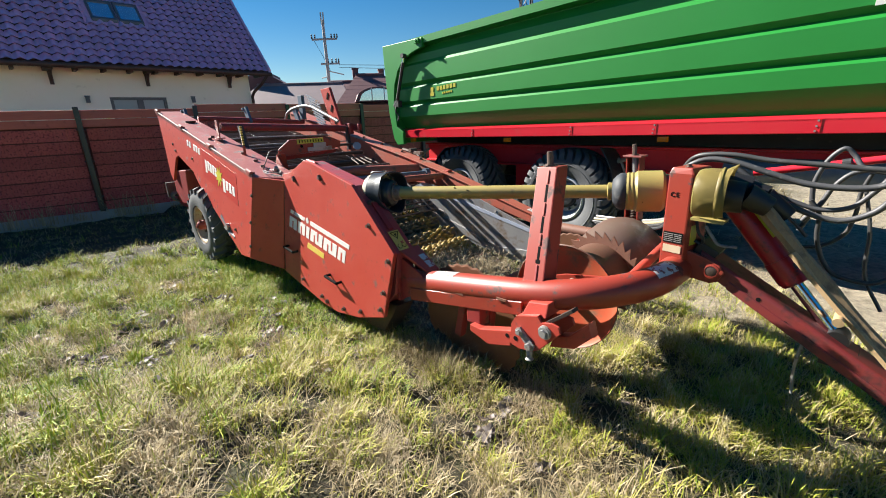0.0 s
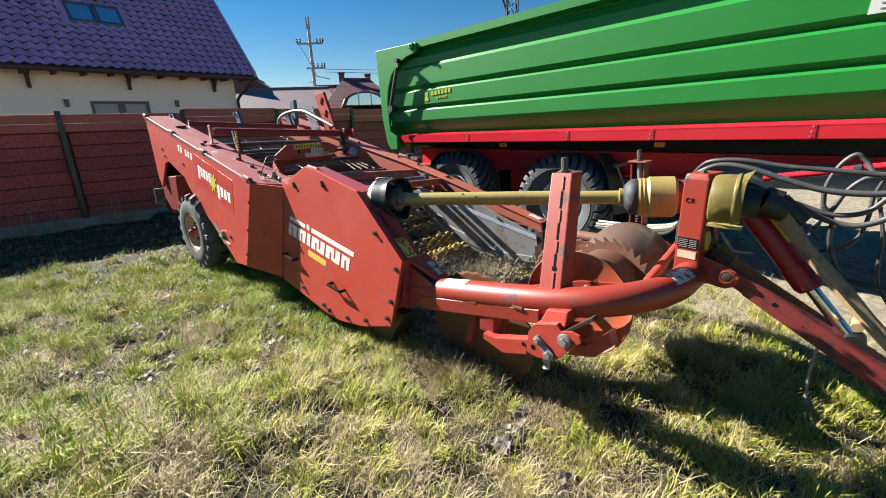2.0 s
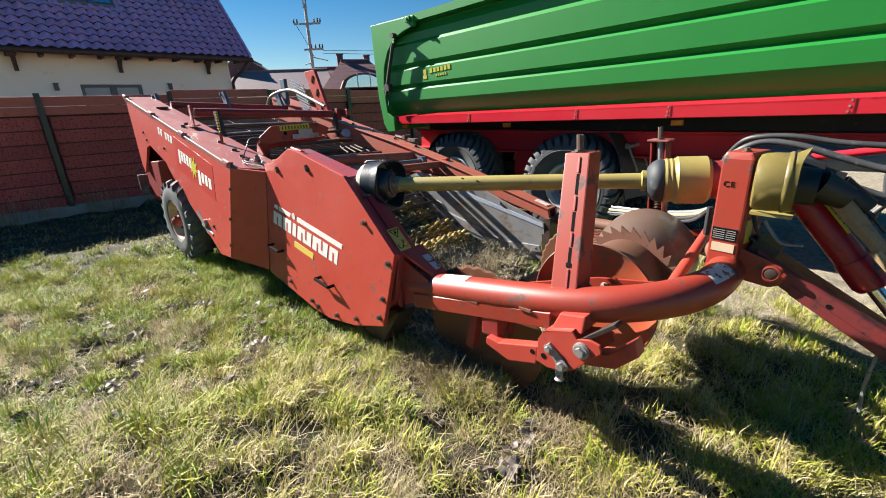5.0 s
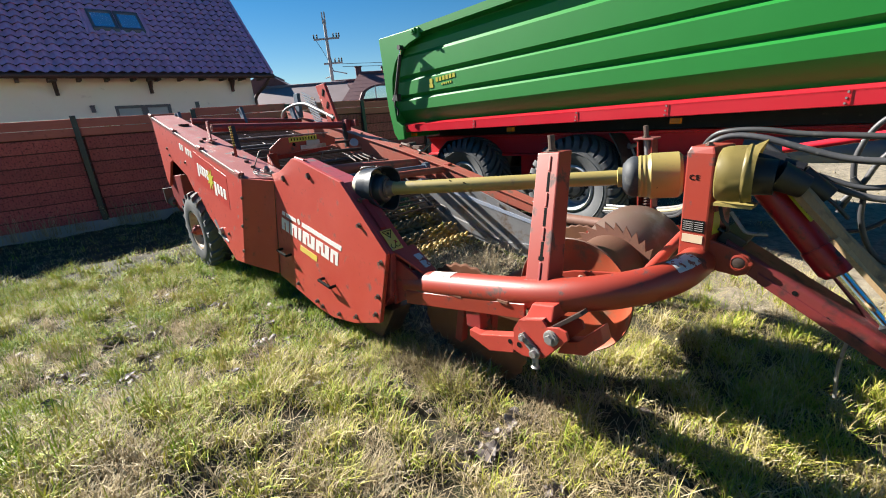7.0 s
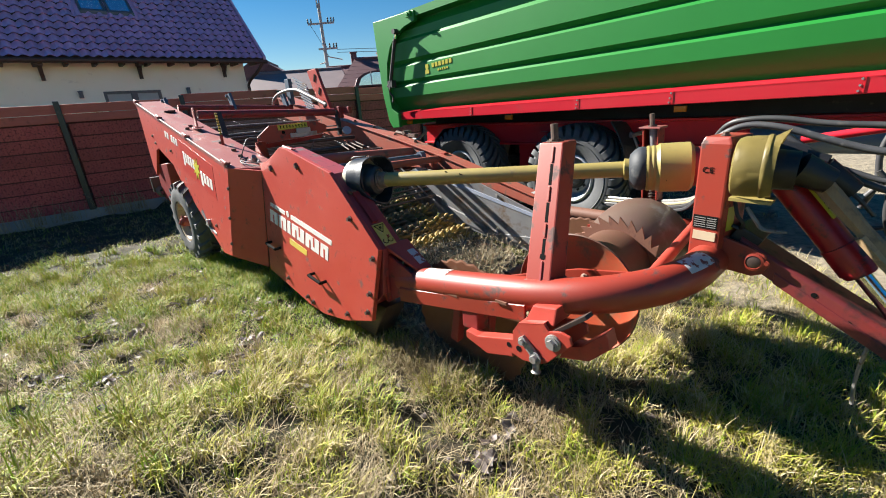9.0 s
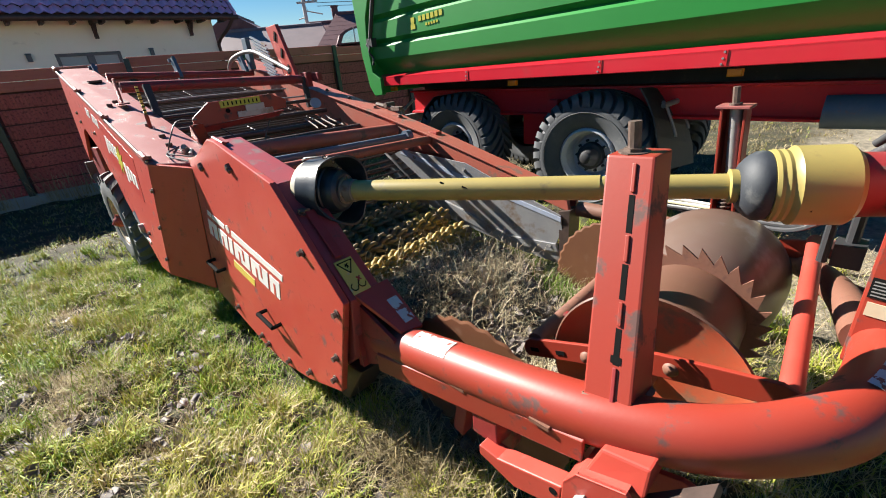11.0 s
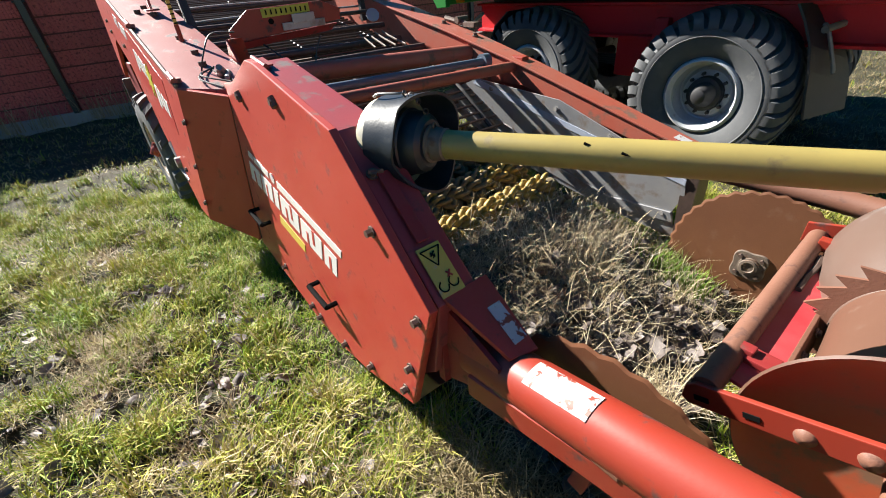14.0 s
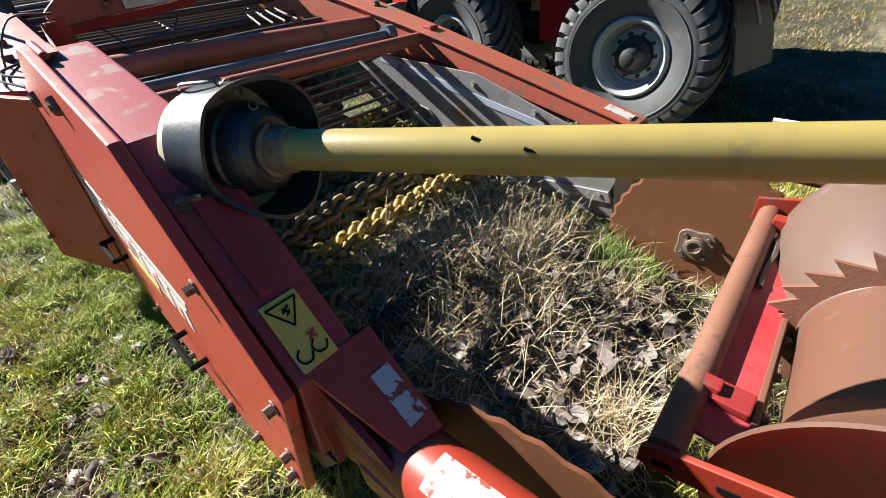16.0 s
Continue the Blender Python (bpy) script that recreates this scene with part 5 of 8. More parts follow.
part("latch", join(rod((-4.25, 3.42, 1.34), (-3.95, 3.44, 1.29), 0.018, seg=8), rod((-4.1, 3.40, 1.33), (-4.1, 3.5, 1.33), 0.025, seg=10), box((-3.98, 3.44, 1.30), (0.12, 0.06, 0.03))), BOLT, mach)
SHEET = [(-4.05, 0.86), (-3.66, 1.0), (-2.95, 0.955), (-2.16, 0.68), (-2.15, 0.58), (-2.20, 0.46), (-2.16, 0.30), (-2.55, 0.33), (-3.2, 0.44), (-3.7, 0.60), (-4.0, 0.76)]
sheet = part("side_sheet", slab(SHEET, 3.225, 3.235, -0.12, 0.7), STEEL, mach, "worn grey steel side sheet")
sh = lambda u, z, d=0.0: (u, 3.225 - 0.12 * (z - 0.7) - d, z)
P = [(-3.66, 1.0), (-2.155, 0.668), (-2.155, 0.635), (-3.70, 0.965)]
part("bright_strip", loft([sh(a, b, -0.001) for a, b in P], [sh(a, b, 0.004) for a, b in P]), BLUE_STRIPE, sheet, "pale blue bright strip")
P = [(-3.95, 0.79), (-2.6, 0.43), (-2.2, 0.46), (-2.18, 0.40), (-2.6, 0.36), (-3.3, 0.52)]
part("sheet_fold", loft([sh(a, b, -0.001) for a, b in P], [sh(a, b, 0.010) for a, b in P]), STEEL, sheet, bevel=0.003)
for u, z in ((-3.85, 0.84), (-3.52, 0.95), (-2.97, 0.90), (-2.6, 0.80), (-2.246, 0.437), (-2.62, 0.44), (-3.3, 0.62)):
    part("sheet_bolt", bolt(sh(u, z), (0, -1, 0.1), 0.012, 0.014), ZINC, sheet)
part("wear_line", sweep([sh(-3.55, 0.74, 0.003), sh(-3.35, 0.70, 0.004), sh(-3.28, 0.62, 0.004), sh(-2.9, 0.52, 0.003)], 0.005, 5, 4), ZINC, sheet)
part("beam_nose", slab([(-2.18, 0.70), (-2.10, 0.72), (-2.10, 0.40), (-2.16, 0.30)], 3.24, 3.37), ROD_DARK, mach)

# ---- cross bars ----
part("cross_bar", rod((-3.83, 1.74, 1.24), (-3.83, 3.27, 1.145), 0.052, seg=16), RED_BEAM, mach, "dull red cross tube", smooth=40)
part("cross_shaft", join(rod((-3.60, 1.74, 1.175), (-3.60, 3.2, 1.115), 0.026, seg=12), rod((-3.60, 3.18, 1.115), (-3.60, 3.235, 1.113), 0.05, seg=16)), BLUE_STEEL, mach, "blue-grey steel shaft", smooth=40)
part("cross_bar", rod((-3.40, 1.74, 1.155), (-3.40, 3.34, 1.085), 0.034, seg=14), RED_BEAM, mach, smooth=40)
part("bar_lug", box((-3.40, 3.33, 1.10), (0.12, 0.06, 0.09)), RED_FRAME, mach, bevel=0.006)
part("gear_mount", loft([(-3.42, 1.71, 1.16), (-2.86, 1.71, 1.10), (-2.86, 1.79, 1.09), (-3.36, 1.80, 1.14)], [(-3.42, 1.71, 1.19), (-2.86, 1.71, 1.13), (-2.86, 1.79, 1.12), (-3.36, 1.80, 1.17)]), RED_BEAM, mach, bevel=0.004)
part("gearbox", join(box((-3.0, 1.745, 1.06), (0.30, 0.09, 0.22)), rod((-2.75, 1.70, 1.16), (-2.56, 1.72, 1.19), 0.075, seg=18)), RED_DARK, mach, bevel=0.012)
for u, v in ((-3.25, 1.76), (-3.0, 1.76), (-3.32, 1.78)):
    part("gear_bolt", bolt((u, v, 1.165 - 0.1 * (u + 3.2)), (0, 0, 1), 0.014, 0.02), BOLT, mach)
# bright slats seen between the cross bars
for k in range(4):
    part("chain_bar", box((-3.62 + 0.0 * k, 2.62 + 0.12 * k, 1.085 - 0.006 * k), (0.16, 0.035, 0.012)), STEEL_OLD, mach)

# ---- sieving web: rods across the machine, above and returning below ----


def web_z(u):
    return 1.045 - (u + 3.9) * 0.197 if u < -3.9 else 1.045 - (u + 3.9) * 0.64


n = 56
for k in range(n):
    u = -6.85 + k * 0.062 + 0.006 * math.sin(k * 2.3)
    z = web_z(u)
    part("web_rod", rod((u, 1.745, z), (u, 3.22, z - 0.03), 0.0095, seg=6), ROD_DARK, mach)
for k in range(18):
    u = -6.8 + k * 0.17
    part("web_rod", rod((u, 1.745, web_z(u) - 0.22), (u, 3.22, web_z(u) - 0.25), 0.011, seg=6), ROD_DARK, mach)
for v in (1.85, 2.48, 3.12):
    part("web_belt", sweep([(u, v, web_z(u) - 0.012 - 0.02 * (v - 1.74)) for u in (-6.9, -5.5, -4.6, -3.9, -3.45)], 0.016, 6, 3), RUBBER, mach)
for u, dz, r in ((-6.35, 0.10, 0.02), (-5.75, 0.12, 0.02), (-5.45, 0.06, 0.014), (-4.85, 0.10, 0.022), (-4.62, 0.05, 0.026), (-4.3, 0.07, 0.028), (-4.05, 0.05, 0.02), (-5.05, 0.16, 0.016)):
    part("roller_shaft", rod((u, 1.745, web_z(u) + dz), (u, 3.22, web_z(u) + dz - 0.03), r, seg=10), ROD_DARK, mach, smooth=40)
for u in (-6.2, -5.6, -5.2):
    part("steel_rod", sweep([(u, 1.745, web_z(u) + 0.16), (u - 0.01, 2.2, web_z(u) + 0.165), (u, 3.2, web_z(u) + 0.14)], 0.008, 6, 5), ZINC, mach)
# sheet added under the web for the darkness between its rods
part("web_dark_sheet", loft([(-6.8, 1.76, 0.98), (-6.8, 3.2, 0.98), (-6.8, 3.2, 0.97), (-6.8, 1.76, 0.97)], [(-3.6, 1.76, 0.42), (-3.6, 3.2, 0.42), (-3.6, 3.2, 0.41), (-3.6, 1.76, 0.41)]), SOIL, mach)
for k in range(4):
    part("finger", sweep([(-4.35 + 0.03 * k, 2.82 + 0.07 * k, 1.21), (-4.5, 2.84 + 0.07 * k, 1.25), (-4.62, 2.85 + 0.07 * k, 1.28)], 0.007, 5, 3), STEEL_OLD, mach)
# frame over the web with uprights, levers, depth scale
part("top_frame", rod((-5.15, 1.62, 1.69), (-5.15, 3.20, 1.605), 0.042, seg=14), RED_DARK, mach, "dull red tube over the web", smooth=40)
part("frame_bracket", join(box((-5.2, 1.60, 1.66), (0.07, 0.015, 0.2)), box((-5.18, 1.6, 1.57), (0.14, 0.08, 0.012))), RED_TOP, mach, bevel=0.008)
part("frame_bracket", join(box((-5.12, 3.22, 1.60), (0.12, 0.06, 0.14)), box((-5.0, 3.27, 1.62), (0.14, 0.05, 0.08))), RED_DARK, mach, bevel=0.008)
part("upright", box((-4.88, 1.75, 1.53), (0.05, 0.05, 0.34), Matrix.Rotation(-0.3, 4, "Y")), BLACK_PAINT, mach, "black steel upright", bevel=0.004)
part("upright", box((-5.12, 3.19, 1.48), (0.045, 0.045, 0.30)), BLACK_PAINT, mach, bevel=0.004)
scale_ = part("depth_scale", box((-4.50, 1.60, 1.59), (0.011, 0.018, 0.20)), YELLOW_STICKER, mach, "yellow depth scale with black ticks")
for k in range(8):
    part("tick", box((-4.50, 1.60, 1.59 + 0.024 * (k - 3.5)), (0.014, 0.021, 0.007)), INK_HOLE_BLACK, scale_)
part("scale_post", rod((-4.50, 1.60, 1.50), (-4.50, 1.60, 1.34), 0.013, seg=8), RED_FRAME, mach)
part("rear_tube", rod((-6.35, 1.74, 1.80), (-6.35, 3.2, 1.71), 0.032, seg=12), RED_DARK, mach, smooth=40)
for u, v in ((-6.9, 1.75), (-6.4, 2.40), (-6.4, 3.12)):
    part("lever", join(box((u, v, 1.82), (0.10, 0.035, 0.24), Matrix.Rotation(-0.5, 4, "Y")), rod((u - 0.08, v - 0.04, 1.91), (u - 0.08, v + 0.04, 1.91), 0.02, seg=8)), BLUE_STEEL, mach, "blue-grey lever", bevel=0.004)
# guard plate with a yellow comb over the web
GU = -4.15
guard = part("valve_guard", loft(*[[(GU + d, v, z + s) for v, z in ((1.785, 1.455), (1.91, 1.545), (2.36, 1.552), (2.48, 1.50), (2.47, 1.44), (1.785, 1.385))] for d, s in ((0.0, 0.0), (0.014, 0.0))]), RED_FRAME, mach, "red guard plate with a yellow sticker", bevel=0.004)
part("sticker", box((GU + 0.018, 2.13, 1.522), (0.006, 0.29, 0.045), Matrix.Rotation(0.02, 4, "X")), YELLOW_SIGN, guard, "yellow sticker with ticks")
for k in range(9):
    part("tick", box((GU + 0.022, 2.01 + 0.03 * k, 1.522), (0.004, 0.008, 0.025)), INK_HOLE_BLACK, guard)
part("guard_foot", loft([(GU, 1.80, 1.39), (GU + 0.03, 1.80, 1.39), (GU + 0.03, 2.44, 1.425), (GU, 2.44, 1.425)], [(GU - 0.02, 1.82, 1.35), (GU, 1.82, 1.35), (GU, 2.40, 1.385), (GU - 0.02, 2.40, 1.385)]), RED_DARK, guard, bevel=0.004)
part("steel_plate", join(box((GU + 0.03, 2.22, 1.44), (0.012, 0.27, 0.04)), box((GU + 0.035, 2.22, 1.475), (0.012, 0.14, 0.05))), STEEL, guard, bevel=0.003)
part("hole", rod((GU + 0.01, 2.03, 1.475), (GU + 0.018, 2.03, 1.475), 0.016, seg=12), INK_HOLE_BLACK, guard)
part("gusset", slab([(-4.16, 1.29), (-3.93, 1.25), (-4.10, 1.42)], 1.745, 1.757), RED_FRAME, mach, "bright red triangular gusset", bevel=0.003)
part("gusset", loft([(-4.15, 1.757, 1.28), (-4.13, 1.757, 1.28), (-4.08, 1.757, 1.42), (-4.10, 1.757, 1.42)], [(-4.15, 1.86, 1.28), (-4.13, 1.86, 1.28), (-4.09, 1.83, 1.42), (-4.11, 1.83, 1.42)]), RED_FRAME, mach)
part("round_plate", lathe([(0, 0.05), (0.012, 0.05), (0.012, 0.0)], (-4.6, 2.98, 1.40), (0.8, -0.3, 0.5), 20), STEEL, mach)
# thin cables
for pts in (((-4.1, 1.80, 1.45), (-4.02, 1.66, 1.46), (-3.95, 1.58, 1.38), (-3.98, 1.55, 1.30)), ((-4.2, 1.95, 1.38), (-3.95, 1.98, 1.30), (-3.85, 2.0, 1.22)), ((-4.1, 2.30, 1.37), (-3.98, 2.2, 1.30), (-3.85, 2.12, 1.24)),
            ((-3.98, 1.55, 1.30), (-3.8, 1.5, 1.29), (-3.6, 1.55, 1.27)), ((-3.95, 1.6, 1.30), (-3.7, 1.62, 1.28), (-3.55, 1.6, 1.28)), ((-4.0, 1.62, 1.31), (-3.85, 1.52, 1.30), (-3.65, 1.6, 1.28))):
    part("cable", sweep(pts, 0.0045, 6, 6), RUBBER, mach, smooth=60)
part("hook", join(rod((-3.86, 1.62, 1.29), (-3.80, 1.60, 1.33), 0.03, 0.016, 10), rod((-3.9, 1.66, 1.29), (-3.7, 1.6, 1.29), 0.012, seg=8)), ZINC, mach)
# folded rear rack with slats, bent handle pipe
RK = [(-5.65, 2.13), (-5.42, 2.14), (-5.18, 1.60), (-5.44, 1.60)]
rack = part("rack_plate", slab(RK, 3.15, 3.19), RED_OLD, mach, "red folded rack plate", bevel=0.006)
for k in range(3):
    part("rack_slot", box((-5.47 + 0.075 * k, 3.147, 2.03 - 0.16 * k), (0.03, 0.012, 0.09), Matrix.Rotation(0.45, 4, "Y")), INK_HOLE_BLACK, rack)
for k in range(11):
    t = k / 10
    part("slat", box((-5.84 + 0.22 * t, 3.12, 2.02 - 0.40 * t), (0.36 - 0.12 * t, 0.02, 0.016), Matrix.Rotation(0.32, 4, "Y")), STEEL, rack)
part("rack_post", box((-6.35, 3.2, 1.92), (0.12, 0.05, 0.34)), BLUE_STEEL, mach, bevel=0.005)
part("bent_pipe", sweep([(-6.45, 2.95, 1.70), (-6.35, 2.96, 1.84), (-6.1, 2.98, 1.91), (-5.75, 3.0, 1.915), (-5.4, 3.0, 1.82), (-5.05, 3.02, 1.70)], 0.020, 10, 6), ZINC, mach, "bent bright steel pipe", smooth=50)

# ---- spiral rollers with rubber fingers ----


def nub(p, axis, r, turn):
    """A bent rubber finger, thick at the root, its tip laid over along the roller."""
    axis = Vector(axis).normalized()
    side = Vector((0, turn, 0))
    p = Vector(p)
    c = axis.cross(side)
    return [[p + axis * h + side * s + c * (w * math.cos(a)) + (side - axis * 0.5 * (s / 0.03)) * (w * 1.1 * math.sin(a)) for a in (math.pi * k / 3 for k in range(6))]
            for h, s, w in ((-0.01, -0.008, r * 0.8), (0.012, 0.0, r), (0.034, 0.012, r * 0.95), (0.05, 0.030, r * 0.72), (0.055, 0.045, r * 0.3))]


def finger_run(u, z, v0, v1, r, phase):
    """Two ropes of fingers winding opposite ways, like a braid."""
    bm = bmesh.new()
    for i in range(int((v1 - v0) / 0.036)):
        v = v0 + 0.036 * i
        for k in range(7):
            a = 2 * math.pi * k / 7 + i * 0.449 + phase
            ax = Vector((math.cos(a), 0.15, math.sin(a)))
            rows = [[bm.verts.new(p) for p in ring] for ring in nub((u + r * math.cos(a), v, z + r * math.sin(a)), ax, 0.0185, 1 if (i + k) % 2 else -1)]
            for q, w in zip(rows, rows[1:]):
                for j in range(6):
                    bm.faces.new((q[j], q[(j + 1) % 6], w[(j + 1) % 6], w[j]))
            bm.faces.new(rows[-1])
    bmesh.ops.recalc_face_normals(bm, faces=bm.faces)
    return bm


nub_bm = bmesh.new()
nub_rows = [[nub_bm.verts.new(p) for p in ring] for ring in nub((0, 0, 0), (0, 0, 1), 0.0195, 1)]
for q, w in zip(nub_rows, nub_rows[1:]):
    for j in range(6):
        nub_bm.faces.new((q[j], q[(j + 1) % 6], w[(j + 1) % 6], w[j]))
nub_bm.faces.new(nub_rows[-1])
bmesh.ops.recalc_face_normals(nub_bm, faces=nub_bm.faces)
nub_mesh = bpy.data.meshes.new("rubber_finger")
nub_bm.to_mesh(nub_mesh)
nub_bm.free()
nub_mesh.materials.append(YELLOW_RUBBER)
nub_mesh.polygons.foreach_set("use_smooth", [True] * len(nub_mesh.polygons))


def single_fingers(core, u, z, v0, v1, r, phase):
    """The same winding as above, each finger a piece of its own."""
    for i in range(int((v1 - v0) / 0.036)):
        v = v0 + 0.036 * i
        for k in range(7):
            a = 2 * math.pi * k / 7 + i * 0.449 + phase
            out = Vector((math.cos(a), 0.15, math.sin(a))).normalized()
            side = Vector((0, 1 if (i + k) % 2 else -1, 0))
            side = (side - out * side.dot(out)).normalized()
            ob = bpy.data.objects.new("rubber_finger", nub_mesh)
            scene.collection.objects.link(ob)
            ob.parent = core
            m = Matrix((side.cross(out), side, out)).transposed().to_4x4()
            m.translation = Vector((u + r * math.cos(a), v, z + r * math.sin(a))) - HOME[core]
            ob.matrix_basis = m


def spiral_roller(u, z, clean, phase, r=0.045):
    v0, v1 = 1.78, 3.17
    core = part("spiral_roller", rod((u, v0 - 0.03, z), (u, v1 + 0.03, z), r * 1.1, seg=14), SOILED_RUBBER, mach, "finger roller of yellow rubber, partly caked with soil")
    if clean < 2.2:
        single_fingers(core, u, z, clean, v1, r, phase)
    else:
        tagged(part("finger_sleeve", finger_run(u, z, clean, v1, r, phase), YELLOW_RUBBER, core, smooth=60), "clean yellow rubber fingers", kind="stuff")
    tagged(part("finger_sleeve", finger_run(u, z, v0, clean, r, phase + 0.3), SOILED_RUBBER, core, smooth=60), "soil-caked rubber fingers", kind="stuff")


# rear rows soiled further along, standing in for straw and darkness over them
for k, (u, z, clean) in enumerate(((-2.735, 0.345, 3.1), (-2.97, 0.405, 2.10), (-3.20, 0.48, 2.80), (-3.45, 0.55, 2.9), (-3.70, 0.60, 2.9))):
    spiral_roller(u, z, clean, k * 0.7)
# black ribbed rubber roller low beside the casing
part("ribbed_roller", lathe([(0.0, 0.0), (0.0, 0.05)] + [(0.012 * k, 0.066 if k % 2 else 0.052) for k in range(1, 42)] + [(0.505, 0.0)], (-2.515, 1.80, 0.325), (-0.03, 1, 0.0), 22), RUBBER, mach, "black ribbed rubber roller", smooth=20)

# ---- drive shaft ----
J0, J1 = Vector((-2.33, 1.812, 1.213)), Vector((-1.05, 2.377, 1.264))
axis = (J1 - J0).normalized()


def rim_shell(h0, r0, r1, full, notch, thick):
    """A round collar, cut back on the side where it was opened for greasing."""
    x = axis.cross(Vector((0, 0, 1))).normalized()
    y = x.cross(axis)
    rings = []
    seg = 64
    for i, t in enumerate((0.0, 0.25, 0.5, 0.75, 0.95, 1.0, 1.0, 0.95, 0.5, 0.0)):
        ring = []
        for k in range(seg):
            a = 2 * math.pi * k / seg
            c = max(0.0, math.cos(a - 0.45)) ** 1.6
            ln = full - (full - notch) * min(1.0, c * 1.25) + 0.008 * math.sin(3 * a)
            r = r0 + (r1 - r0) * t + (0.004 if i in (4, 5) else 0.0) - (thick if i > 5 else 0)
            ring.append(J0 + axis * (h0 + ln * t) + r * (math.cos(a) * x + math.sin(a) * y))
        rings.append(ring)
    return loft(*rings, close=False)


part("shaft_guard_bell", lathe([(-0.225, 0.06), (-0.22, 0.116), (-0.205, 0.128), (-0.115, 0.136), (-0.11, 0.134), (-0.115, 0.131), (-0.205, 0.122), (-0.21, 0.06)], J0, axis, 44), YELLOW_PALE, mach, "bleached yellow plastic guard bell", smooth=40)
part("guard_rim", rim_shell(-0.178, 0.1375, 0.144, 0.176, 0.105, 0.005), RUBBER_BLUE, mach, "weathered black plastic rim, cut open on one side", smooth=40)
part("shaft_cone", lathe([(-0.20, 0.085), (-0.12, 0.092), (-0.115, 0.102), (-0.09, 0.102), (-0.085, 0.096), (-0.055, 0.094), (-0.036, 0.086), (-0.024, 0.07), (-0.020, 0.0)], J0, axis, 36), RUBBER_BLUE, mach, "scuffed blue-black joint cover", smooth=30)
part("shaft_ring", lathe([(-0.025, 0.05), (-0.022, 0.058), (-0.016, 0.058), (-0.013, 0.05)], J0, axis, 28), STEEL_OLD, mach, smooth=40)
part("shaft_collar", lathe([(-0.02, 0.042), (-0.015, 0.049), (0.004, 0.051), (0.012, 0.047), (0.026, 0.048), (0.032, 0.043)], J0, axis, 28), STEEL_OLD, mach, "dirty grey collar", smooth=40)
tube = part("shaft_tube", rod(J0, J0.lerp(J1, 0.71), 0.0420, seg=32), YELLOW, mach, "dented yellow plastic shaft guard tube", smooth=40)
part("shaft_tube", rod(J0.lerp(J1, 0.705), J1, 0.0385, seg=32), YELLOW, mach, smooth=40)
# dents drawn as thin black slits, their shade put into the colour
for t, s in ((0.318, 0.95), (0.384, 0.35)):
    p = J0.lerp(J1, t)
    q = p + Vector((0.2, -0.75, s)).normalized() * 0.0415
    part("dent_shade", rod(q - axis * 0.016 + Vector((0, 0, 0.004)), q + axis * 0.012 - Vector((0, 0, 0.006)), 0.0035, 0.002, 5), INK_HOLE_BLACK, tube)
for k in range(5):
    p = J0 + axis * (-0.085 + 0.022 * k) + Vector((0, -0.015, 0.150 - 0.014 * k * k * 0.4))
    part("chain_link", lathe([(-0.004, 0.007), (0, 0.010), (0.004, 0.007), (-0.004, 0.007)], p, (1, 0.3 * (-1) ** k, 0.5 * (k % 2)), 10), BOLT, mach)
part("chain_hook", sweep([J0 + axis * -0.19 + Vector((0, -0.02, 0.140)), J0 + axis * -0.16 + Vector((0, -0.03, 0.150)), J0 + axis * -0.11 + Vector((0, -0.02, 0.150)), J0 + axis * -0.10 + Vector((0, 0.0, 0.148))], 0.004, 6, 5), ZINC, mach)
part("end_collar", lathe([(0, 0.036), (0.005, 0.052), (0.025, 0.050), (0.03, 0.04)], J1 - axis * 0.045, axis, 24), YELLOW, mach, smooth=40)
E1 = J1 - axis * 0.008
part("rubber_boot", lathe([(-0.012, 0.05), (-0.008, 0.068), (0.012, 0.090), (0.030, 0.101), (0.045, 0.103), (0.060, 0.100), (0.066, 0.090), (0.066, 0.0)], E1, axis, 36), BOOT_GREY, mach, "grey-blue rubber boot", smooth=40)
prof = [(0.06, 0.085)] + [(0.062 + 0.010 * k, 0.103 + (0.003 if k % 2 else 0.0)) for k in range(5)] + [(0.112, 0.108), (0.118, 0.114), (0.128, 0.113), (0.24, 0.112), (0.255, 0.099), (0.255, 0.0)]
part("guard_cup", lathe(prof, E1, axis, 40), YELLOW, mach, "yellow plastic guard cup", smooth=30)
part("cup_slot", join(box(E1 + axis * 0.185 + Vector((0.0, -0.106, -0.03)), (0.018, 0.012, 0.03)), rod(E1 + axis * 0.21 + Vector((0, -0.10, -0.03)), E1 + axis * 0.21 + Vector((0.0, -0.11, -0.03)), 0.014, seg=12)), INK_HOLE_BLACK, mach)
part("bearing_neck", rod(E1 + axis * 0.25, E1 + axis * 0.42, 0.09, 0.085, 24), RED_DARK, mach, smooth=40)

# ---- tower with the bearing, guard cap and plates ----
TOW = [[(-0.735, 2.245, z), (-0.622, 2.230, z), (-0.582, 2.40, z), (-0.705, 2.43, z)] for z in (0.86, 1.15, 1.405)] + [[(-0.725, 2.255, 1.432), (-0.632, 2.240, 1.432), (-0.595, 2.39, 1.432), (-0.695, 2.42, 1.432)]]
tower = part("tower", loft(*TOW), RED_FRAME, mach, "orange-red welded steel tower", bevel=0.008)


def on_tower(a, z, d=0.0):
    """A point on the tower's narrow face: a from its back edge (0) to its front edge (1)."""
    t = (z - 0.86) / 0.54
    p = Vector(TOW[0][0]).lerp(Vector(TOW[2][0]), t)
    q = Vector(TOW[0][1]).lerp(Vector(TOW[2][1]), t)
    r = p.lerp(q, a)
    nrm = Vector(((q - p).y, -(q - p).x, 0)).normalized()
    r = r + nrm * d
    return Vector((r.x, r.y, z))


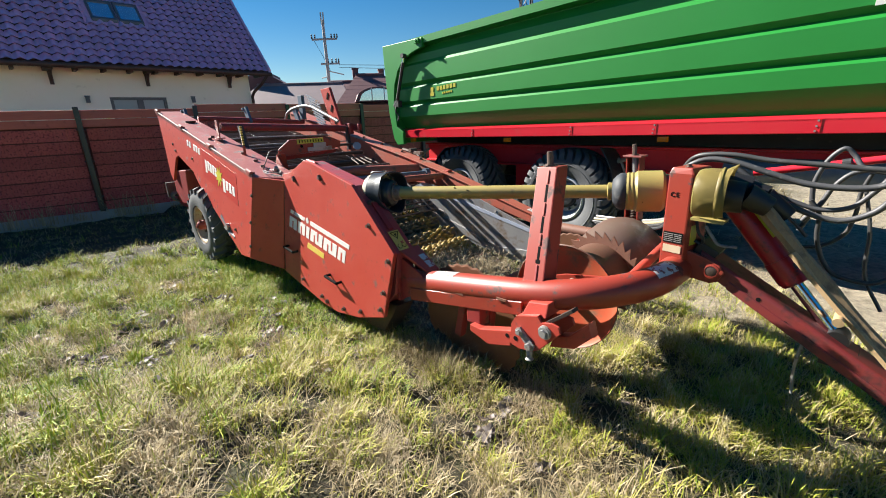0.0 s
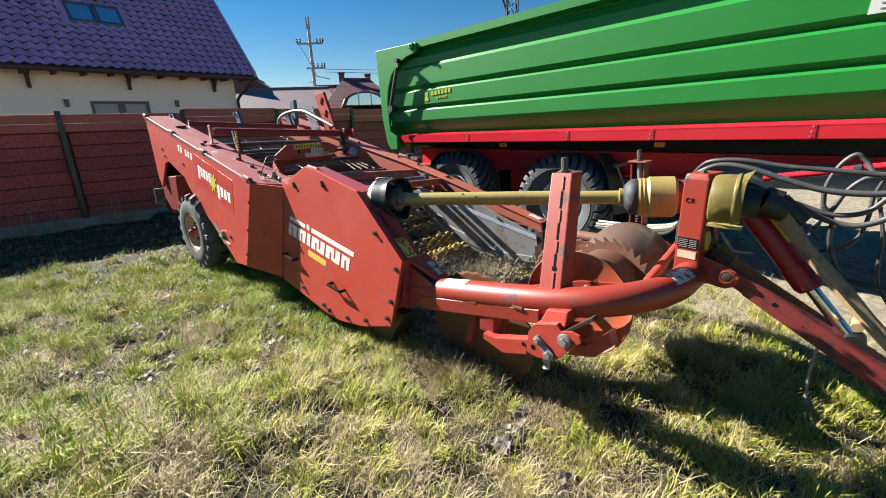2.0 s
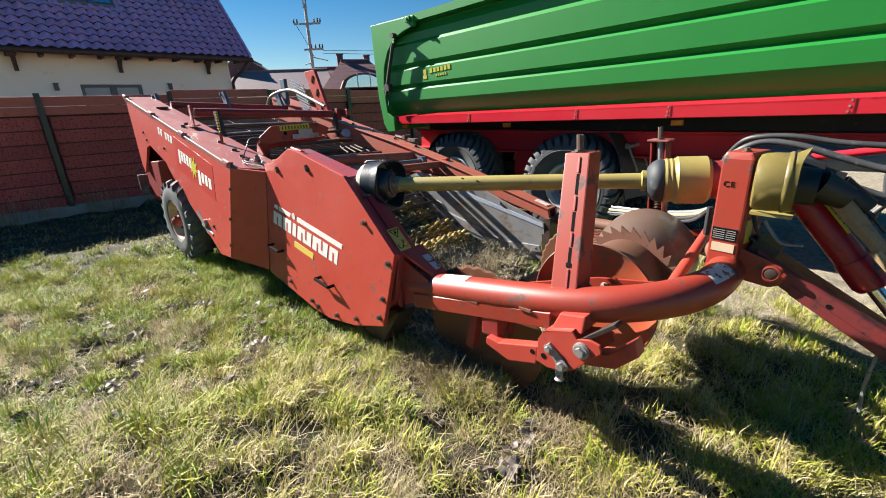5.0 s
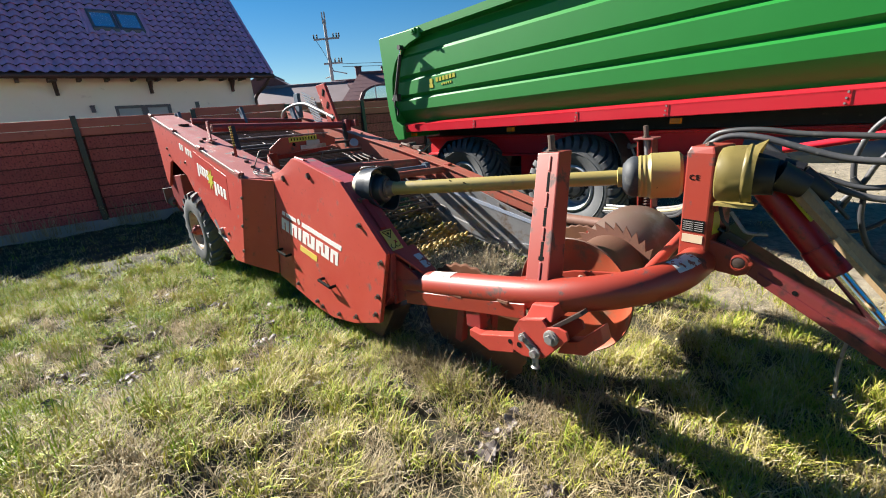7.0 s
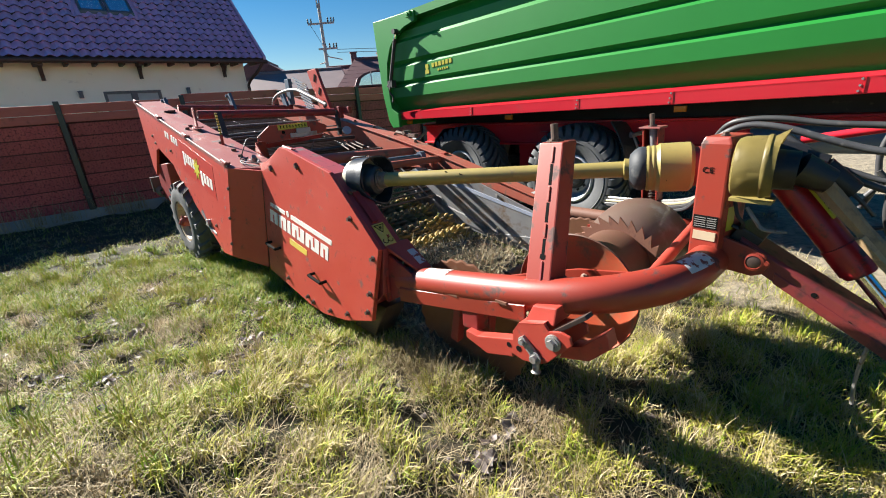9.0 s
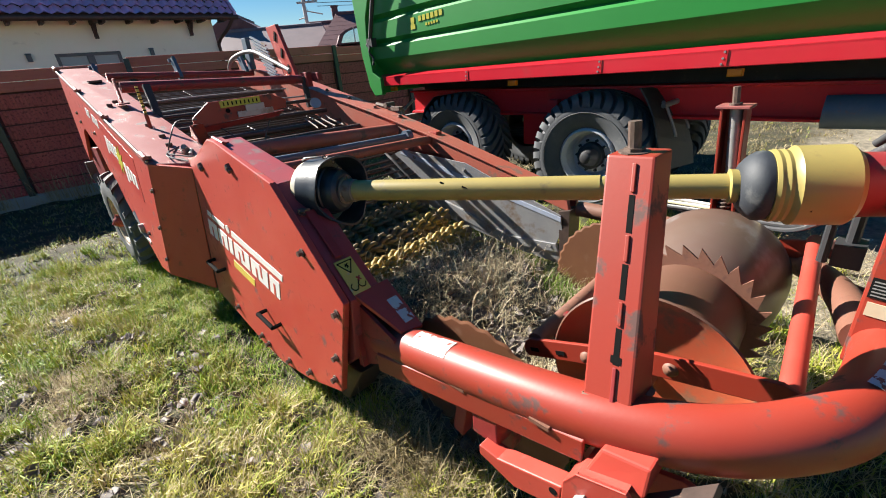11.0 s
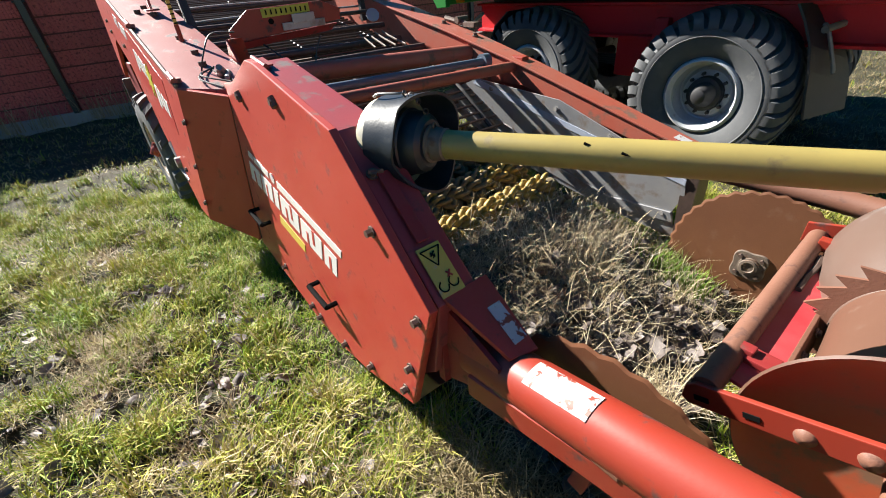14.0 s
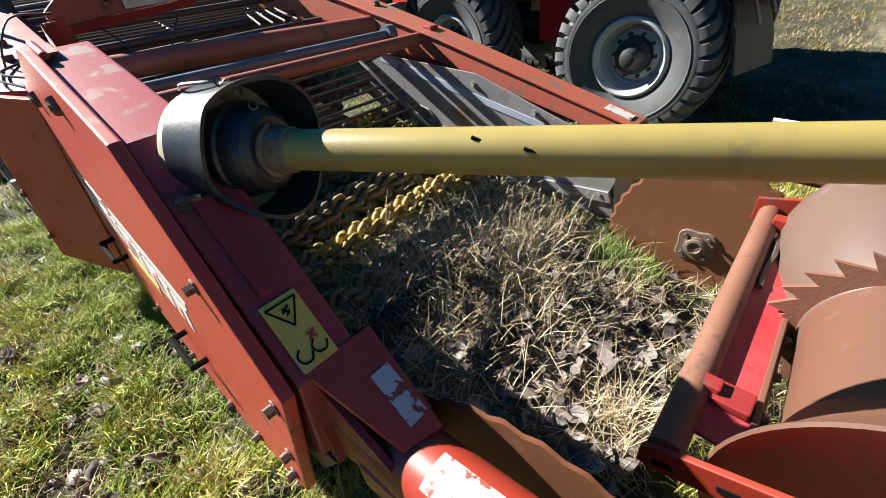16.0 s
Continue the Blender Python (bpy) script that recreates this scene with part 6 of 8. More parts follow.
def tower_plate(a0, a1, z0, z1, d0=-0.001, d1=0.003):
    P = [(a0, z0), (a1, z0), (a1, z1), (a0, z1)]
    return loft([on_tower(a, z, d0) for a, z in P], [on_tower(a, z, d1) for a, z in P])


plate = part("type_plate", tower_plate(0.08, 0.90, 1.062, 1.116), INK_HOLE_BLACK, tower, "black type plate with pale lines")
for k in range(5):
    part("plate_line", tower_plate(0.12, 0.5, 1.068 + 0.0092 * k, 1.071 + 0.0092 * k, 0.002, 0.004), ZINC, plate)
    part("plate_line", tower_plate(0.55, 0.86, 1.068 + 0.0092 * k, 1.071 + 0.0092 * k, 0.002, 0.004), ZINC, plate)
part("sticker", tower_plate(0.12, 0.88, 1.012, 1.049), STICKER_BEIGE, tower, "dirty beige sticker")
part("top_bolt", bolt((-0.66, 2.28, 1.432), (0, 0, 1), 0.012, 0.015), BOLT, tower)
part("yellow_sticker", loft([(-0.611, 2.27, 1.05), (-0.599, 2.32, 1.05), (-0.599, 2.32, 1.15), (-0.611, 2.27, 1.15)], [(-0.616, 2.271, 1.05), (-0.604, 2.321, 1.05), (-0.604, 2.321, 1.15), (-0.616, 2.271, 1.15)]), YELLOW_SIGN, tower)
ce = bpy.data.curves.new("conformity_mark", "FONT")
ce.body, ce.size, ce.extrude, ce.space_character = "CE", 0.032, 0.0008, 1.25
ce_ob = new("conformity_mark", ce)
xd = (on_tower(1, 1.28) - on_tower(0, 1.28)).normalized()
zd = (on_tower(0.5, 1.35) - on_tower(0.5, 1.25)).normalized()
nd = xd.cross(zd)
ce_m = Matrix((xd, zd, nd)).transposed().to_4x4()
ce_m.translation = on_tower(0.17, 1.292, 0.002) - HOME[mach]
me = bpy.data.meshes.new_from_object(ce_ob.evaluated_get(bpy.context.evaluated_depsgraph_get()))
bpy.data.objects.remove(ce_ob)
me.transform(ce_m)
me.materials.clear()
me.materials.append(INK_HOLE_BLACK)
ce_ob = new("conformity_mark", me)
ce_ob.parent = tower
# guard cap on the front of the tower: an open hood
CP = Vector((-0.66, 2.27, 1.31))
ca = Vector((1, 0.10, 0.03)).normalized()
hood = bmesh.new()
rows_c = []
up = Vector((0, 0, 1))
sd = ca.cross(up).normalized()
for h, r, droop in ((0.045, 0.098, 0.0), (0.052, 0.112, 0.0), (0.07, 0.119, 0.0), (0.10, 0.121, 0.0), (0.138, 0.120, 0.0), (0.144, 0.125, 0.0), (0.154, 0.125, 0.0), (0.160, 0.120, 0.0), (0.178, 0.119, 1.0)):
    row = []
    for k in range(33):
        a = -math.pi * 0.80 + 2 * math.pi * 0.80 * k / 32
        lip = 0.024 * max(0, math.cos(a)) ** 8 * droop
        rr = r + 0.022 * droop * max(0, math.cos(a)) ** 8 - 0.010 * max(0, math.cos(a + 0.55)) ** 14
        row.append(hood.verts.new(CP + ca * (h + lip) + up * rr * math.cos(a) + sd * rr * math.sin(a)))
    rows_c.append(row)
for a, b in zip(rows_c, rows_c[1:]):
    for i in range(32):
        hood.faces.new((a[i], a[i + 1], b[i + 1], b[i]))
bmesh.ops.solidify(hood, geom=hood.faces[:], thickness=0.005)
part("guard_cap", hood, YELLOW, mach, "dented yellow plastic guard cap", smooth=40)
part("cap_foot", box((-0.535, 2.245, 1.200), (0.135, 0.09, 0.012), Matrix.Rotation(0.03, 4, "Y")), YELLOW, mach)
part("stub_shaft", join(rod(CP + ca * 0.06, CP + ca * 0.20, 0.045, seg=16), rod(CP + ca * 0.10, CP + ca * 0.24 + Vector((0, 0, -0.01)), 0.08, 0.07, 20), rod(CP + ca * 0.24, CP + ca * 0.33 + Vector((0, 0.02, -0.05)), 0.06, 0.045, 16)), OILY_BLACK, mach, smooth=40)

# ---- bent main tube, brackets and the slotted post ----
TUBE = [(-2.02, 1.665, 0.685), (-1.7, 1.66, 0.745), (-1.35, 1.665, 0.805), (-1.08, 1.685, 0.850), (-0.88, 1.745, 0.885), (-0.735, 1.875, 0.910), (-0.665, 2.06, 0.918), (-0.655, 2.30, 0.918)]
mt = part("main_tube", sweep(TUBE, 0.074, 28, 10), RED_FRAME, mach, "bent orange-red main tube", smooth=50)


def on_tube(i0, i1, a0, a1):
    """A sticker wrapped over the tube between two places along it."""
    bm = bmesh.new()
    rows_t = []
    for k in range(7):
        p = Vector(i0).lerp(Vector(i1), k / 6)
        row = []
        for j in range(9):
            a = a0 + (a1 - a0) * j / 8
            row.append(bm.verts.new(p + 0.0765 * Vector((0, math.sin(a), math.cos(a)))))
        rows_t.append(row)
    for a, b in zip(rows_t, rows_t[1:]):
        for j in range(8):
            bm.faces.new((a[j], a[j + 1], b[j + 1], b[j]))
    bmesh.ops.recalc_face_normals(bm, faces=bm.faces)
    return bm


part("sticker", on_tube((-1.80, 1.662, 0.726), (-1.62, 1.661, 0.760), -0.75, 0.25), WHITE_STICKER, mt, "torn white sticker on the tube", smooth=60)
line = bend(TUBE, 10)
spot = [i for i, p in enumerate(line) if -0.74 < p.x < -0.63 and 1.97 < p.y < 2.13]
bm = bmesh.new()
rows_t = []
for i in spot:
    d = (line[i + 1] - line[i - 1]).normalized()
    out = d.cross(Vector((0, 0, 1))).normalized()
    rows_t.append([bm.verts.new(line[i] + 0.0765 * (out * math.sin(a) + out.cross(d) * math.cos(a))) for a in (-0.1, 0.15, 0.4, 0.65, 0.9)])
for a, b in zip(rows_t, rows_t[1:]):
    for j in range(4):
        bm.faces.new((a[j], a[j + 1], b[j + 1], b[j]))
bmesh.ops.recalc_face_normals(bm, faces=bm.faces)
part("sticker", bm, WHITE_STICKER, mt, smooth=60)
part("under_plate", loft([(-1.98, 1.585, 0.665), (-1.98, 1.60, 0.675), (-1.98, 1.60, 0.585), (-1.98, 1.585, 0.585)], [(-1.13, 1.60, 0.815), (-1.13, 1.615, 0.825), (-1.13, 1.615, 0.745), (-1.13, 1.60, 0.745)]), RED_FRAME, mach, "rusty red angle bar welded under the tube", bevel=0.003)
for u in (-1.85, -1.55, -1.25):
    part("weld", box((u, 1.60, 0.672 + 0.175 * (u + 1.98)), (0.06, 0.02, 0.012)), RUST, mach)
# socket where the tube leaves the casing
part("socket_plate", loft([(-2.07, 1.59, 0.90), (-2.07, 1.75, 0.90), (-2.075, 1.75, 0.882), (-2.075, 1.59, 0.882)], [(-1.86, 1.635, 0.795), (-1.84, 1.72, 0.79), (-1.845, 1.72, 0.775), (-1.865, 1.635, 0.78)]), RED_OLD, mach, "red bracket plate with a white sticker", bevel=0.003)
part("sticker", loft([(-1.990, 1.678, 0.861), (-1.990, 1.722, 0.861), (-1.880, 1.718, 0.806), (-1.880, 1.672, 0.806)], [(-1.988, 1.678, 0.865), (-1.988, 1.722, 0.865), (-1.878, 1.718, 0.810), (-1.878, 1.672, 0.810)]), WHITE_STICKER, mach, "peeling white sticker")
part("socket_side", slab([(-2.10, 0.86), (-1.87, 0.77), (-1.87, 0.66), (-2.10, 0.55)], 1.60, 1.615), RED_DARK, mach)
part("socket_inner", slab([(-2.10, 0.86), (-1.90, 0.77), (-1.90, 0.60), (-2.10, 0.50)], 1.73, 1.745), RED_DARK, mach)
part("socket_post", box((-2.10, 1.60, 0.71), (0.03, 0.04, 0.32)), RED_DARK, mach)
POST = [[(-1.168, 1.660, 0.90), (-1.050, 1.660, 0.905), (-1.046, 1.775, 0.905), (-1.164, 1.775, 0.90)], [(-1.266, 1.910, 1.438), (-1.150, 1.910, 1.443), (-1.146, 2.010, 1.443), (-1.262, 2.010, 1.438)]]
post_ = part("slotted_post", loft(*POST), RED_FRAME, mach, "orange-red slotted square post", bevel=0.006)


def on_post(t, a, d=0.0):
    p = Vector(POST[0][0]).lerp(Vector(POST[1][0]), t)
    q = Vector(POST[0][1]).lerp(Vector(POST[1][1]), t)
    return p.lerp(q, a) + Vector((0, -0.91, 0.41)) * d


def post_strip(t0, t1, a, w, d0, d1):
    return loft([on_post(t0, a - w, d0), on_post(t0, a + w, d0), on_post(t1, a + w, d0), on_post(t1, a - w, d0)], [on_post(t0, a - w, d1), on_post(t0, a + w, d1), on_post(t1, a + w, d1), on_post(t1, a - w, d1)])


# slots are flat black strips, the dark of the hollow post in their colour
for t0, t1, w in ((0.17, 0.315, 0.058), (0.43, 0.57, 0.058), (0.695, 0.845, 0.058)):
    part("slot", join(post_strip(t0, t1, 0.62, w, -0.03, 0.001), *([post_strip(0.175, 0.205, 0.62, 0.11, -0.03, 0.0012)] if t0 < 0.2 else [])), INK_HOLE_BLACK, post_)
for t0, t1 in ((0.02, 0.16), (0.325, 0.42), (0.58, 0.685), (0.855, 0.97)):
    part("seam", post_strip(t0, t1, 0.62, 0.04, -0.001, 0.005), RED_DARK if t0 < 0.1 else RED_FRAME, post_, bevel=0.002)
part("post_weld", join(*[rod(a, b, 0.010, seg=6) for a, b in zip([Vector(p) for p in POST[0]], [Vector(p) for p in POST[0][1:] + POST[0][:1]])]), RUST, post_)
part("post_bolt", join(rod((-1.215, 1.95, 1.44), (-1.22, 1.95, 1.515), 0.016, seg=10), bolt((-1.215, 1.95, 1.44), (0, 0, 1), 0.025, 0.012)), BOLT, post_, "rusty threaded bolt")
part("adjuster_spring", sweep([(-1.165 - 0.0004 * k + 0.011 * math.cos(k * 0.9), 1.895 + 0.0004 * k + 0.011 * math.sin(k * 0.9), 0.845 + 0.0024 * k) for k in range(66)], 0.0045, 5, 1), ZINC, mach, "pale coil spring", smooth=60)
# hitch bracket below the tube
part("bracket_stem", loft([(-1.11, 1.57, 0.76), (-0.97, 1.57, 0.79), (-0.97, 1.70, 0.79), (-1.11, 1.70, 0.76)], [(-1.08, 1.59, 0.84), (-0.97, 1.59, 0.86), (-0.97, 1.70, 0.86), (-1.08, 1.70, 0.84)]), RED_OLD, mach, bevel=0.006)
BR = [(-1.150, 0.715), (-1.118, 0.768), (-1.0, 0.805), (-0.978, 0.778), (-0.925, 0.792), (-0.888, 0.785), (-0.878, 0.752), (-0.985, 0.632), (-1.03, 0.606), (-1.10, 0.596), (-1.155, 0.607)]
br = part("bracket_plate", slab(BR, 1.545, 1.558), RED_OLD, mach, "red pivot bracket plate", bevel=0.003)
part("bracket_plate", slab(BR, 1.665, 1.68), RED_OLD, mach, bevel=0.003)
part("bracket_rim", slab([(-1.150, 0.715), (-1.118, 0.768), (-1.0, 0.805), (-1.002, 0.797), (-1.113, 0.760), (-1.143, 0.712)], 1.545, 1.665), RED_OLD, br, bevel=0.002)
part("pivot_bolt", join(lathe([(0, 0.034), (0.008, 0.034), (0.010, 0.030), (0.010, 0.0)], (-0.955, 1.545, 0.738), (0, -1, 0), 24), bolt((-0.955, 1.535, 0.738), ROWY, 0.019, 0.018)), ZINC, br, "dull zinc hexagon bolt on a round washer", smooth=30)
part("stop_bar", join(loft([(-1.115, 1.545, 0.70), (-1.09, 1.545, 0.722), (-1.005, 1.545, 0.645), (-1.03, 1.545, 0.622)], [(-1.115, 1.531, 0.70), (-1.09, 1.531, 0.722), (-1.005, 1.531, 0.645), (-1.03, 1.531, 0.622)]),
                      bolt((-1.09, 1.531, 0.698), ROWY, 0.014, 0.016), bolt((-1.028, 1.531, 0.645), ROWY, 0.018, 0.022)), ZINC, br, "zinc stop bar held by two bolts", bevel=0.002)
part("bracket_hole", join(*[rod((u, 1.5435, z), (u, 1.55, z), 0.013, seg=14) for u, z in ((-1.12, 0.645),)]), INK_HOLE_BLACK, br)
part("pin_handle", join(rod((-1.075, 1.60, 0.605), (-1.06, 1.58, 0.535), 0.018, 0.014, 10), rod((-1.11, 1.60, 0.585), (-1.06, 1.59, 0.60), 0.012, seg=8), lathe([(0, 0.014), (0.008, 0.022), (0.016, 0.014)], (-1.062, 1.583, 0.545), (0.1, -0.1, -1), 12)), ZINC, br, "zinc pin with a folded handle", smooth=40)
part("swing_arm", slab([(-1.442, 0.605), (-1.372, 0.600), (-1.16, 0.665), (-1.165, 0.575), (-1.312, 0.530), (-1.443, 0.568)], 1.562, 1.618), RED_OLD, mach, "scratched red swing arm", bevel=0.005)
part("arm_hole", rod((-1.185, 1.5605, 0.63), (-1.185, 1.57, 0.63), 0.012, seg=12), INK_HOLE_BLACK, mach)
part("swing_arm", slab([(-0.96, 0.675), (-0.886, 0.705), (-0.793, 0.800), (-0.774, 0.735), (-0.853, 0.650), (-0.985, 0.612)], 1.635, 1.70), RED_OLD, mach, bevel=0.005)
part("lever_bar", loft([(-0.985, 1.55, 0.765), (-0.985, 1.60, 0.765), (-0.975, 1.60, 0.752), (-0.975, 1.55, 0.752)], [(-0.86, 1.60, 0.862), (-0.86, 1.65, 0.862), (-0.85, 1.65, 0.848), (-0.85, 1.60, 0.848)]), ROD_DARK, mach, "oily dark flat bar across the bracket", bevel=0.002)
part("arm_tube", rod((-1.065, 1.615, 0.766), (-1.03, 1.74, 0.78), 0.03, seg=12), RED_DARK, mach, smooth=40)
part("frame_leg", box((-1.44, 1.70, 0.62), (0.10, 0.05, 0.22), Matrix.Rotation(0.12, 4, "Y")), RED_DARK, mach, "dark red leg under the tube", bevel=0.006)
part("coulter_stalk", join(box((-1.62, 1.70, 0.58), (0.05, 0.05, 0.34), Matrix.Rotation(0.2, 4, "Y")), box((-1.45, 1.66, 0.66), (0.10, 0.12, 0.14))), RED_DARK, mach, bevel=0.006)

# ---- cutting discs ----


def wavy_disc(c, r, normal, name, label, teeth=36, cut=0.012):
    nrm = Vector(normal).normalized()
    x = Vector((1, 0, 0)) - nrm * nrm.x
    x.normalize()
    y = nrm.cross(x)
    c = Vector(c)
    seg = teeth * 4
    rings = []
    for h, q in ((-0.004, 0.0), (-0.004, 0.5), (-0.004, 0.89), (-0.004, 0.97), (0.0, 1.0), (0.004, 0.97), (0.004, 0.89), (0.004, 0.5), (0.004, 0.0)):
        ring = []
        for k in range(seg):
            a = 2 * math.pi * k / seg
            rr = r * max(q, 0.02) - (cut * (0.5 + 0.5 * math.cos(teeth * a)) if q > 0.95 else 0)
            ring.append(c + nrm * h + rr * (math.cos(a) * x + math.sin(a) * y))
        rings.append(ring)
    d = part(name, loft(*rings), RUST_PLATE, mach, label, smooth=15)
    hub = part("disc_hub", join(loft(*[[c + nrm * h + 0.080 * (1 + 0.13 * math.cos(4 * a + math.pi)) * g * (math.cos(a) * x + math.sin(a) * y) for a in (math.pi * k / 16 for k in range(32))] for h, g in ((0.0, 1.0), (0.010, 1.0), (0.013, 0.95))]), lathe([(0.012, 0.046), (0.022, 0.046), (0.024, 0.040), (0.030, 0.038), (0.032, 0.027), (0.026, 0.024), (0.026, 0.0)], c, nrm, 24)), STEEL_OLD, d, "grey-brown hub plate", smooth=30)
    for k in range(4):
        a = math.pi / 4 + k * math.pi / 2
        p = c + 0.064 * (math.cos(a) * x + math.sin(a) * y) + nrm * 0.012
        part("hub_bolt", rod(p, p + nrm * 0.014, 0.010, seg=6), BOLT, hub)
    return d


wavy_disc((-1.777, 3.245, 0.322), 0.385, (0.10, -1, 0.06), "cutting_disc", "rust-brown cutting disc with a wavy edge")
wavy_disc((-1.665, 1.805, 0.455), 0.39, (-0.05, 1, 0.05), "cutting_disc", "rust-brown cutting disc with a wavy edge", 30, 0.014)

# ---- ridge roller: flared dishes on a drum, with a toothed ring ----
RV = Vector((-0.072, 1, -0.0172))
RC = Vector((-1.147, 2.03, 0.70)) - RV * 2.03
part("roller_dish", lathe([(2.03, 0.304), (2.035, 0.309), (2.043, 0.304), (2.08, 0.268), (2.14, 0.228), (2.20, 0.206)], RC, RV, 64), RUST_DISC, mach, "rusted flared roller dish", smooth=50)
part("dish_inside", lathe([(2.03, 0.304), (2.036, 0.298), (2.050, 0.272), (2.060, 0.24), (2.070, 0.19), (2.076, 0.12), (2.078, 0.05), (2.078, 0.0)], RC, RV, 64), DISH_RED, mach, "worn red and rust inside of the dish", smooth=50)
part("roller_shaft", rod(RC + RV * 1.96, RC + RV * 2.2, 0.03, seg=14), RUST, mach, smooth=40)
part("roller_drum", lathe([(2.20, 0.206), (2.30, 0.204), (2.45, 0.204), (2.53, 0.206)], RC, RV, 64), RUST_DISC, mach, "rust-brown roller drum", smooth=50)
part("roller_dome", lathe([(2.525, 0.206), (2.56, 0.222), (2.63, 0.248), (2.72, 0.274), (2.82, 0.290), (2.92, 0.299), (2.955, 0.300), (2.965, 0.295), (2.96, 0.25), (2.93, 0.0)], RC, RV, 64), RUST_PALE, mach, "pale rusted flared roller end", smooth=50)
ring_bm = bmesh.new()
T = 28
inner, outer = [], []
for h in (2.512, 2.522):
    a_row, b_row = [], []
    for k in range(T * 2):
        a = math.pi * k / T + 0.05
        r = 0.284 if k % 2 == 0 else 0.240
        sk = -0.10 if k % 2 == 0 else 0
        a_row.append(ring_bm.verts.new(RC + RV * h + 0.20 * Vector((math.cos(a), 0, math.sin(a)))))
        b_row.append(ring_bm.verts.new(RC + RV * h + r * Vector((math.cos(a - sk), 0, math.sin(a - sk)))))
    inner.append(a_row)
    outer.append(b_row)
for k in range(T * 2):
    j = (k + 1) % (T * 2)
    ring_bm.faces.new((inner[0][k], outer[0][k], outer[0][j], inner[0][j]))
    ring_bm.faces.new((inner[1][k], inner[1][j], outer[1][j], outer[1][k]))
    ring_bm.faces.new((outer[0][k], outer[1][k], outer[1][j], outer[0][j]))
bmesh.ops.recalc_face_normals(ring_bm, faces=ring_bm.faces)
part("toothed_ring", ring_bm, RUST, mach, "rusty toothed ring")
# roller frame
strap_z = lambda u: 0.693 + 0.335 * (u + 1.51)
strap = part("frame_strap", loft([(-1.555, 1.965, 0.70), (-1.555, 1.980, 0.70), (-1.555, 1.980, 0.66), (-1.555, 1.965, 0.66)], [(-1.535, 1.965, 0.722), (-1.535, 1.980, 0.722), (-1.535, 1.980, 0.648), (-1.535, 1.965, 0.648)],
                                 [(-1.10, 1.965, 0.868), (-1.10, 1.980, 0.868), (-1.10, 1.980, 0.79), (-1.10, 1.965, 0.79)], [(-0.82, 1.97, 0.915), (-0.82, 1.985, 0.915), (-0.82, 1.985, 0.845), (-0.82, 1.97, 0.845)], [(-0.775, 1.97, 0.90), (-0.775, 1.985, 0.90), (-0.775, 1.985, 0.86), (-0.775, 1.97, 0.86)]), RED_FRAME, mach, "flat red steel strap with slotted holes", bevel=0.003)
for u in (-1.51, -1.406):
    part("strap_slot", box((u, 1.9645, strap_z(u) - 0.006), (0.035, 0.004, 0.015), Matrix.Rotation(-0.32, 4, "Y")), INK_HOLE_BLACK, strap)
for u in (-1.311, -1.213, -1.06):
    part("strap_bolt", lathe([(0, 0.022), (0.008, 0.018), (0.012, 0.0)], (u, 1.965, strap_z(u) - 0.01), (0, -1, 0), 16), RUST, strap, smooth=60)
part("cross_tube", rod((-0.80, 1.975, 0.872), (-0.88, 2.95, 0.915), 0.027, seg=18), RED_OLD, mach, "scuffed red cross tube", smooth=40)
part("frame_tube", rod((-1.515, 1.98, 0.712), (-1.553, 2.985, 0.698), 0.033, seg=18), RUST, mach, "rust-brown frame tube", smooth=40)
part("frame_strap", loft([(-1.60, 2.985, 0.745), (-1.60, 3.0, 0.745), (-1.60, 3.0, 0.665), (-1.60, 2.985, 0.665)], [(-0.82, 3.03, 0.90), (-0.82, 3.045, 0.90), (-0.82, 3.045, 0.82), (-0.82, 3.03, 0.82)]), RED_FRAME, mach, bevel=0.003)
part("scraper_bed", loft([(-1.515, 2.06, 0.712), (-1.405, 2.06, 0.70), (-1.405, 2.06, 0.688), (-1.515, 2.06, 0.70)], [(-1.545, 2.86, 0.698), (-1.435, 2.86, 0.686), (-1.435, 2.86, 0.674), (-1.545, 2.86, 0.686)]), SCRAPER_RED, mach, "bright red scraper plate", bevel=0.003)
part("scraper_edge", loft([(-1.408, 2.08, 0.71), (-1.396, 2.08, 0.71), (-1.375, 2.08, 0.60), (-1.387, 2.08, 0.60)], [(-1.425, 2.50, 0.70), (-1.413, 2.50, 0.70), (-1.392, 2.50, 0.59), (-1.404, 2.50, 0.59)]), RUST, mach, bevel=0.002)
part("scraper_edge", loft([(-1.428, 2.54, 0.70), (-1.416, 2.54, 0.70), (-1.395, 2.54, 0.59), (-1.407, 2.54, 0.59)], [(-1.44, 2.86, 0.695), (-1.428, 2.86, 0.695), (-1.407, 2.86, 0.585), (-1.419, 2.86, 0.585)]), RUST, mach, bevel=0.002)
for k in range(3):
    part("scraper_bolt", bolt((-1.392 - 0.004 * k, 2.2 + 0.13 * k, 0.665), (0.95, 0, 0.25), 0.010, 0.012), BOLT, mach)
part("frame_chain", sweep([(-1.495, 2.58, 0.705), (-1.50, 2.68, 0.70), (-1.495, 2.76, 0.705), (-1.505, 2.84, 0.70)], 0.010, 6, 5), BOLT, mach)
part("frame_lug", join(box((-1.49, 2.90, 0.72), (0.09, 0.04, 0.045)), rod((-1.46, 2.80, 0.715), (-1.40, 2.90, 0.72), 0.011, seg=8)), RED_FRAME, mach, bevel=0.004)
part("cross_lug", join(box((-1.46, 2.17, 0.715), (0.09, 0.06, 0.02)), box((-1.50, 2.17, 0.725), (0.05, 0.035, 0.03))), RED_DARK, mach, bevel=0.004)

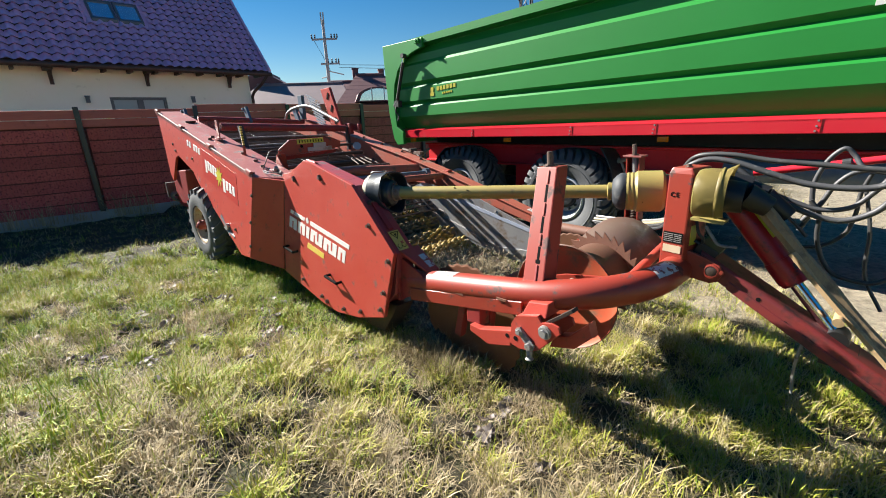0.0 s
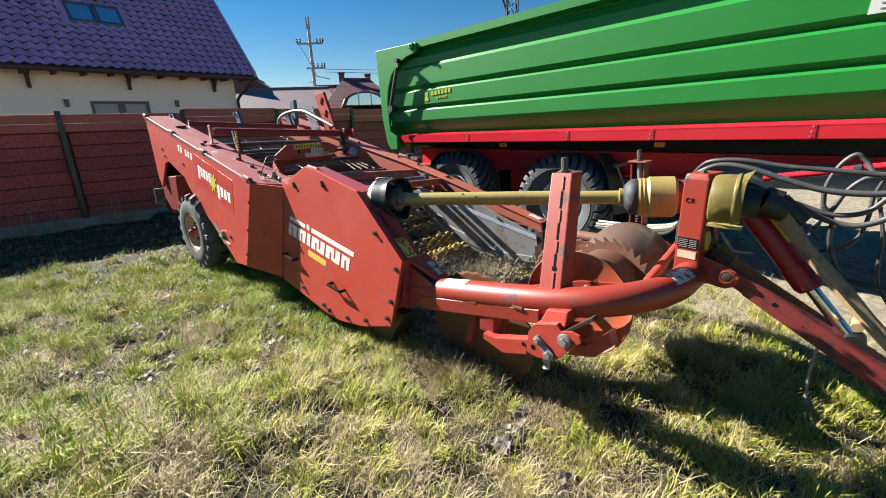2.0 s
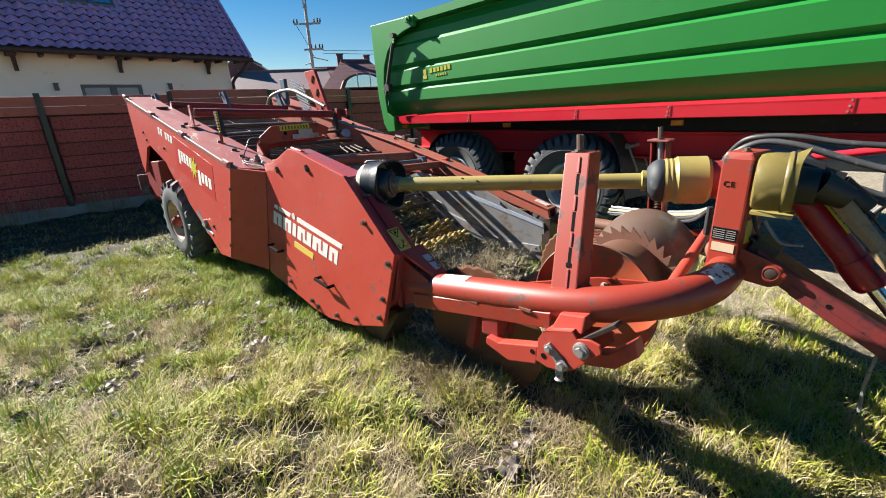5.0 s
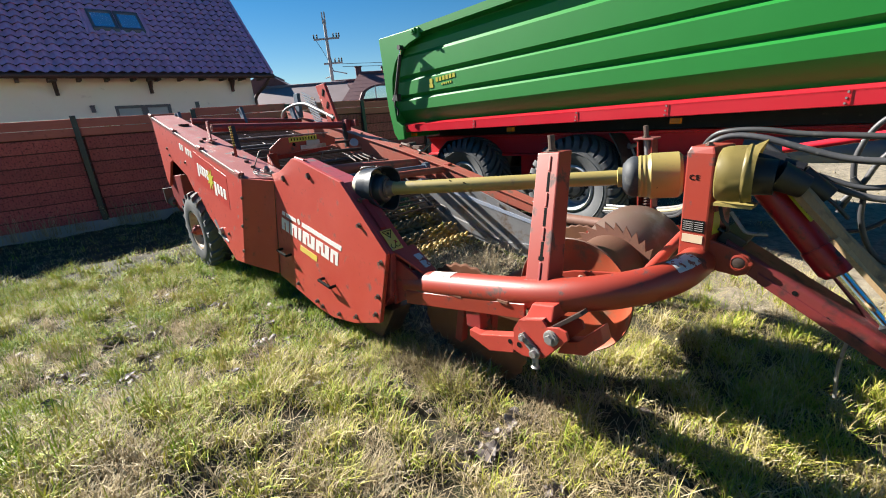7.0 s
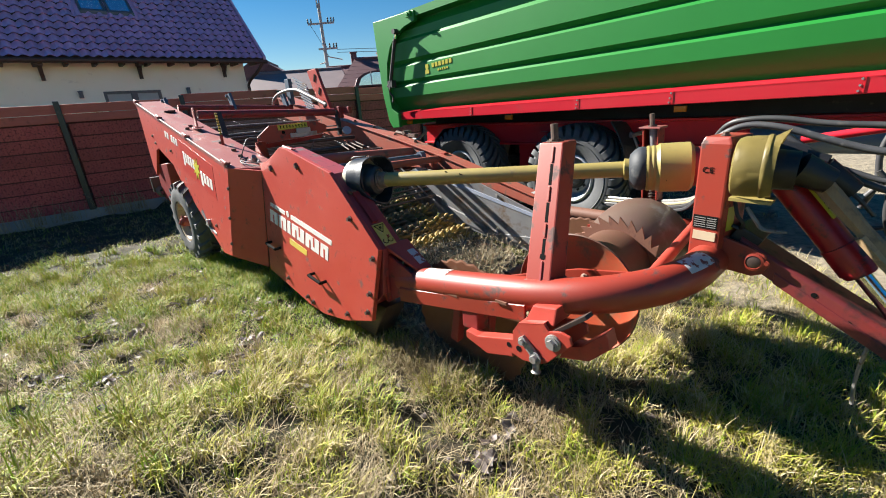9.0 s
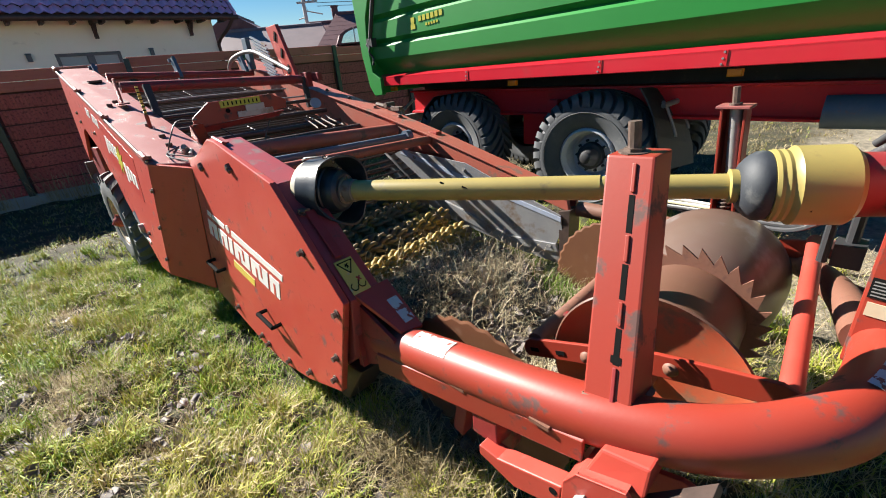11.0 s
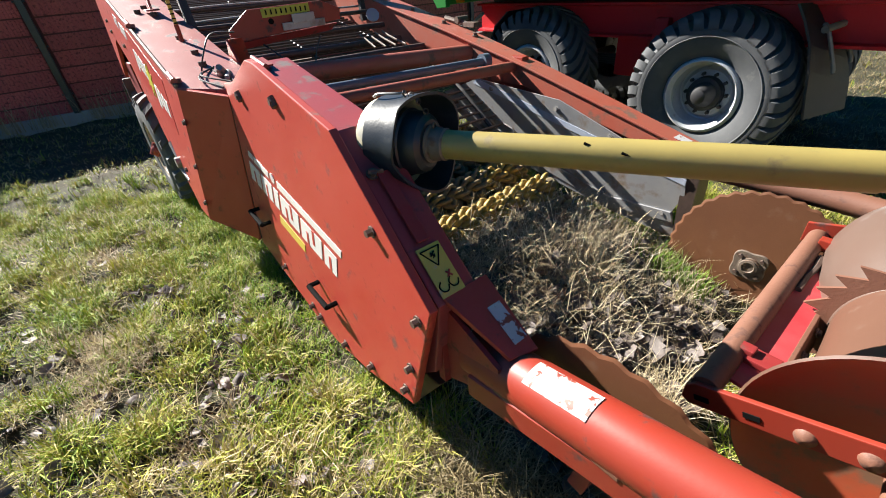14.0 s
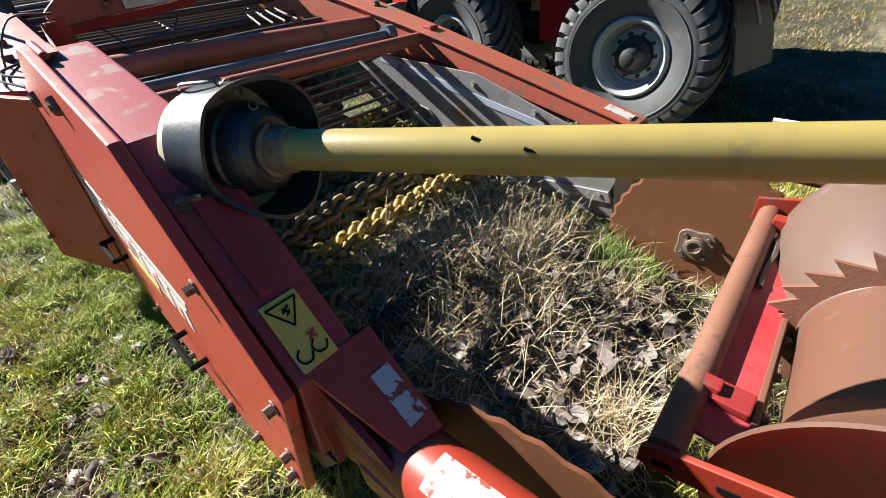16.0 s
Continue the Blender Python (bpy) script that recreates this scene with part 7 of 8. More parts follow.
# ---- far half of the front frame ----
part("far_tube", sweep([(-0.70, 2.32, 0.90), (-0.74, 2.55, 0.87), (-0.80, 2.80, 0.82), (-0.90, 3.05, 0.76), (-1.10, 3.25, 0.72), (-1.5, 3.36, 0.70), (-2.1, 3.36, 0.70)], 0.05, 18, 6), RUST, mach, "rusty far side tube", smooth=50)
part("far_post", slab([(-1.285, 0.72), (-1.185, 0.72), (-1.225, 1.38), (-1.325, 1.38)], 3.20, 3.212), RED_FRAME, mach, "bright red channel post on the far side", bevel=0.003)
for d in (0.0, 0.088):
    part("post_flange", slab([(-1.285 + d, 0.72), (-1.273 + d, 0.72), (-1.313 + d, 1.38), (-1.325 + d, 1.38)], 3.12, 3.20), RED_FRAME, mach, bevel=0.003)
part("post_cap", box((-1.275, 3.16, 1.387), (0.13, 0.12, 0.012)), RED_TOP, mach, bevel=0.003)
part("spindle", rod((-1.245, 3.155, 1.10), (-1.270, 3.15, 1.38), 0.024, seg=14), ZINC, mach, "pale steel spindle", smooth=40)
part("spindle_bolt", join(rod((-1.274, 3.145, 1.39), (-1.281, 3.142, 1.47), 0.015, seg=8), rod((-1.274, 3.145, 1.393), (-1.275, 3.145, 1.402), 0.026, seg=12)), BOLT, mach)
part("far_spring", sweep([(-1.243 + 0.0 * k + 0.028 * math.cos(k * 0.9), 3.155 + 0.028 * math.sin(k * 0.9), 0.92 + 0.0028 * k) for k in range(66)], 0.006, 5, 1), BOLT, mach, smooth=60)
part("cross_link", join(rod((-0.86, 2.98, 0.76), (-0.55, 2.62, 0.86), 0.02, seg=10), rod((-0.88, 3.0, 0.70), (-0.60, 2.9, 0.72), 0.025, seg=10)), RED_FRAME, mach, smooth=40)
part("hydraulic_unit", join(box((-0.78, 2.75, 0.97), (0.08, 0.10, 0.08)), rod((-0.78, 2.75, 0.98), (-0.78, 2.75, 1.16), 0.018, seg=8), rod((-0.84, 2.68, 0.95), (-0.84, 2.68, 1.1), 0.015, seg=8)), BLACK_PAINT, mach)
for k, dz in enumerate((0.0, 0.02, -0.02, 0.035)):
    part("hose", sweep([(-1.68, 3.40 + 0.02 * k, 0.80 + dz), (-1.5, 3.36 + 0.01 * k, 0.82 + dz), (-1.25, 3.22, 0.87 + dz), (-0.98, 2.92, 0.97 + dz), (-0.85, 2.74, 1.08)], 0.010, 6, 5), (HOSE, YELLOW_PALE, HOSE, ZINC)[k], mach, smooth=60)

# ---- drawbar with ram and hoses ----
bar_top, bar_low = lambda u: 0.735 - 0.565 * (u + 0.034), lambda u: 0.637 - 0.572 * (u + 0.034)
part("drawbar", loft(*[[(u, 2.290, bar_top(u) - 0.012), (u, 2.302, bar_top(u)), (u, 2.44, bar_top(u)), (u, 2.452, bar_top(u) - 0.012), (u, 2.452, bar_low(u)), (u, 2.290, bar_low(u))] for u in (-0.56, -0.30, 0.10, 0.80)]), BAR_RED, mach, "worn red box-section drawbar", bevel=0.006)
part("drawbar_rib", loft(*[[(u, 2.284, bar_low(u) + 0.040), (u, 2.292, bar_low(u) + 0.046), (u, 2.292, bar_low(u) - 0.002), (u, 2.284, bar_low(u) - 0.002)] for u in (-0.43, 0.10, 0.80)]), BAR_RED, mach, "worn red strip along the drawbar", bevel=0.003)
knee = part("knee_plate", slab([(-0.64, 1.035), (-0.53, 1.005), (-0.465, 0.975), (-0.448, 0.935), (-0.468, 0.895), (-0.50, 0.880), (-0.64, 0.895)], 2.266, 2.286), RED_FRAME, mach, "orange-red knee plate", bevel=0.006)
part("pivot_ring", lathe([(0, 0.036), (0.006, 0.036), (0.008, 0.027), (0.002, 0.025)], (-0.499, 2.266, 0.943), (0, -1, 0), 28), RED_FRAME, knee, smooth=35)
part("pivot_pin", lathe([(0, 0.025), (0.005, 0.025), (0.008, 0.018), (0.008, 0.0)], (-0.499, 2.266, 0.943), (0, -1, 0), 24), ROD_DARK, knee, "flush dark pivot pin", smooth=35)
part("knee_bolt", bolt((-0.458, 2.266, 0.945), ROWY, 0.008, 0.006), RED_FRAME, knee)
part("drawbar_hole", join(*[rod((u, 2.2885, z), (u, 2.2935, z), 0.010, seg=12) for u, z in ((-0.30, 0.845), (-0.19, 0.762))]), INK_HOLE_BLACK, mach)
# black block added for the dark gap between tower and drawbar
part("gap_block", box((-0.545, 2.37, 1.02), (0.10, 0.13, 0.07), Matrix.Rotation(0.5, 4, "Y")), OILY_BLACK, mach, "black block filling the dark gap behind the knee", bevel=0.008)
part("drawbar_foot", join(rod((0.72, 2.32, 0.10), (0.72, 2.32, 0.25), 0.04, seg=12), box((0.72, 2.32, 0.15), (0.2, 0.2, 0.02))), RED_DARK, mach)
C0, C1 = Vector((-0.475, 2.41, 1.253)), Vector((-0.195, 2.40, 0.925))
cd = (C1 - C0).normalized()
part("ram", join(rod(C0, C1, 0.054, seg=24), rod(C1 - cd * 0.12, C1 - cd * 0.012, 0.060, seg=24), rod(C1 - cd * 0.012, C1 + cd * 0.006, 0.050, seg=24)), RAM_RED, mach, "oil-stained red hydraulic ram", smooth=40)
part("ram_rod", rod(C1, C1 + cd * 0.24, 0.027, seg=20), CHROME, mach, "bright chrome ram rod", smooth=40)
part("ram_eye", join(rod(C1 + cd * 0.28 + Vector((0, -0.05, 0)), C1 + cd * 0.28 + Vector((0, 0.05, 0)), 0.045, seg=16), box(C1 + cd * 0.31 + Vector((0, 0, -0.05)), (0.12, 0.12, 0.08))), OILY_BLACK, mach, smooth=40)
q = Vector((cd.z * -1, 0, cd.x))
q = q if q.z > 0 else -q
rs = part("ram_scale", loft(*[[C0 + cd * t + q * 0.0565 + Vector((0, w, 0)) for w in (-0.030, -0.006)] + [C0 + cd * t + q * 0.048 + Vector((0, w, 0)) for w in (-0.008, -0.035)] for t in (0.03, 0.21)]), YELLOW_SIGN, mach, "yellow scale strip with black ticks")
part("tick", join(*[box(C0 + cd * (0.05 + 0.024 * k) + q * 0.0575 + Vector((0, -0.02, 0)), (0.004, 0.014, 0.004)) for k in range(6)]), INK_HOLE_BLACK, rs)
part("shaft_yoke", join(rod((-0.58, 2.40, 1.335), (-0.43, 2.42, 1.31), 0.085, 0.075, 20), rod((-0.45, 2.42, 1.315), (-0.36, 2.42, 1.295), 0.06, 0.055, 16), rod((-0.37, 2.40, 1.30), (-0.27, 2.42, 1.22), 0.05, 0.04, 14)), OILY_BLACK, mach, "oily black joint yoke", smooth=40)
part("hose_bar", rod((-0.49, 2.78, 1.36), (0.55, 2.75, 1.56), 0.018, seg=12), RED_GLOSS, mach, "bright red hose support bar", smooth=40)
part("hose_bar_clip", rod((-0.15, 2.765, 1.425), (-0.12, 2.765, 1.431), 0.022, seg=12), BLACK_PAINT, mach)
for k, (r, pts) in enumerate((
        (0.0125, [(-0.80, 2.62, 1.36), (-0.73, 2.57, 1.445), (-0.65, 2.55, 1.47), (-0.53, 2.55, 1.47), (-0.39, 2.55, 1.45), (-0.21, 2.55, 1.44), (-0.07, 2.55, 1.43), (0.04, 2.55, 1.42), (0.10, 2.55, 1.35), (0.14, 2.57, 1.2), (0.15, 2.6, 1.08)]),
        (0.014, [(-0.80, 2.56, 1.34), (-0.73, 2.5, 1.41), (-0.64, 2.5, 1.45), (-0.52, 2.5, 1.44), (-0.39, 2.5, 1.40), (-0.25, 2.5, 1.36), (-0.13, 2.5, 1.35), (-0.02, 2.5, 1.36), (0.05, 2.5, 1.40), (0.02, 2.53, 1.44)]),
        (0.013, [(-0.52, 2.5, 1.42), (-0.41, 2.5, 1.34), (-0.31, 2.5, 1.27), (-0.19, 2.5, 1.22), (-0.09, 2.5, 1.21), (0.0, 2.5, 1.26), (0.04, 2.5, 1.33), (0.03, 2.52, 1.40), (0.02, 2.55, 1.45)]),
        (0.011, [(-0.50, 2.52, 1.37), (-0.43, 2.55, 1.32), (-0.29, 2.55, 1.27), (-0.18, 2.55, 1.24), (-0.08, 2.55, 1.26), (-0.02, 2.55, 1.33), (0.02, 2.55, 1.40)]),
        (0.011, [(-0.25, 2.7, 1.10), (-0.22, 2.7, 1.20), (-0.23, 2.7, 1.33), (-0.20, 2.7, 1.44), (-0.15, 2.7, 1.50), (-0.11, 2.7, 1.47), (-0.07, 2.68, 1.42), (0.02, 2.66, 1.40)]),
        (0.011, [(-0.24, 2.65, 1.16), (-0.19, 2.65, 1.24), (-0.16, 2.65, 1.32), (-0.12, 2.65, 1.38), (-0.07, 2.65, 1.41), (0.03, 2.6, 1.43)]),
        (0.010, [(-0.22, 2.6, 1.27), (-0.18, 2.6, 1.21), (-0.17, 2.6, 1.10), (-0.13, 2.6, 0.99), (-0.07, 2.6, 0.93), (0.04, 2.6, 0.92), (0.10, 2.6, 0.96), (0.18, 2.6, 1.03), (0.19, 2.6, 1.2), (0.12, 2.57, 1.38), (0.05, 2.55, 1.43)]),
        (0.009, [(-0.22, 2.65, 1.03), (-0.15, 2.65, 1.05), (-0.08, 2.65, 1.12), (-0.06, 2.65, 1.22), (-0.06, 2.65, 1.31), (-0.04, 2.65, 1.4)]))):
    part("hose", sweep(pts, r, 10, 7), (RUBBER, HOSE)[k % 7 > 0 and k != 6], mach, "grey rubber hydraulic hose", smooth=60)
part("wooden_peg", join(rod((-0.02, 2.25, 0.835), (-0.02, 2.40, 0.845), 0.020, 0.018, 12)), PALE_WOOD, mach, "pale round wooden peg", smooth=40)
for k, pts in enumerate(([(-0.44, 2.45, 1.36), (-0.34, 2.46, 1.26), (-0.26, 2.48, 1.19), (-0.20, 2.5, 1.12)], [(-0.05, 2.62, 1.35), (0.0, 2.62, 1.15), (0.02, 2.62, 0.95), (0.1, 2.6, 0.8)], [(-0.56, 2.31, 1.15), (-0.52, 2.30, 1.10), (-0.49, 2.30, 1.07), (-0.42, 2.31, 1.07)])):
    part("cable", sweep(pts, 0.008, 6, 7), (RUBBER, RUBBER, ZINC)[k], mach, smooth=60)
part("chain_hook", sweep([(-0.60, 2.30, 1.17), (-0.58, 2.28, 1.12), (-0.56, 2.29, 1.09), (-0.57, 2.31, 1.06), (-0.60, 2.31, 1.07)], 0.008, 6, 5), BLACK_PAINT, mach, smooth=60)
part("hanging_cord", sweep([(-0.12, 2.42, 0.66), (-0.13, 2.41, 0.50), (-0.12, 2.42, 0.36)], 0.007, 6, 4), ZINC, mach)
# ---- a split wooden pole resting on the drawbar ----
wood = thing("wooden_pole", MACH, (0.0, 2.33, 0.8), "split weathered wooden pole resting on the red drawbar", "wooden pole")
wp = [Vector((-0.37, 2.345, 1.275)), Vector((-0.21, 2.335, 1.095)), Vector((-0.03, 2.325, 0.90)), Vector((0.17, 2.315, 0.69)), Vector((0.42, 2.26, 0.42))]
part("log", sweep(wp, lambda t: 0.030 - 0.004 * t + 0.003 * math.sin(19 * t), 7, 6), WOOD, wood)
part("splinter", sweep([p + Vector((-0.008, -0.027, -0.012)) for p in wp[1:]], lambda t: 0.017 - 0.003 * t, 5, 5), PALE_WOOD, wood, "pale split wood")
# ---- loose things on the ground ----
stone = thing("white_block", Matrix.Translation((4.6, 10.6, 0.05)), (0, 0, 0), "pale block lying on straw-coloured ground", "block")
part("block", box((0, 0, 0.1), (0.45, 0.3, 0.22), Matrix.Rotation(0.4, 4, "Z")), STONE_WHITE, stone, bevel=0.03)

# ---- grass ----


def in_mouth(x, y):
    u, v = 0.697 * x - 0.717 * y, 0.717 * x + 0.697 * y
    return (u > -3.6) & (u < -1.55) & (v > 1.72) & (v < 3.2)


def lawn_keep(x, y):
    u, v = 0.697 * x - 0.717 * y, 0.717 * x + 0.697 * y
    wob = 0.35 * np.sin(2.3 * x + 1.1) * np.sin(2.9 * y) + 0.2 * np.sin(7.1 * x - 4.3 * y)
    sparse = np.sin(91.7 * x + 57.3 * y) * np.sin(43.1 * x - 77.7 * y) > 0.72
    return ~in_mouth(x, y) & (~((u + wob > -1.3) & (v + wob > 3.45)) | sparse)


def clumps(x, y):
    """Uneven growth, about -1 to 1, in clumps of a hand's to an arm's width."""
    a = np.sin(7.3 * x + 2.1 * np.sin(3.9 * y)) * np.sin(6.1 * y + 1.7 * np.sin(4.7 * x))
    b = np.sin(15.1 * x - 6.3 * y + 1.1) * np.sin(13.7 * y + 5.9 * x)
    return 0.6 * a + 0.5 * b


# spots of flattened dead thatch: centre and radius
THATCH = ((-1.50, 1.55, 0.42), (-1.05, 1.25, 0.25), (-0.35, 1.45, 0.30), (0.35, 1.30, 0.35), (-0.45, 2.30, 0.30), (0.55, 1.95, 0.30), (-2.6, 2.3, 0.30), (0.9, 1.2, 0.4), (-1.9, 2.9, 0.2))


def grow(n, xs, ys, seed, name, length, width, lean, material, label, thin=0.45):
    rng, x, y = field(n, xs, ys, seed, lawn_keep)
    g = clumps(x, y)
    k = rng.uniform(0, 1, len(x)) < 0.45 + thin * g
    x, y, g = x[k], y[k], g[k]
    # straw-coloured growth along the fence, before the drawbar and on the spots of thatch
    fence = 0.61 * (x + 6.06) - 0.79 * (y - 7.37)
    dry = np.clip((3.5 - fence) / 1.1, 0, 1) * 0.85 + 0.45 * np.exp(-((x - 0.9) / 1.3) ** 2 - ((y - 1.5) / 0.8) ** 2) * np.clip(0.75 - 0.9 * g, 0.25, 1.4) + 0.03
    dry = dry + 0.92 * np.clip((0.717 * x + 0.697 * y - 4.3) / 0.8, 0, 1)
    for tx, ty, tr in THATCH:
        dry = dry + 0.45 * np.exp(-(((x - tx) ** 2 + (y - ty) ** 2) / tr ** 2) ** 1.5)
    w = rng.uniform(0, 1, len(x)) < dry
    if w.any():
        blades("dry_grass", rng, x[w], y[w], ground_z(x[w], y[w]) - 0.006, length * (0.95 + 0.5 * g[w]), width * 0.9, lean + 0.25, DRY_GRASS, "straw-coloured dry grass among the green", "grass", 0.7)
    x, y, g = x[~w], y[~w], g[~w]
    return blades(name, rng, x, y, ground_z(x, y) - 0.006, length * (1 + 0.8 * g), width, lean, material, label, "grass", 0.7)


grow(330000, (-5.0, 3.2), (0.6, 4.8), 5, "lawn_grass", 0.092, 0.0048, 0.62, GRASS, "short matted grass, green and straw-coloured", 0.75)
grow(150000, (-9.0, 7.0), (4.8, 10.5), 6, "lawn_grass", 0.08, 0.009, 0.8, GRASS, "short matted grass further off")
grow(260000, (-9.0, 7.5), (-4.5, 0.6), 7, "lawn_grass", 0.09, 0.0085, 0.7, GRASS, "short matted grass along the edge of the lawn")
grow(90000, (-9.0, -5.0), (0.6, 4.8), 17, "lawn_grass", 0.085, 0.008, 0.7, GRASS, "short matted grass beside the fence")
rng = np.random.default_rng(8)
tx, ty = rng.uniform(-4.8, 3.0, 1500), rng.uniform(0.6, 5.2, 1500)
k = (~in_mouth(tx, ty)) & (clumps(tx, ty) > -0.1)
tx, ty = tx[k], ty[k]
x = np.repeat(tx, 44) + rng.normal(0, 0.026, len(tx) * 44)
y = np.repeat(ty, 44) + rng.normal(0, 0.026, len(tx) * 44)
blades("grass_tuft", rng, x, y, ground_z(x, y) - 0.008, 0.15, 0.0044, 0.55, GRASS, "tufts of longer grass", "grass", 0.7)
# tufts of dead grass standing out of the thatch
rng = np.random.default_rng(18)
cx = np.concatenate([rng.normal(tx_, tr * 0.6, 26) for tx_, ty_, tr in THATCH] + [rng.uniform(-3.5, 2.6, 160)])
cy = np.concatenate([rng.normal(ty_, tr * 0.6, 26) for tx_, ty_, tr in THATCH] + [rng.uniform(0.8, 4.2, 160)])
k = ~in_mouth(cx, cy)
cx, cy = cx[k], cy[k]
x = np.repeat(cx, 60) + rng.normal(0, 0.03, len(cx) * 60)
y = np.repeat(cy, 60) + rng.normal(0, 0.03, len(cx) * 60)
blades("dry_tuft", rng, x, y, ground_z(x, y) - 0.006, 0.12, 0.0034, 0.8, STRAW, "tufts of pale dead grass", "dry grass", 0.8)
# fresher growth along the machine
rng = np.random.default_rng(9)
uu, vv = rng.uniform(-5.6, -2.2, 17000), rng.normal(1.34, 0.2, 17000)
x, y = 0.697 * uu + 0.717 * vv, -0.717 * uu + 0.697 * vv
k = rng.uniform(0, 1, len(x)) < 0.6 + 0.5 * clumps(x, y)
x, y = x[k], y[k]
GREEN_GRASS = plant("fresh_grass", [(0.0, (0.07, 0.16, 0.012)), (0.5, (0.16, 0.285, 0.02)), (1.0, (0.30, 0.34, 0.06))], 2.0, 0.35)
blades("fresh_grass", rng, x, y, ground_z(x, y) - 0.006, 0.085, 0.005, 0.6, GREEN_GRASS, "longer fresh green grass beside the machine", "grass", 0.7)
# dry stalks lying about, thick in the machine's mouth
rng, x, y = field(24000, (-4.8, 3.2), (0.6, 4.6), 11)
blades("dry_stalks", rng, x, y, ground_z(x, y) + 0.014, 0.11, 0.0034, 1.3, STRAW, "dry flattened stalks on the lawn", "dry grass", 0.2)
rng = np.random.default_rng(12)


def mouth_points(n, cu, cv, su, sv):
    u, v = np.clip(rng.normal(cu, su, n), -3.4, -1.62), np.clip(rng.normal(cv, sv, n), 1.78, 3.17)
    return 0.697 * u + 0.717 * v, -0.717 * u + 0.697 * v


x, y = mouth_points(700, -2.45, 2.62, 0.30, 0.34)
blades("dead_weeds", rng, x, y, ground_z(x, y) - 0.005, 0.15, 0.0036, 1.2, STRAW, "tangled dead weeds in the machine's mouth", "dry grass", 0.6)
x, y = mouth_points(12500, -2.5, 2.4, 0.45, 0.45)
blades("dead_weeds", rng, x, y, ground_z(x, y) + 0.006, 0.12, 0.0036, 1.4, GREY_STRAW, "flattened dead stalks in the machine's mouth", "dry grass", 0.2)
x, y = mouth_points(900, -2.6, 2.55, 0.40, 0.38)
blades("loose_straw", rng, x, y, ground_z(x, y) + rng.uniform(0.02, 0.09, len(x)), 0.22, 0.0030, 1.2, LIT_STRAW, "long pale straw over the debris in the machine's mouth", "straw", 0.7)
x, y = mouth_points(2600, -2.5, 2.5, 0.40, 0.36)
blades("loose_straw", rng, x, y, ground_z(x, y) + rng.uniform(0.0, 0.07, len(x)), 0.16, 0.0026, 1.3, STRAW, "loose straw on the debris in the machine's mouth", "straw", 0.25)
x, y = mouth_points(1500, -2.72, 2.25, 0.12, 0.28)
blades("loose_straw", rng, x, y, ground_z(x, y) + rng.uniform(0.0, 0.05, len(x)), 0.17, 0.0030, 1.15, GREY_STRAW, "grey straw lying against the rollers", "straw", 0.5)
for cu, cv, s, n, h in ((-2.25, 2.68, 0.10, 520, 0.21), (-1.70, 2.33, 0.06, 230, 0.24), (-2.42, 2.90, 0.10, 300, 0.20), (-2.70, 2.55, 0.12, 140, 0.20), (-1.95, 2.95, 0.08, 140, 0.2), (-2.05, 2.55, 0.06, 120, 0.18)):
    x, y = mouth_points(n, cu, cv, s, s)
    blades("weed_tuft", rng, x, y, ground_z(x, y) - 0.005, h, 0.0028, 0.55, LIT_STRAW, "upright tuft of straw-coloured dead grass", "dry grass", 0.7)
x, y = mouth_points(360, -2.03, 3.06, 0.09, 0.05)
blades("fresh_grass", rng, x, y, ground_z(x, y) - 0.005, 0.16, 0.006, 0.4, GREEN_GRASS, "green grass against the grey sheet", "grass", 0.5)
uu, vv = rng.normal(-1.80, 0.20, 1500), rng.normal(1.58, 0.07, 1500)
x, y = 0.697 * uu + 0.717 * vv, -0.717 * uu + 0.697 * vv
blades("dead_weeds", rng, x, y, ground_z(x, y) - 0.005, 0.21, 0.0035, 0.8, DRY_GRASS, "dead stalks hanging below the frame", "dry grass", 0.6)
# dry stems at the foot of the fence
rng = np.random.default_rng(14)
s = np.concatenate([rng.normal(c, 0.10, 60) for c in (-1.2, -0.75, -0.35, 0.25, 0.55, 1.2, 1.9)])
fx, fy = -6.06 + 0.79 * s + 0.25 * 0.61, 7.37 + 0.61 * s - 0.25 * 0.79
blades("fence_stems", rng, fx, fy, np.full(len(fx), 0.25), 0.42, 0.006, 0.25, STRAW, "thin dry stems along the fence", "dry grass", 0.35)

# ---- withered leaves ----


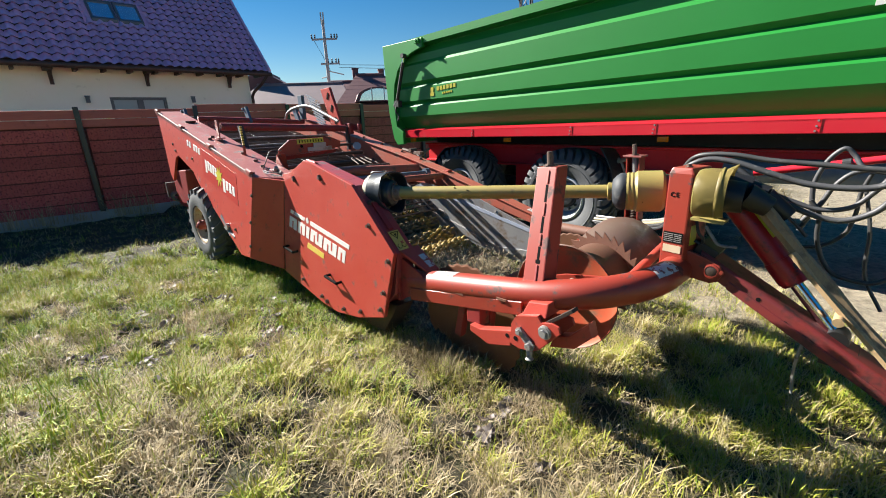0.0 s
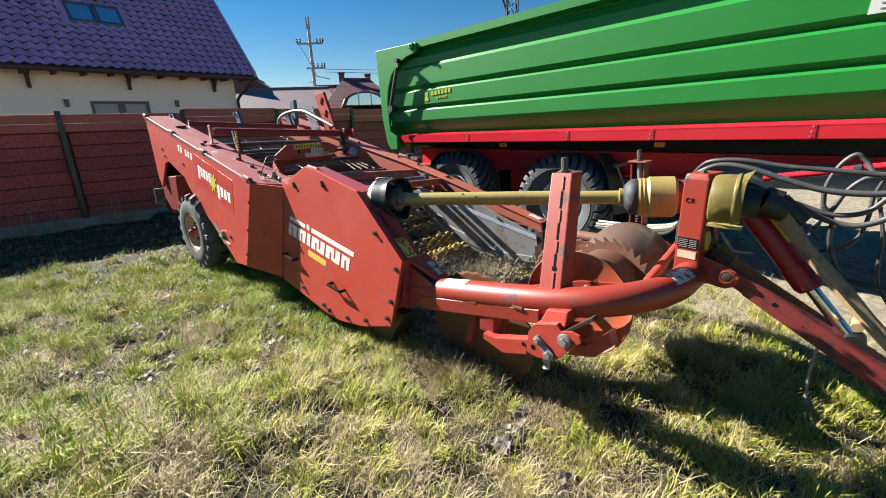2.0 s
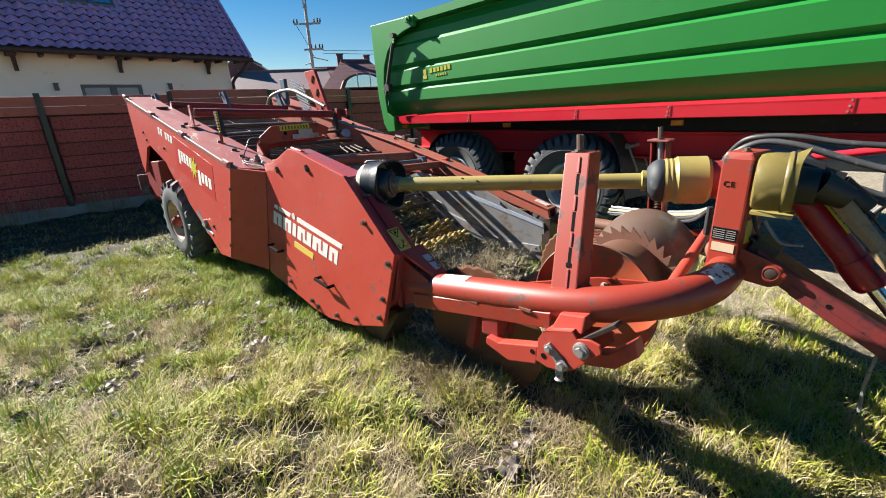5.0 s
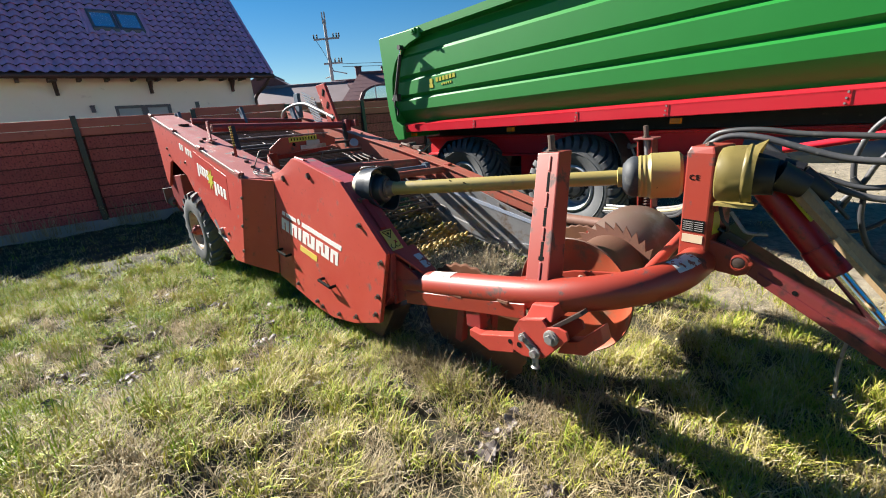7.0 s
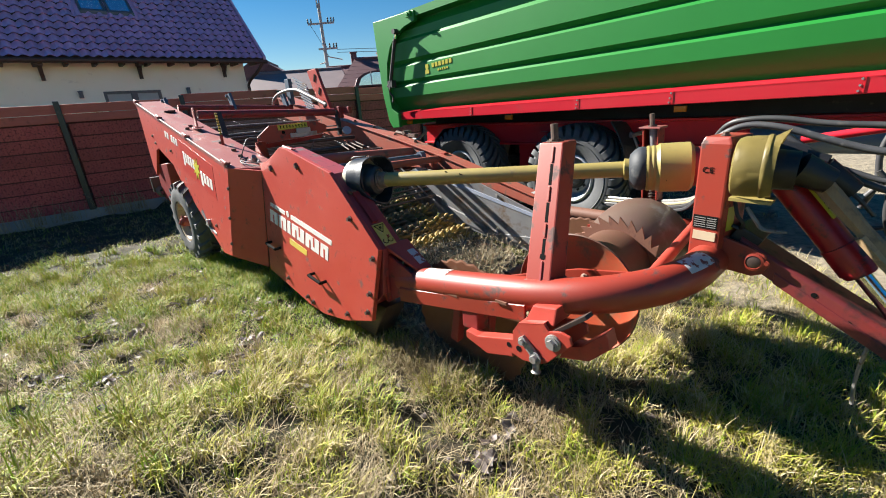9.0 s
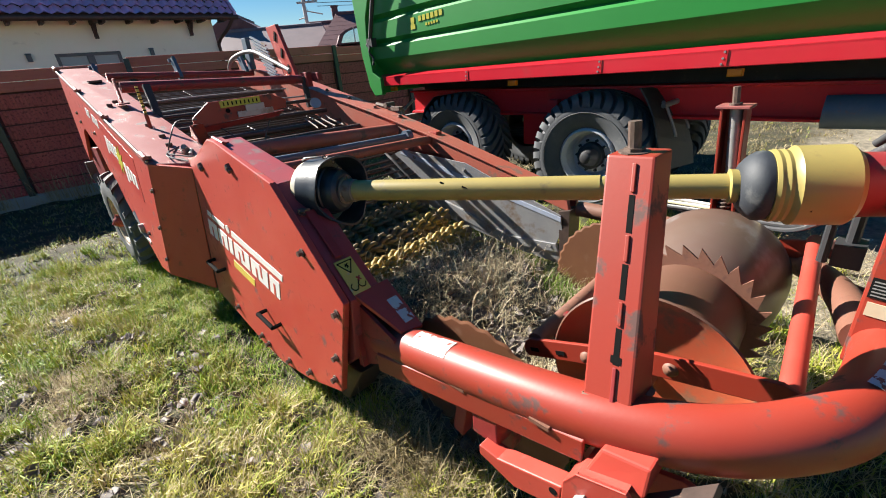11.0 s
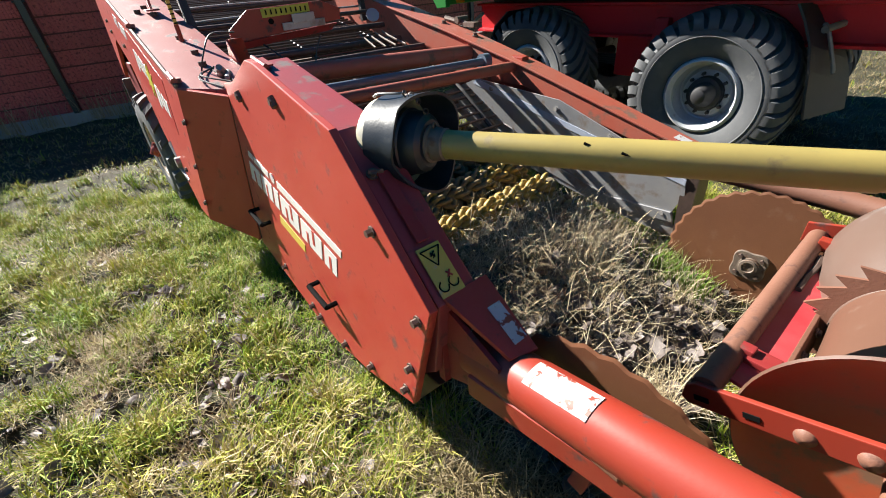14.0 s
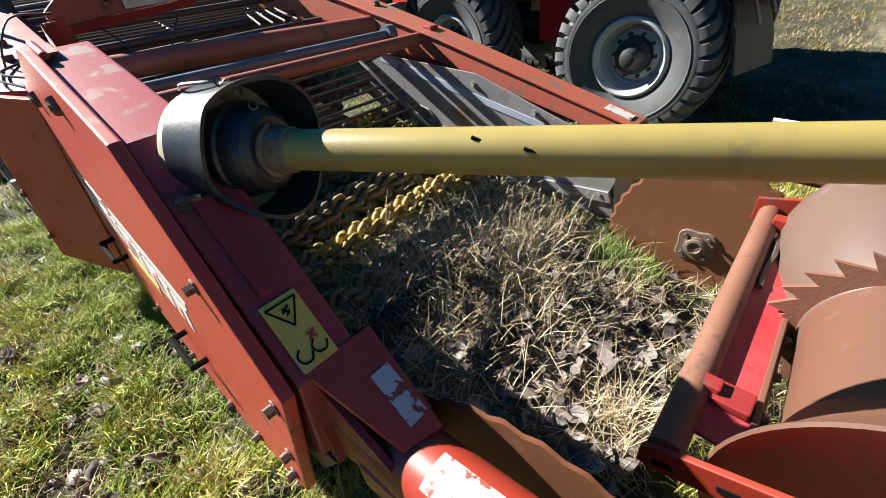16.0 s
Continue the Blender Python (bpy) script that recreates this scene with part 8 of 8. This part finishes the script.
def leaves(name, rng, x, y, z, size, label):
    """Curled, crumpled leaves of five by six points each."""
    n = len(x)
    gu = np.linspace(-0.5, 0.5, 5)
    gv = np.linspace(-0.5, 0.5, 6)
    wide = np.array([0.12, 0.72, 1.0, 0.95, 0.62, 0.05])
    co = np.zeros((n, 6, 5, 3))
    sz = size * rng.uniform(0.5, 1.3, n)
    curl, fold, twist = rng.uniform(-0.4, 1.3, n), rng.uniform(0.0, 0.9, n), rng.normal(0, 0.5, n)
    ph = rng.uniform(0, 6.28, (n, 2))
    for j in range(6):
        for i in range(5):
            lobe = 1 + 0.18 * np.sin(9 * gv[j] + ph[:, 0])
            co[:, j, i, 0] = gu[i] * wide[j] * 0.85 * lobe * sz + rng.normal(0, 0.02, n) * sz
            co[:, j, i, 1] = gv[j] * sz + 0.12 * sz * np.sin(5 * gu[i] + ph[:, 1])
            co[:, j, i, 2] = (curl * gv[j] ** 2 + fold * 1.6 * gu[i] ** 2 * wide[j] + twist * gu[i] * gv[j] + 0.07 * np.sin(8 * gv[j] + ph[:, 1]) * np.cos(7 * gu[i] + ph[:, 0])) * sz * 0.9 + rng.normal(0, 0.02, n) * sz
    a, tx_, ty_ = rng.uniform(0, 6.28, n), np.clip(rng.normal(0, 0.3, n), -0.6, 0.6), np.clip(rng.normal(0, 0.3, n), -0.6, 0.6)
    ca_, sa = np.cos(a)[:, None, None], np.sin(a)[:, None, None]
    X_, Y_, Z_ = co[..., 0], co[..., 1], co[..., 2]
    Z_ = Z_ + X_ * np.tan(tx_)[:, None, None] + Y_ * np.tan(ty_)[:, None, None]
    flip = np.where(rng.uniform(0, 1, n) < 0.4, -1.0, 1.0)[:, None, None]
    out = np.stack([X_ * ca_ - Y_ * sa + x[:, None, None], X_ * sa + Y_ * ca_ + y[:, None, None], Z_ * flip + z[:, None, None] + 0.35 * sz[:, None, None]], 3)
    base = np.arange(n)[:, None] * 30
    q = np.array([[j * 5 + i, j * 5 + i + 1, (j + 1) * 5 + i + 1, (j + 1) * 5 + i] for j in range(5) for i in range(4)])
    faces = (base[:, :, None] + q[None]).reshape(-1, 4)
    me = bpy.data.meshes.new(name)
    me.from_pydata(out.reshape(-1, 3).tolist(), [], faces.tolist())
    me.polygons.foreach_set("use_smooth", [True] * len(me.polygons))
    me.materials.append(LEAF)
    return tagged(new(name, me), label, "leaves", kind="stuff")


rng = np.random.default_rng(21)
x, y = rng.uniform(-4.2, 2.4, 70), rng.uniform(0.8, 5.0, 70)
cl = [(rng.uniform(-3.2, 0.6), rng.uniform(1.4, 4.2)) for _ in range(22)]
for cx, cy in cl:
    n = rng.integers(4, 15)
    x, y = np.concatenate([x, rng.normal(cx, 0.055, n)]), np.concatenate([y, rng.normal(cy, 0.055, n)])
for cx, cy, n, s in ((0.16, 1.70, 26, 0.07), (-1.45, 3.15, 40, 0.16), (-2.0, 3.45, 34, 0.16), (-1.0, 2.4, 16, 0.12), (-0.62, 2.45, 55, 0.17), (-1.75, 2.5, 26, 0.14), (-0.3, 2.15, 18, 0.1), (-2.3, 3.2, 24, 0.2), (-1.15, 2.75, 24, 0.14),
                    (-0.75, 2.75, 30, 0.12), (0.35, 1.95, 10, 0.07), (-2.6, 3.9, 24, 0.25), (-1.6, 2.0, 22, 0.3), (-2.2, 2.7, 22, 0.3)):
    x, y = np.concatenate([x, rng.normal(cx, s, n)]), np.concatenate([y, rng.normal(cy, s, n)])
k = ~in_mouth(x, y)
x, y = x[k], y[k]
leaves("withered_leaves", rng, x, y, ground_z(x, y) + 0.006, 0.056, "curled grey-brown withered leaves on the grass")
rng = np.random.default_rng(22)
x, y = mouth_points(520, -1.88, 2.45, 0.16, 0.26)
x2, y2 = mouth_points(620, -2.35, 2.35, 0.32, 0.34)
x, y = np.concatenate([x, x2]), np.concatenate([y, y2])
leaves("withered_leaves", rng, x, y, ground_z(x, y) + 0.008, 0.075, "heap of grey withered leaves in the machine's mouth")
x, y = mouth_points(40, -1.95, 2.52, 0.12, 0.16)
leaves("withered_leaves", rng, x, y, ground_z(x, y) + 0.01, 0.11, "large pale curled leaves on the heap in the machine's mouth")
# yellow and dark plants at the house
rng = np.random.default_rng(23)
for hx, hn, hh in ((-5.25, -2.0, 2.0), (-4.3, -2.2, 1.95), (-4.55, -2.1, 2.0)):
    p = Matrix.Translation((-5.62, 14.93, 0.2)) @ Matrix.Rotation(math.atan2(0.714, 0.70), 4, "Z") @ Vector((hx, hn, 0))
    n = 150
    x, y = rng.normal(p.x, 0.12, n), rng.normal(p.y, 0.12, n)
    blades("shrub", rng, x, y, np.full(n, 0.2) + rng.uniform(0, hh - 0.5, n), 0.5, 0.05, 0.5, HERB, "slender yellowing shrub behind the fence", "shrub", 0.5)
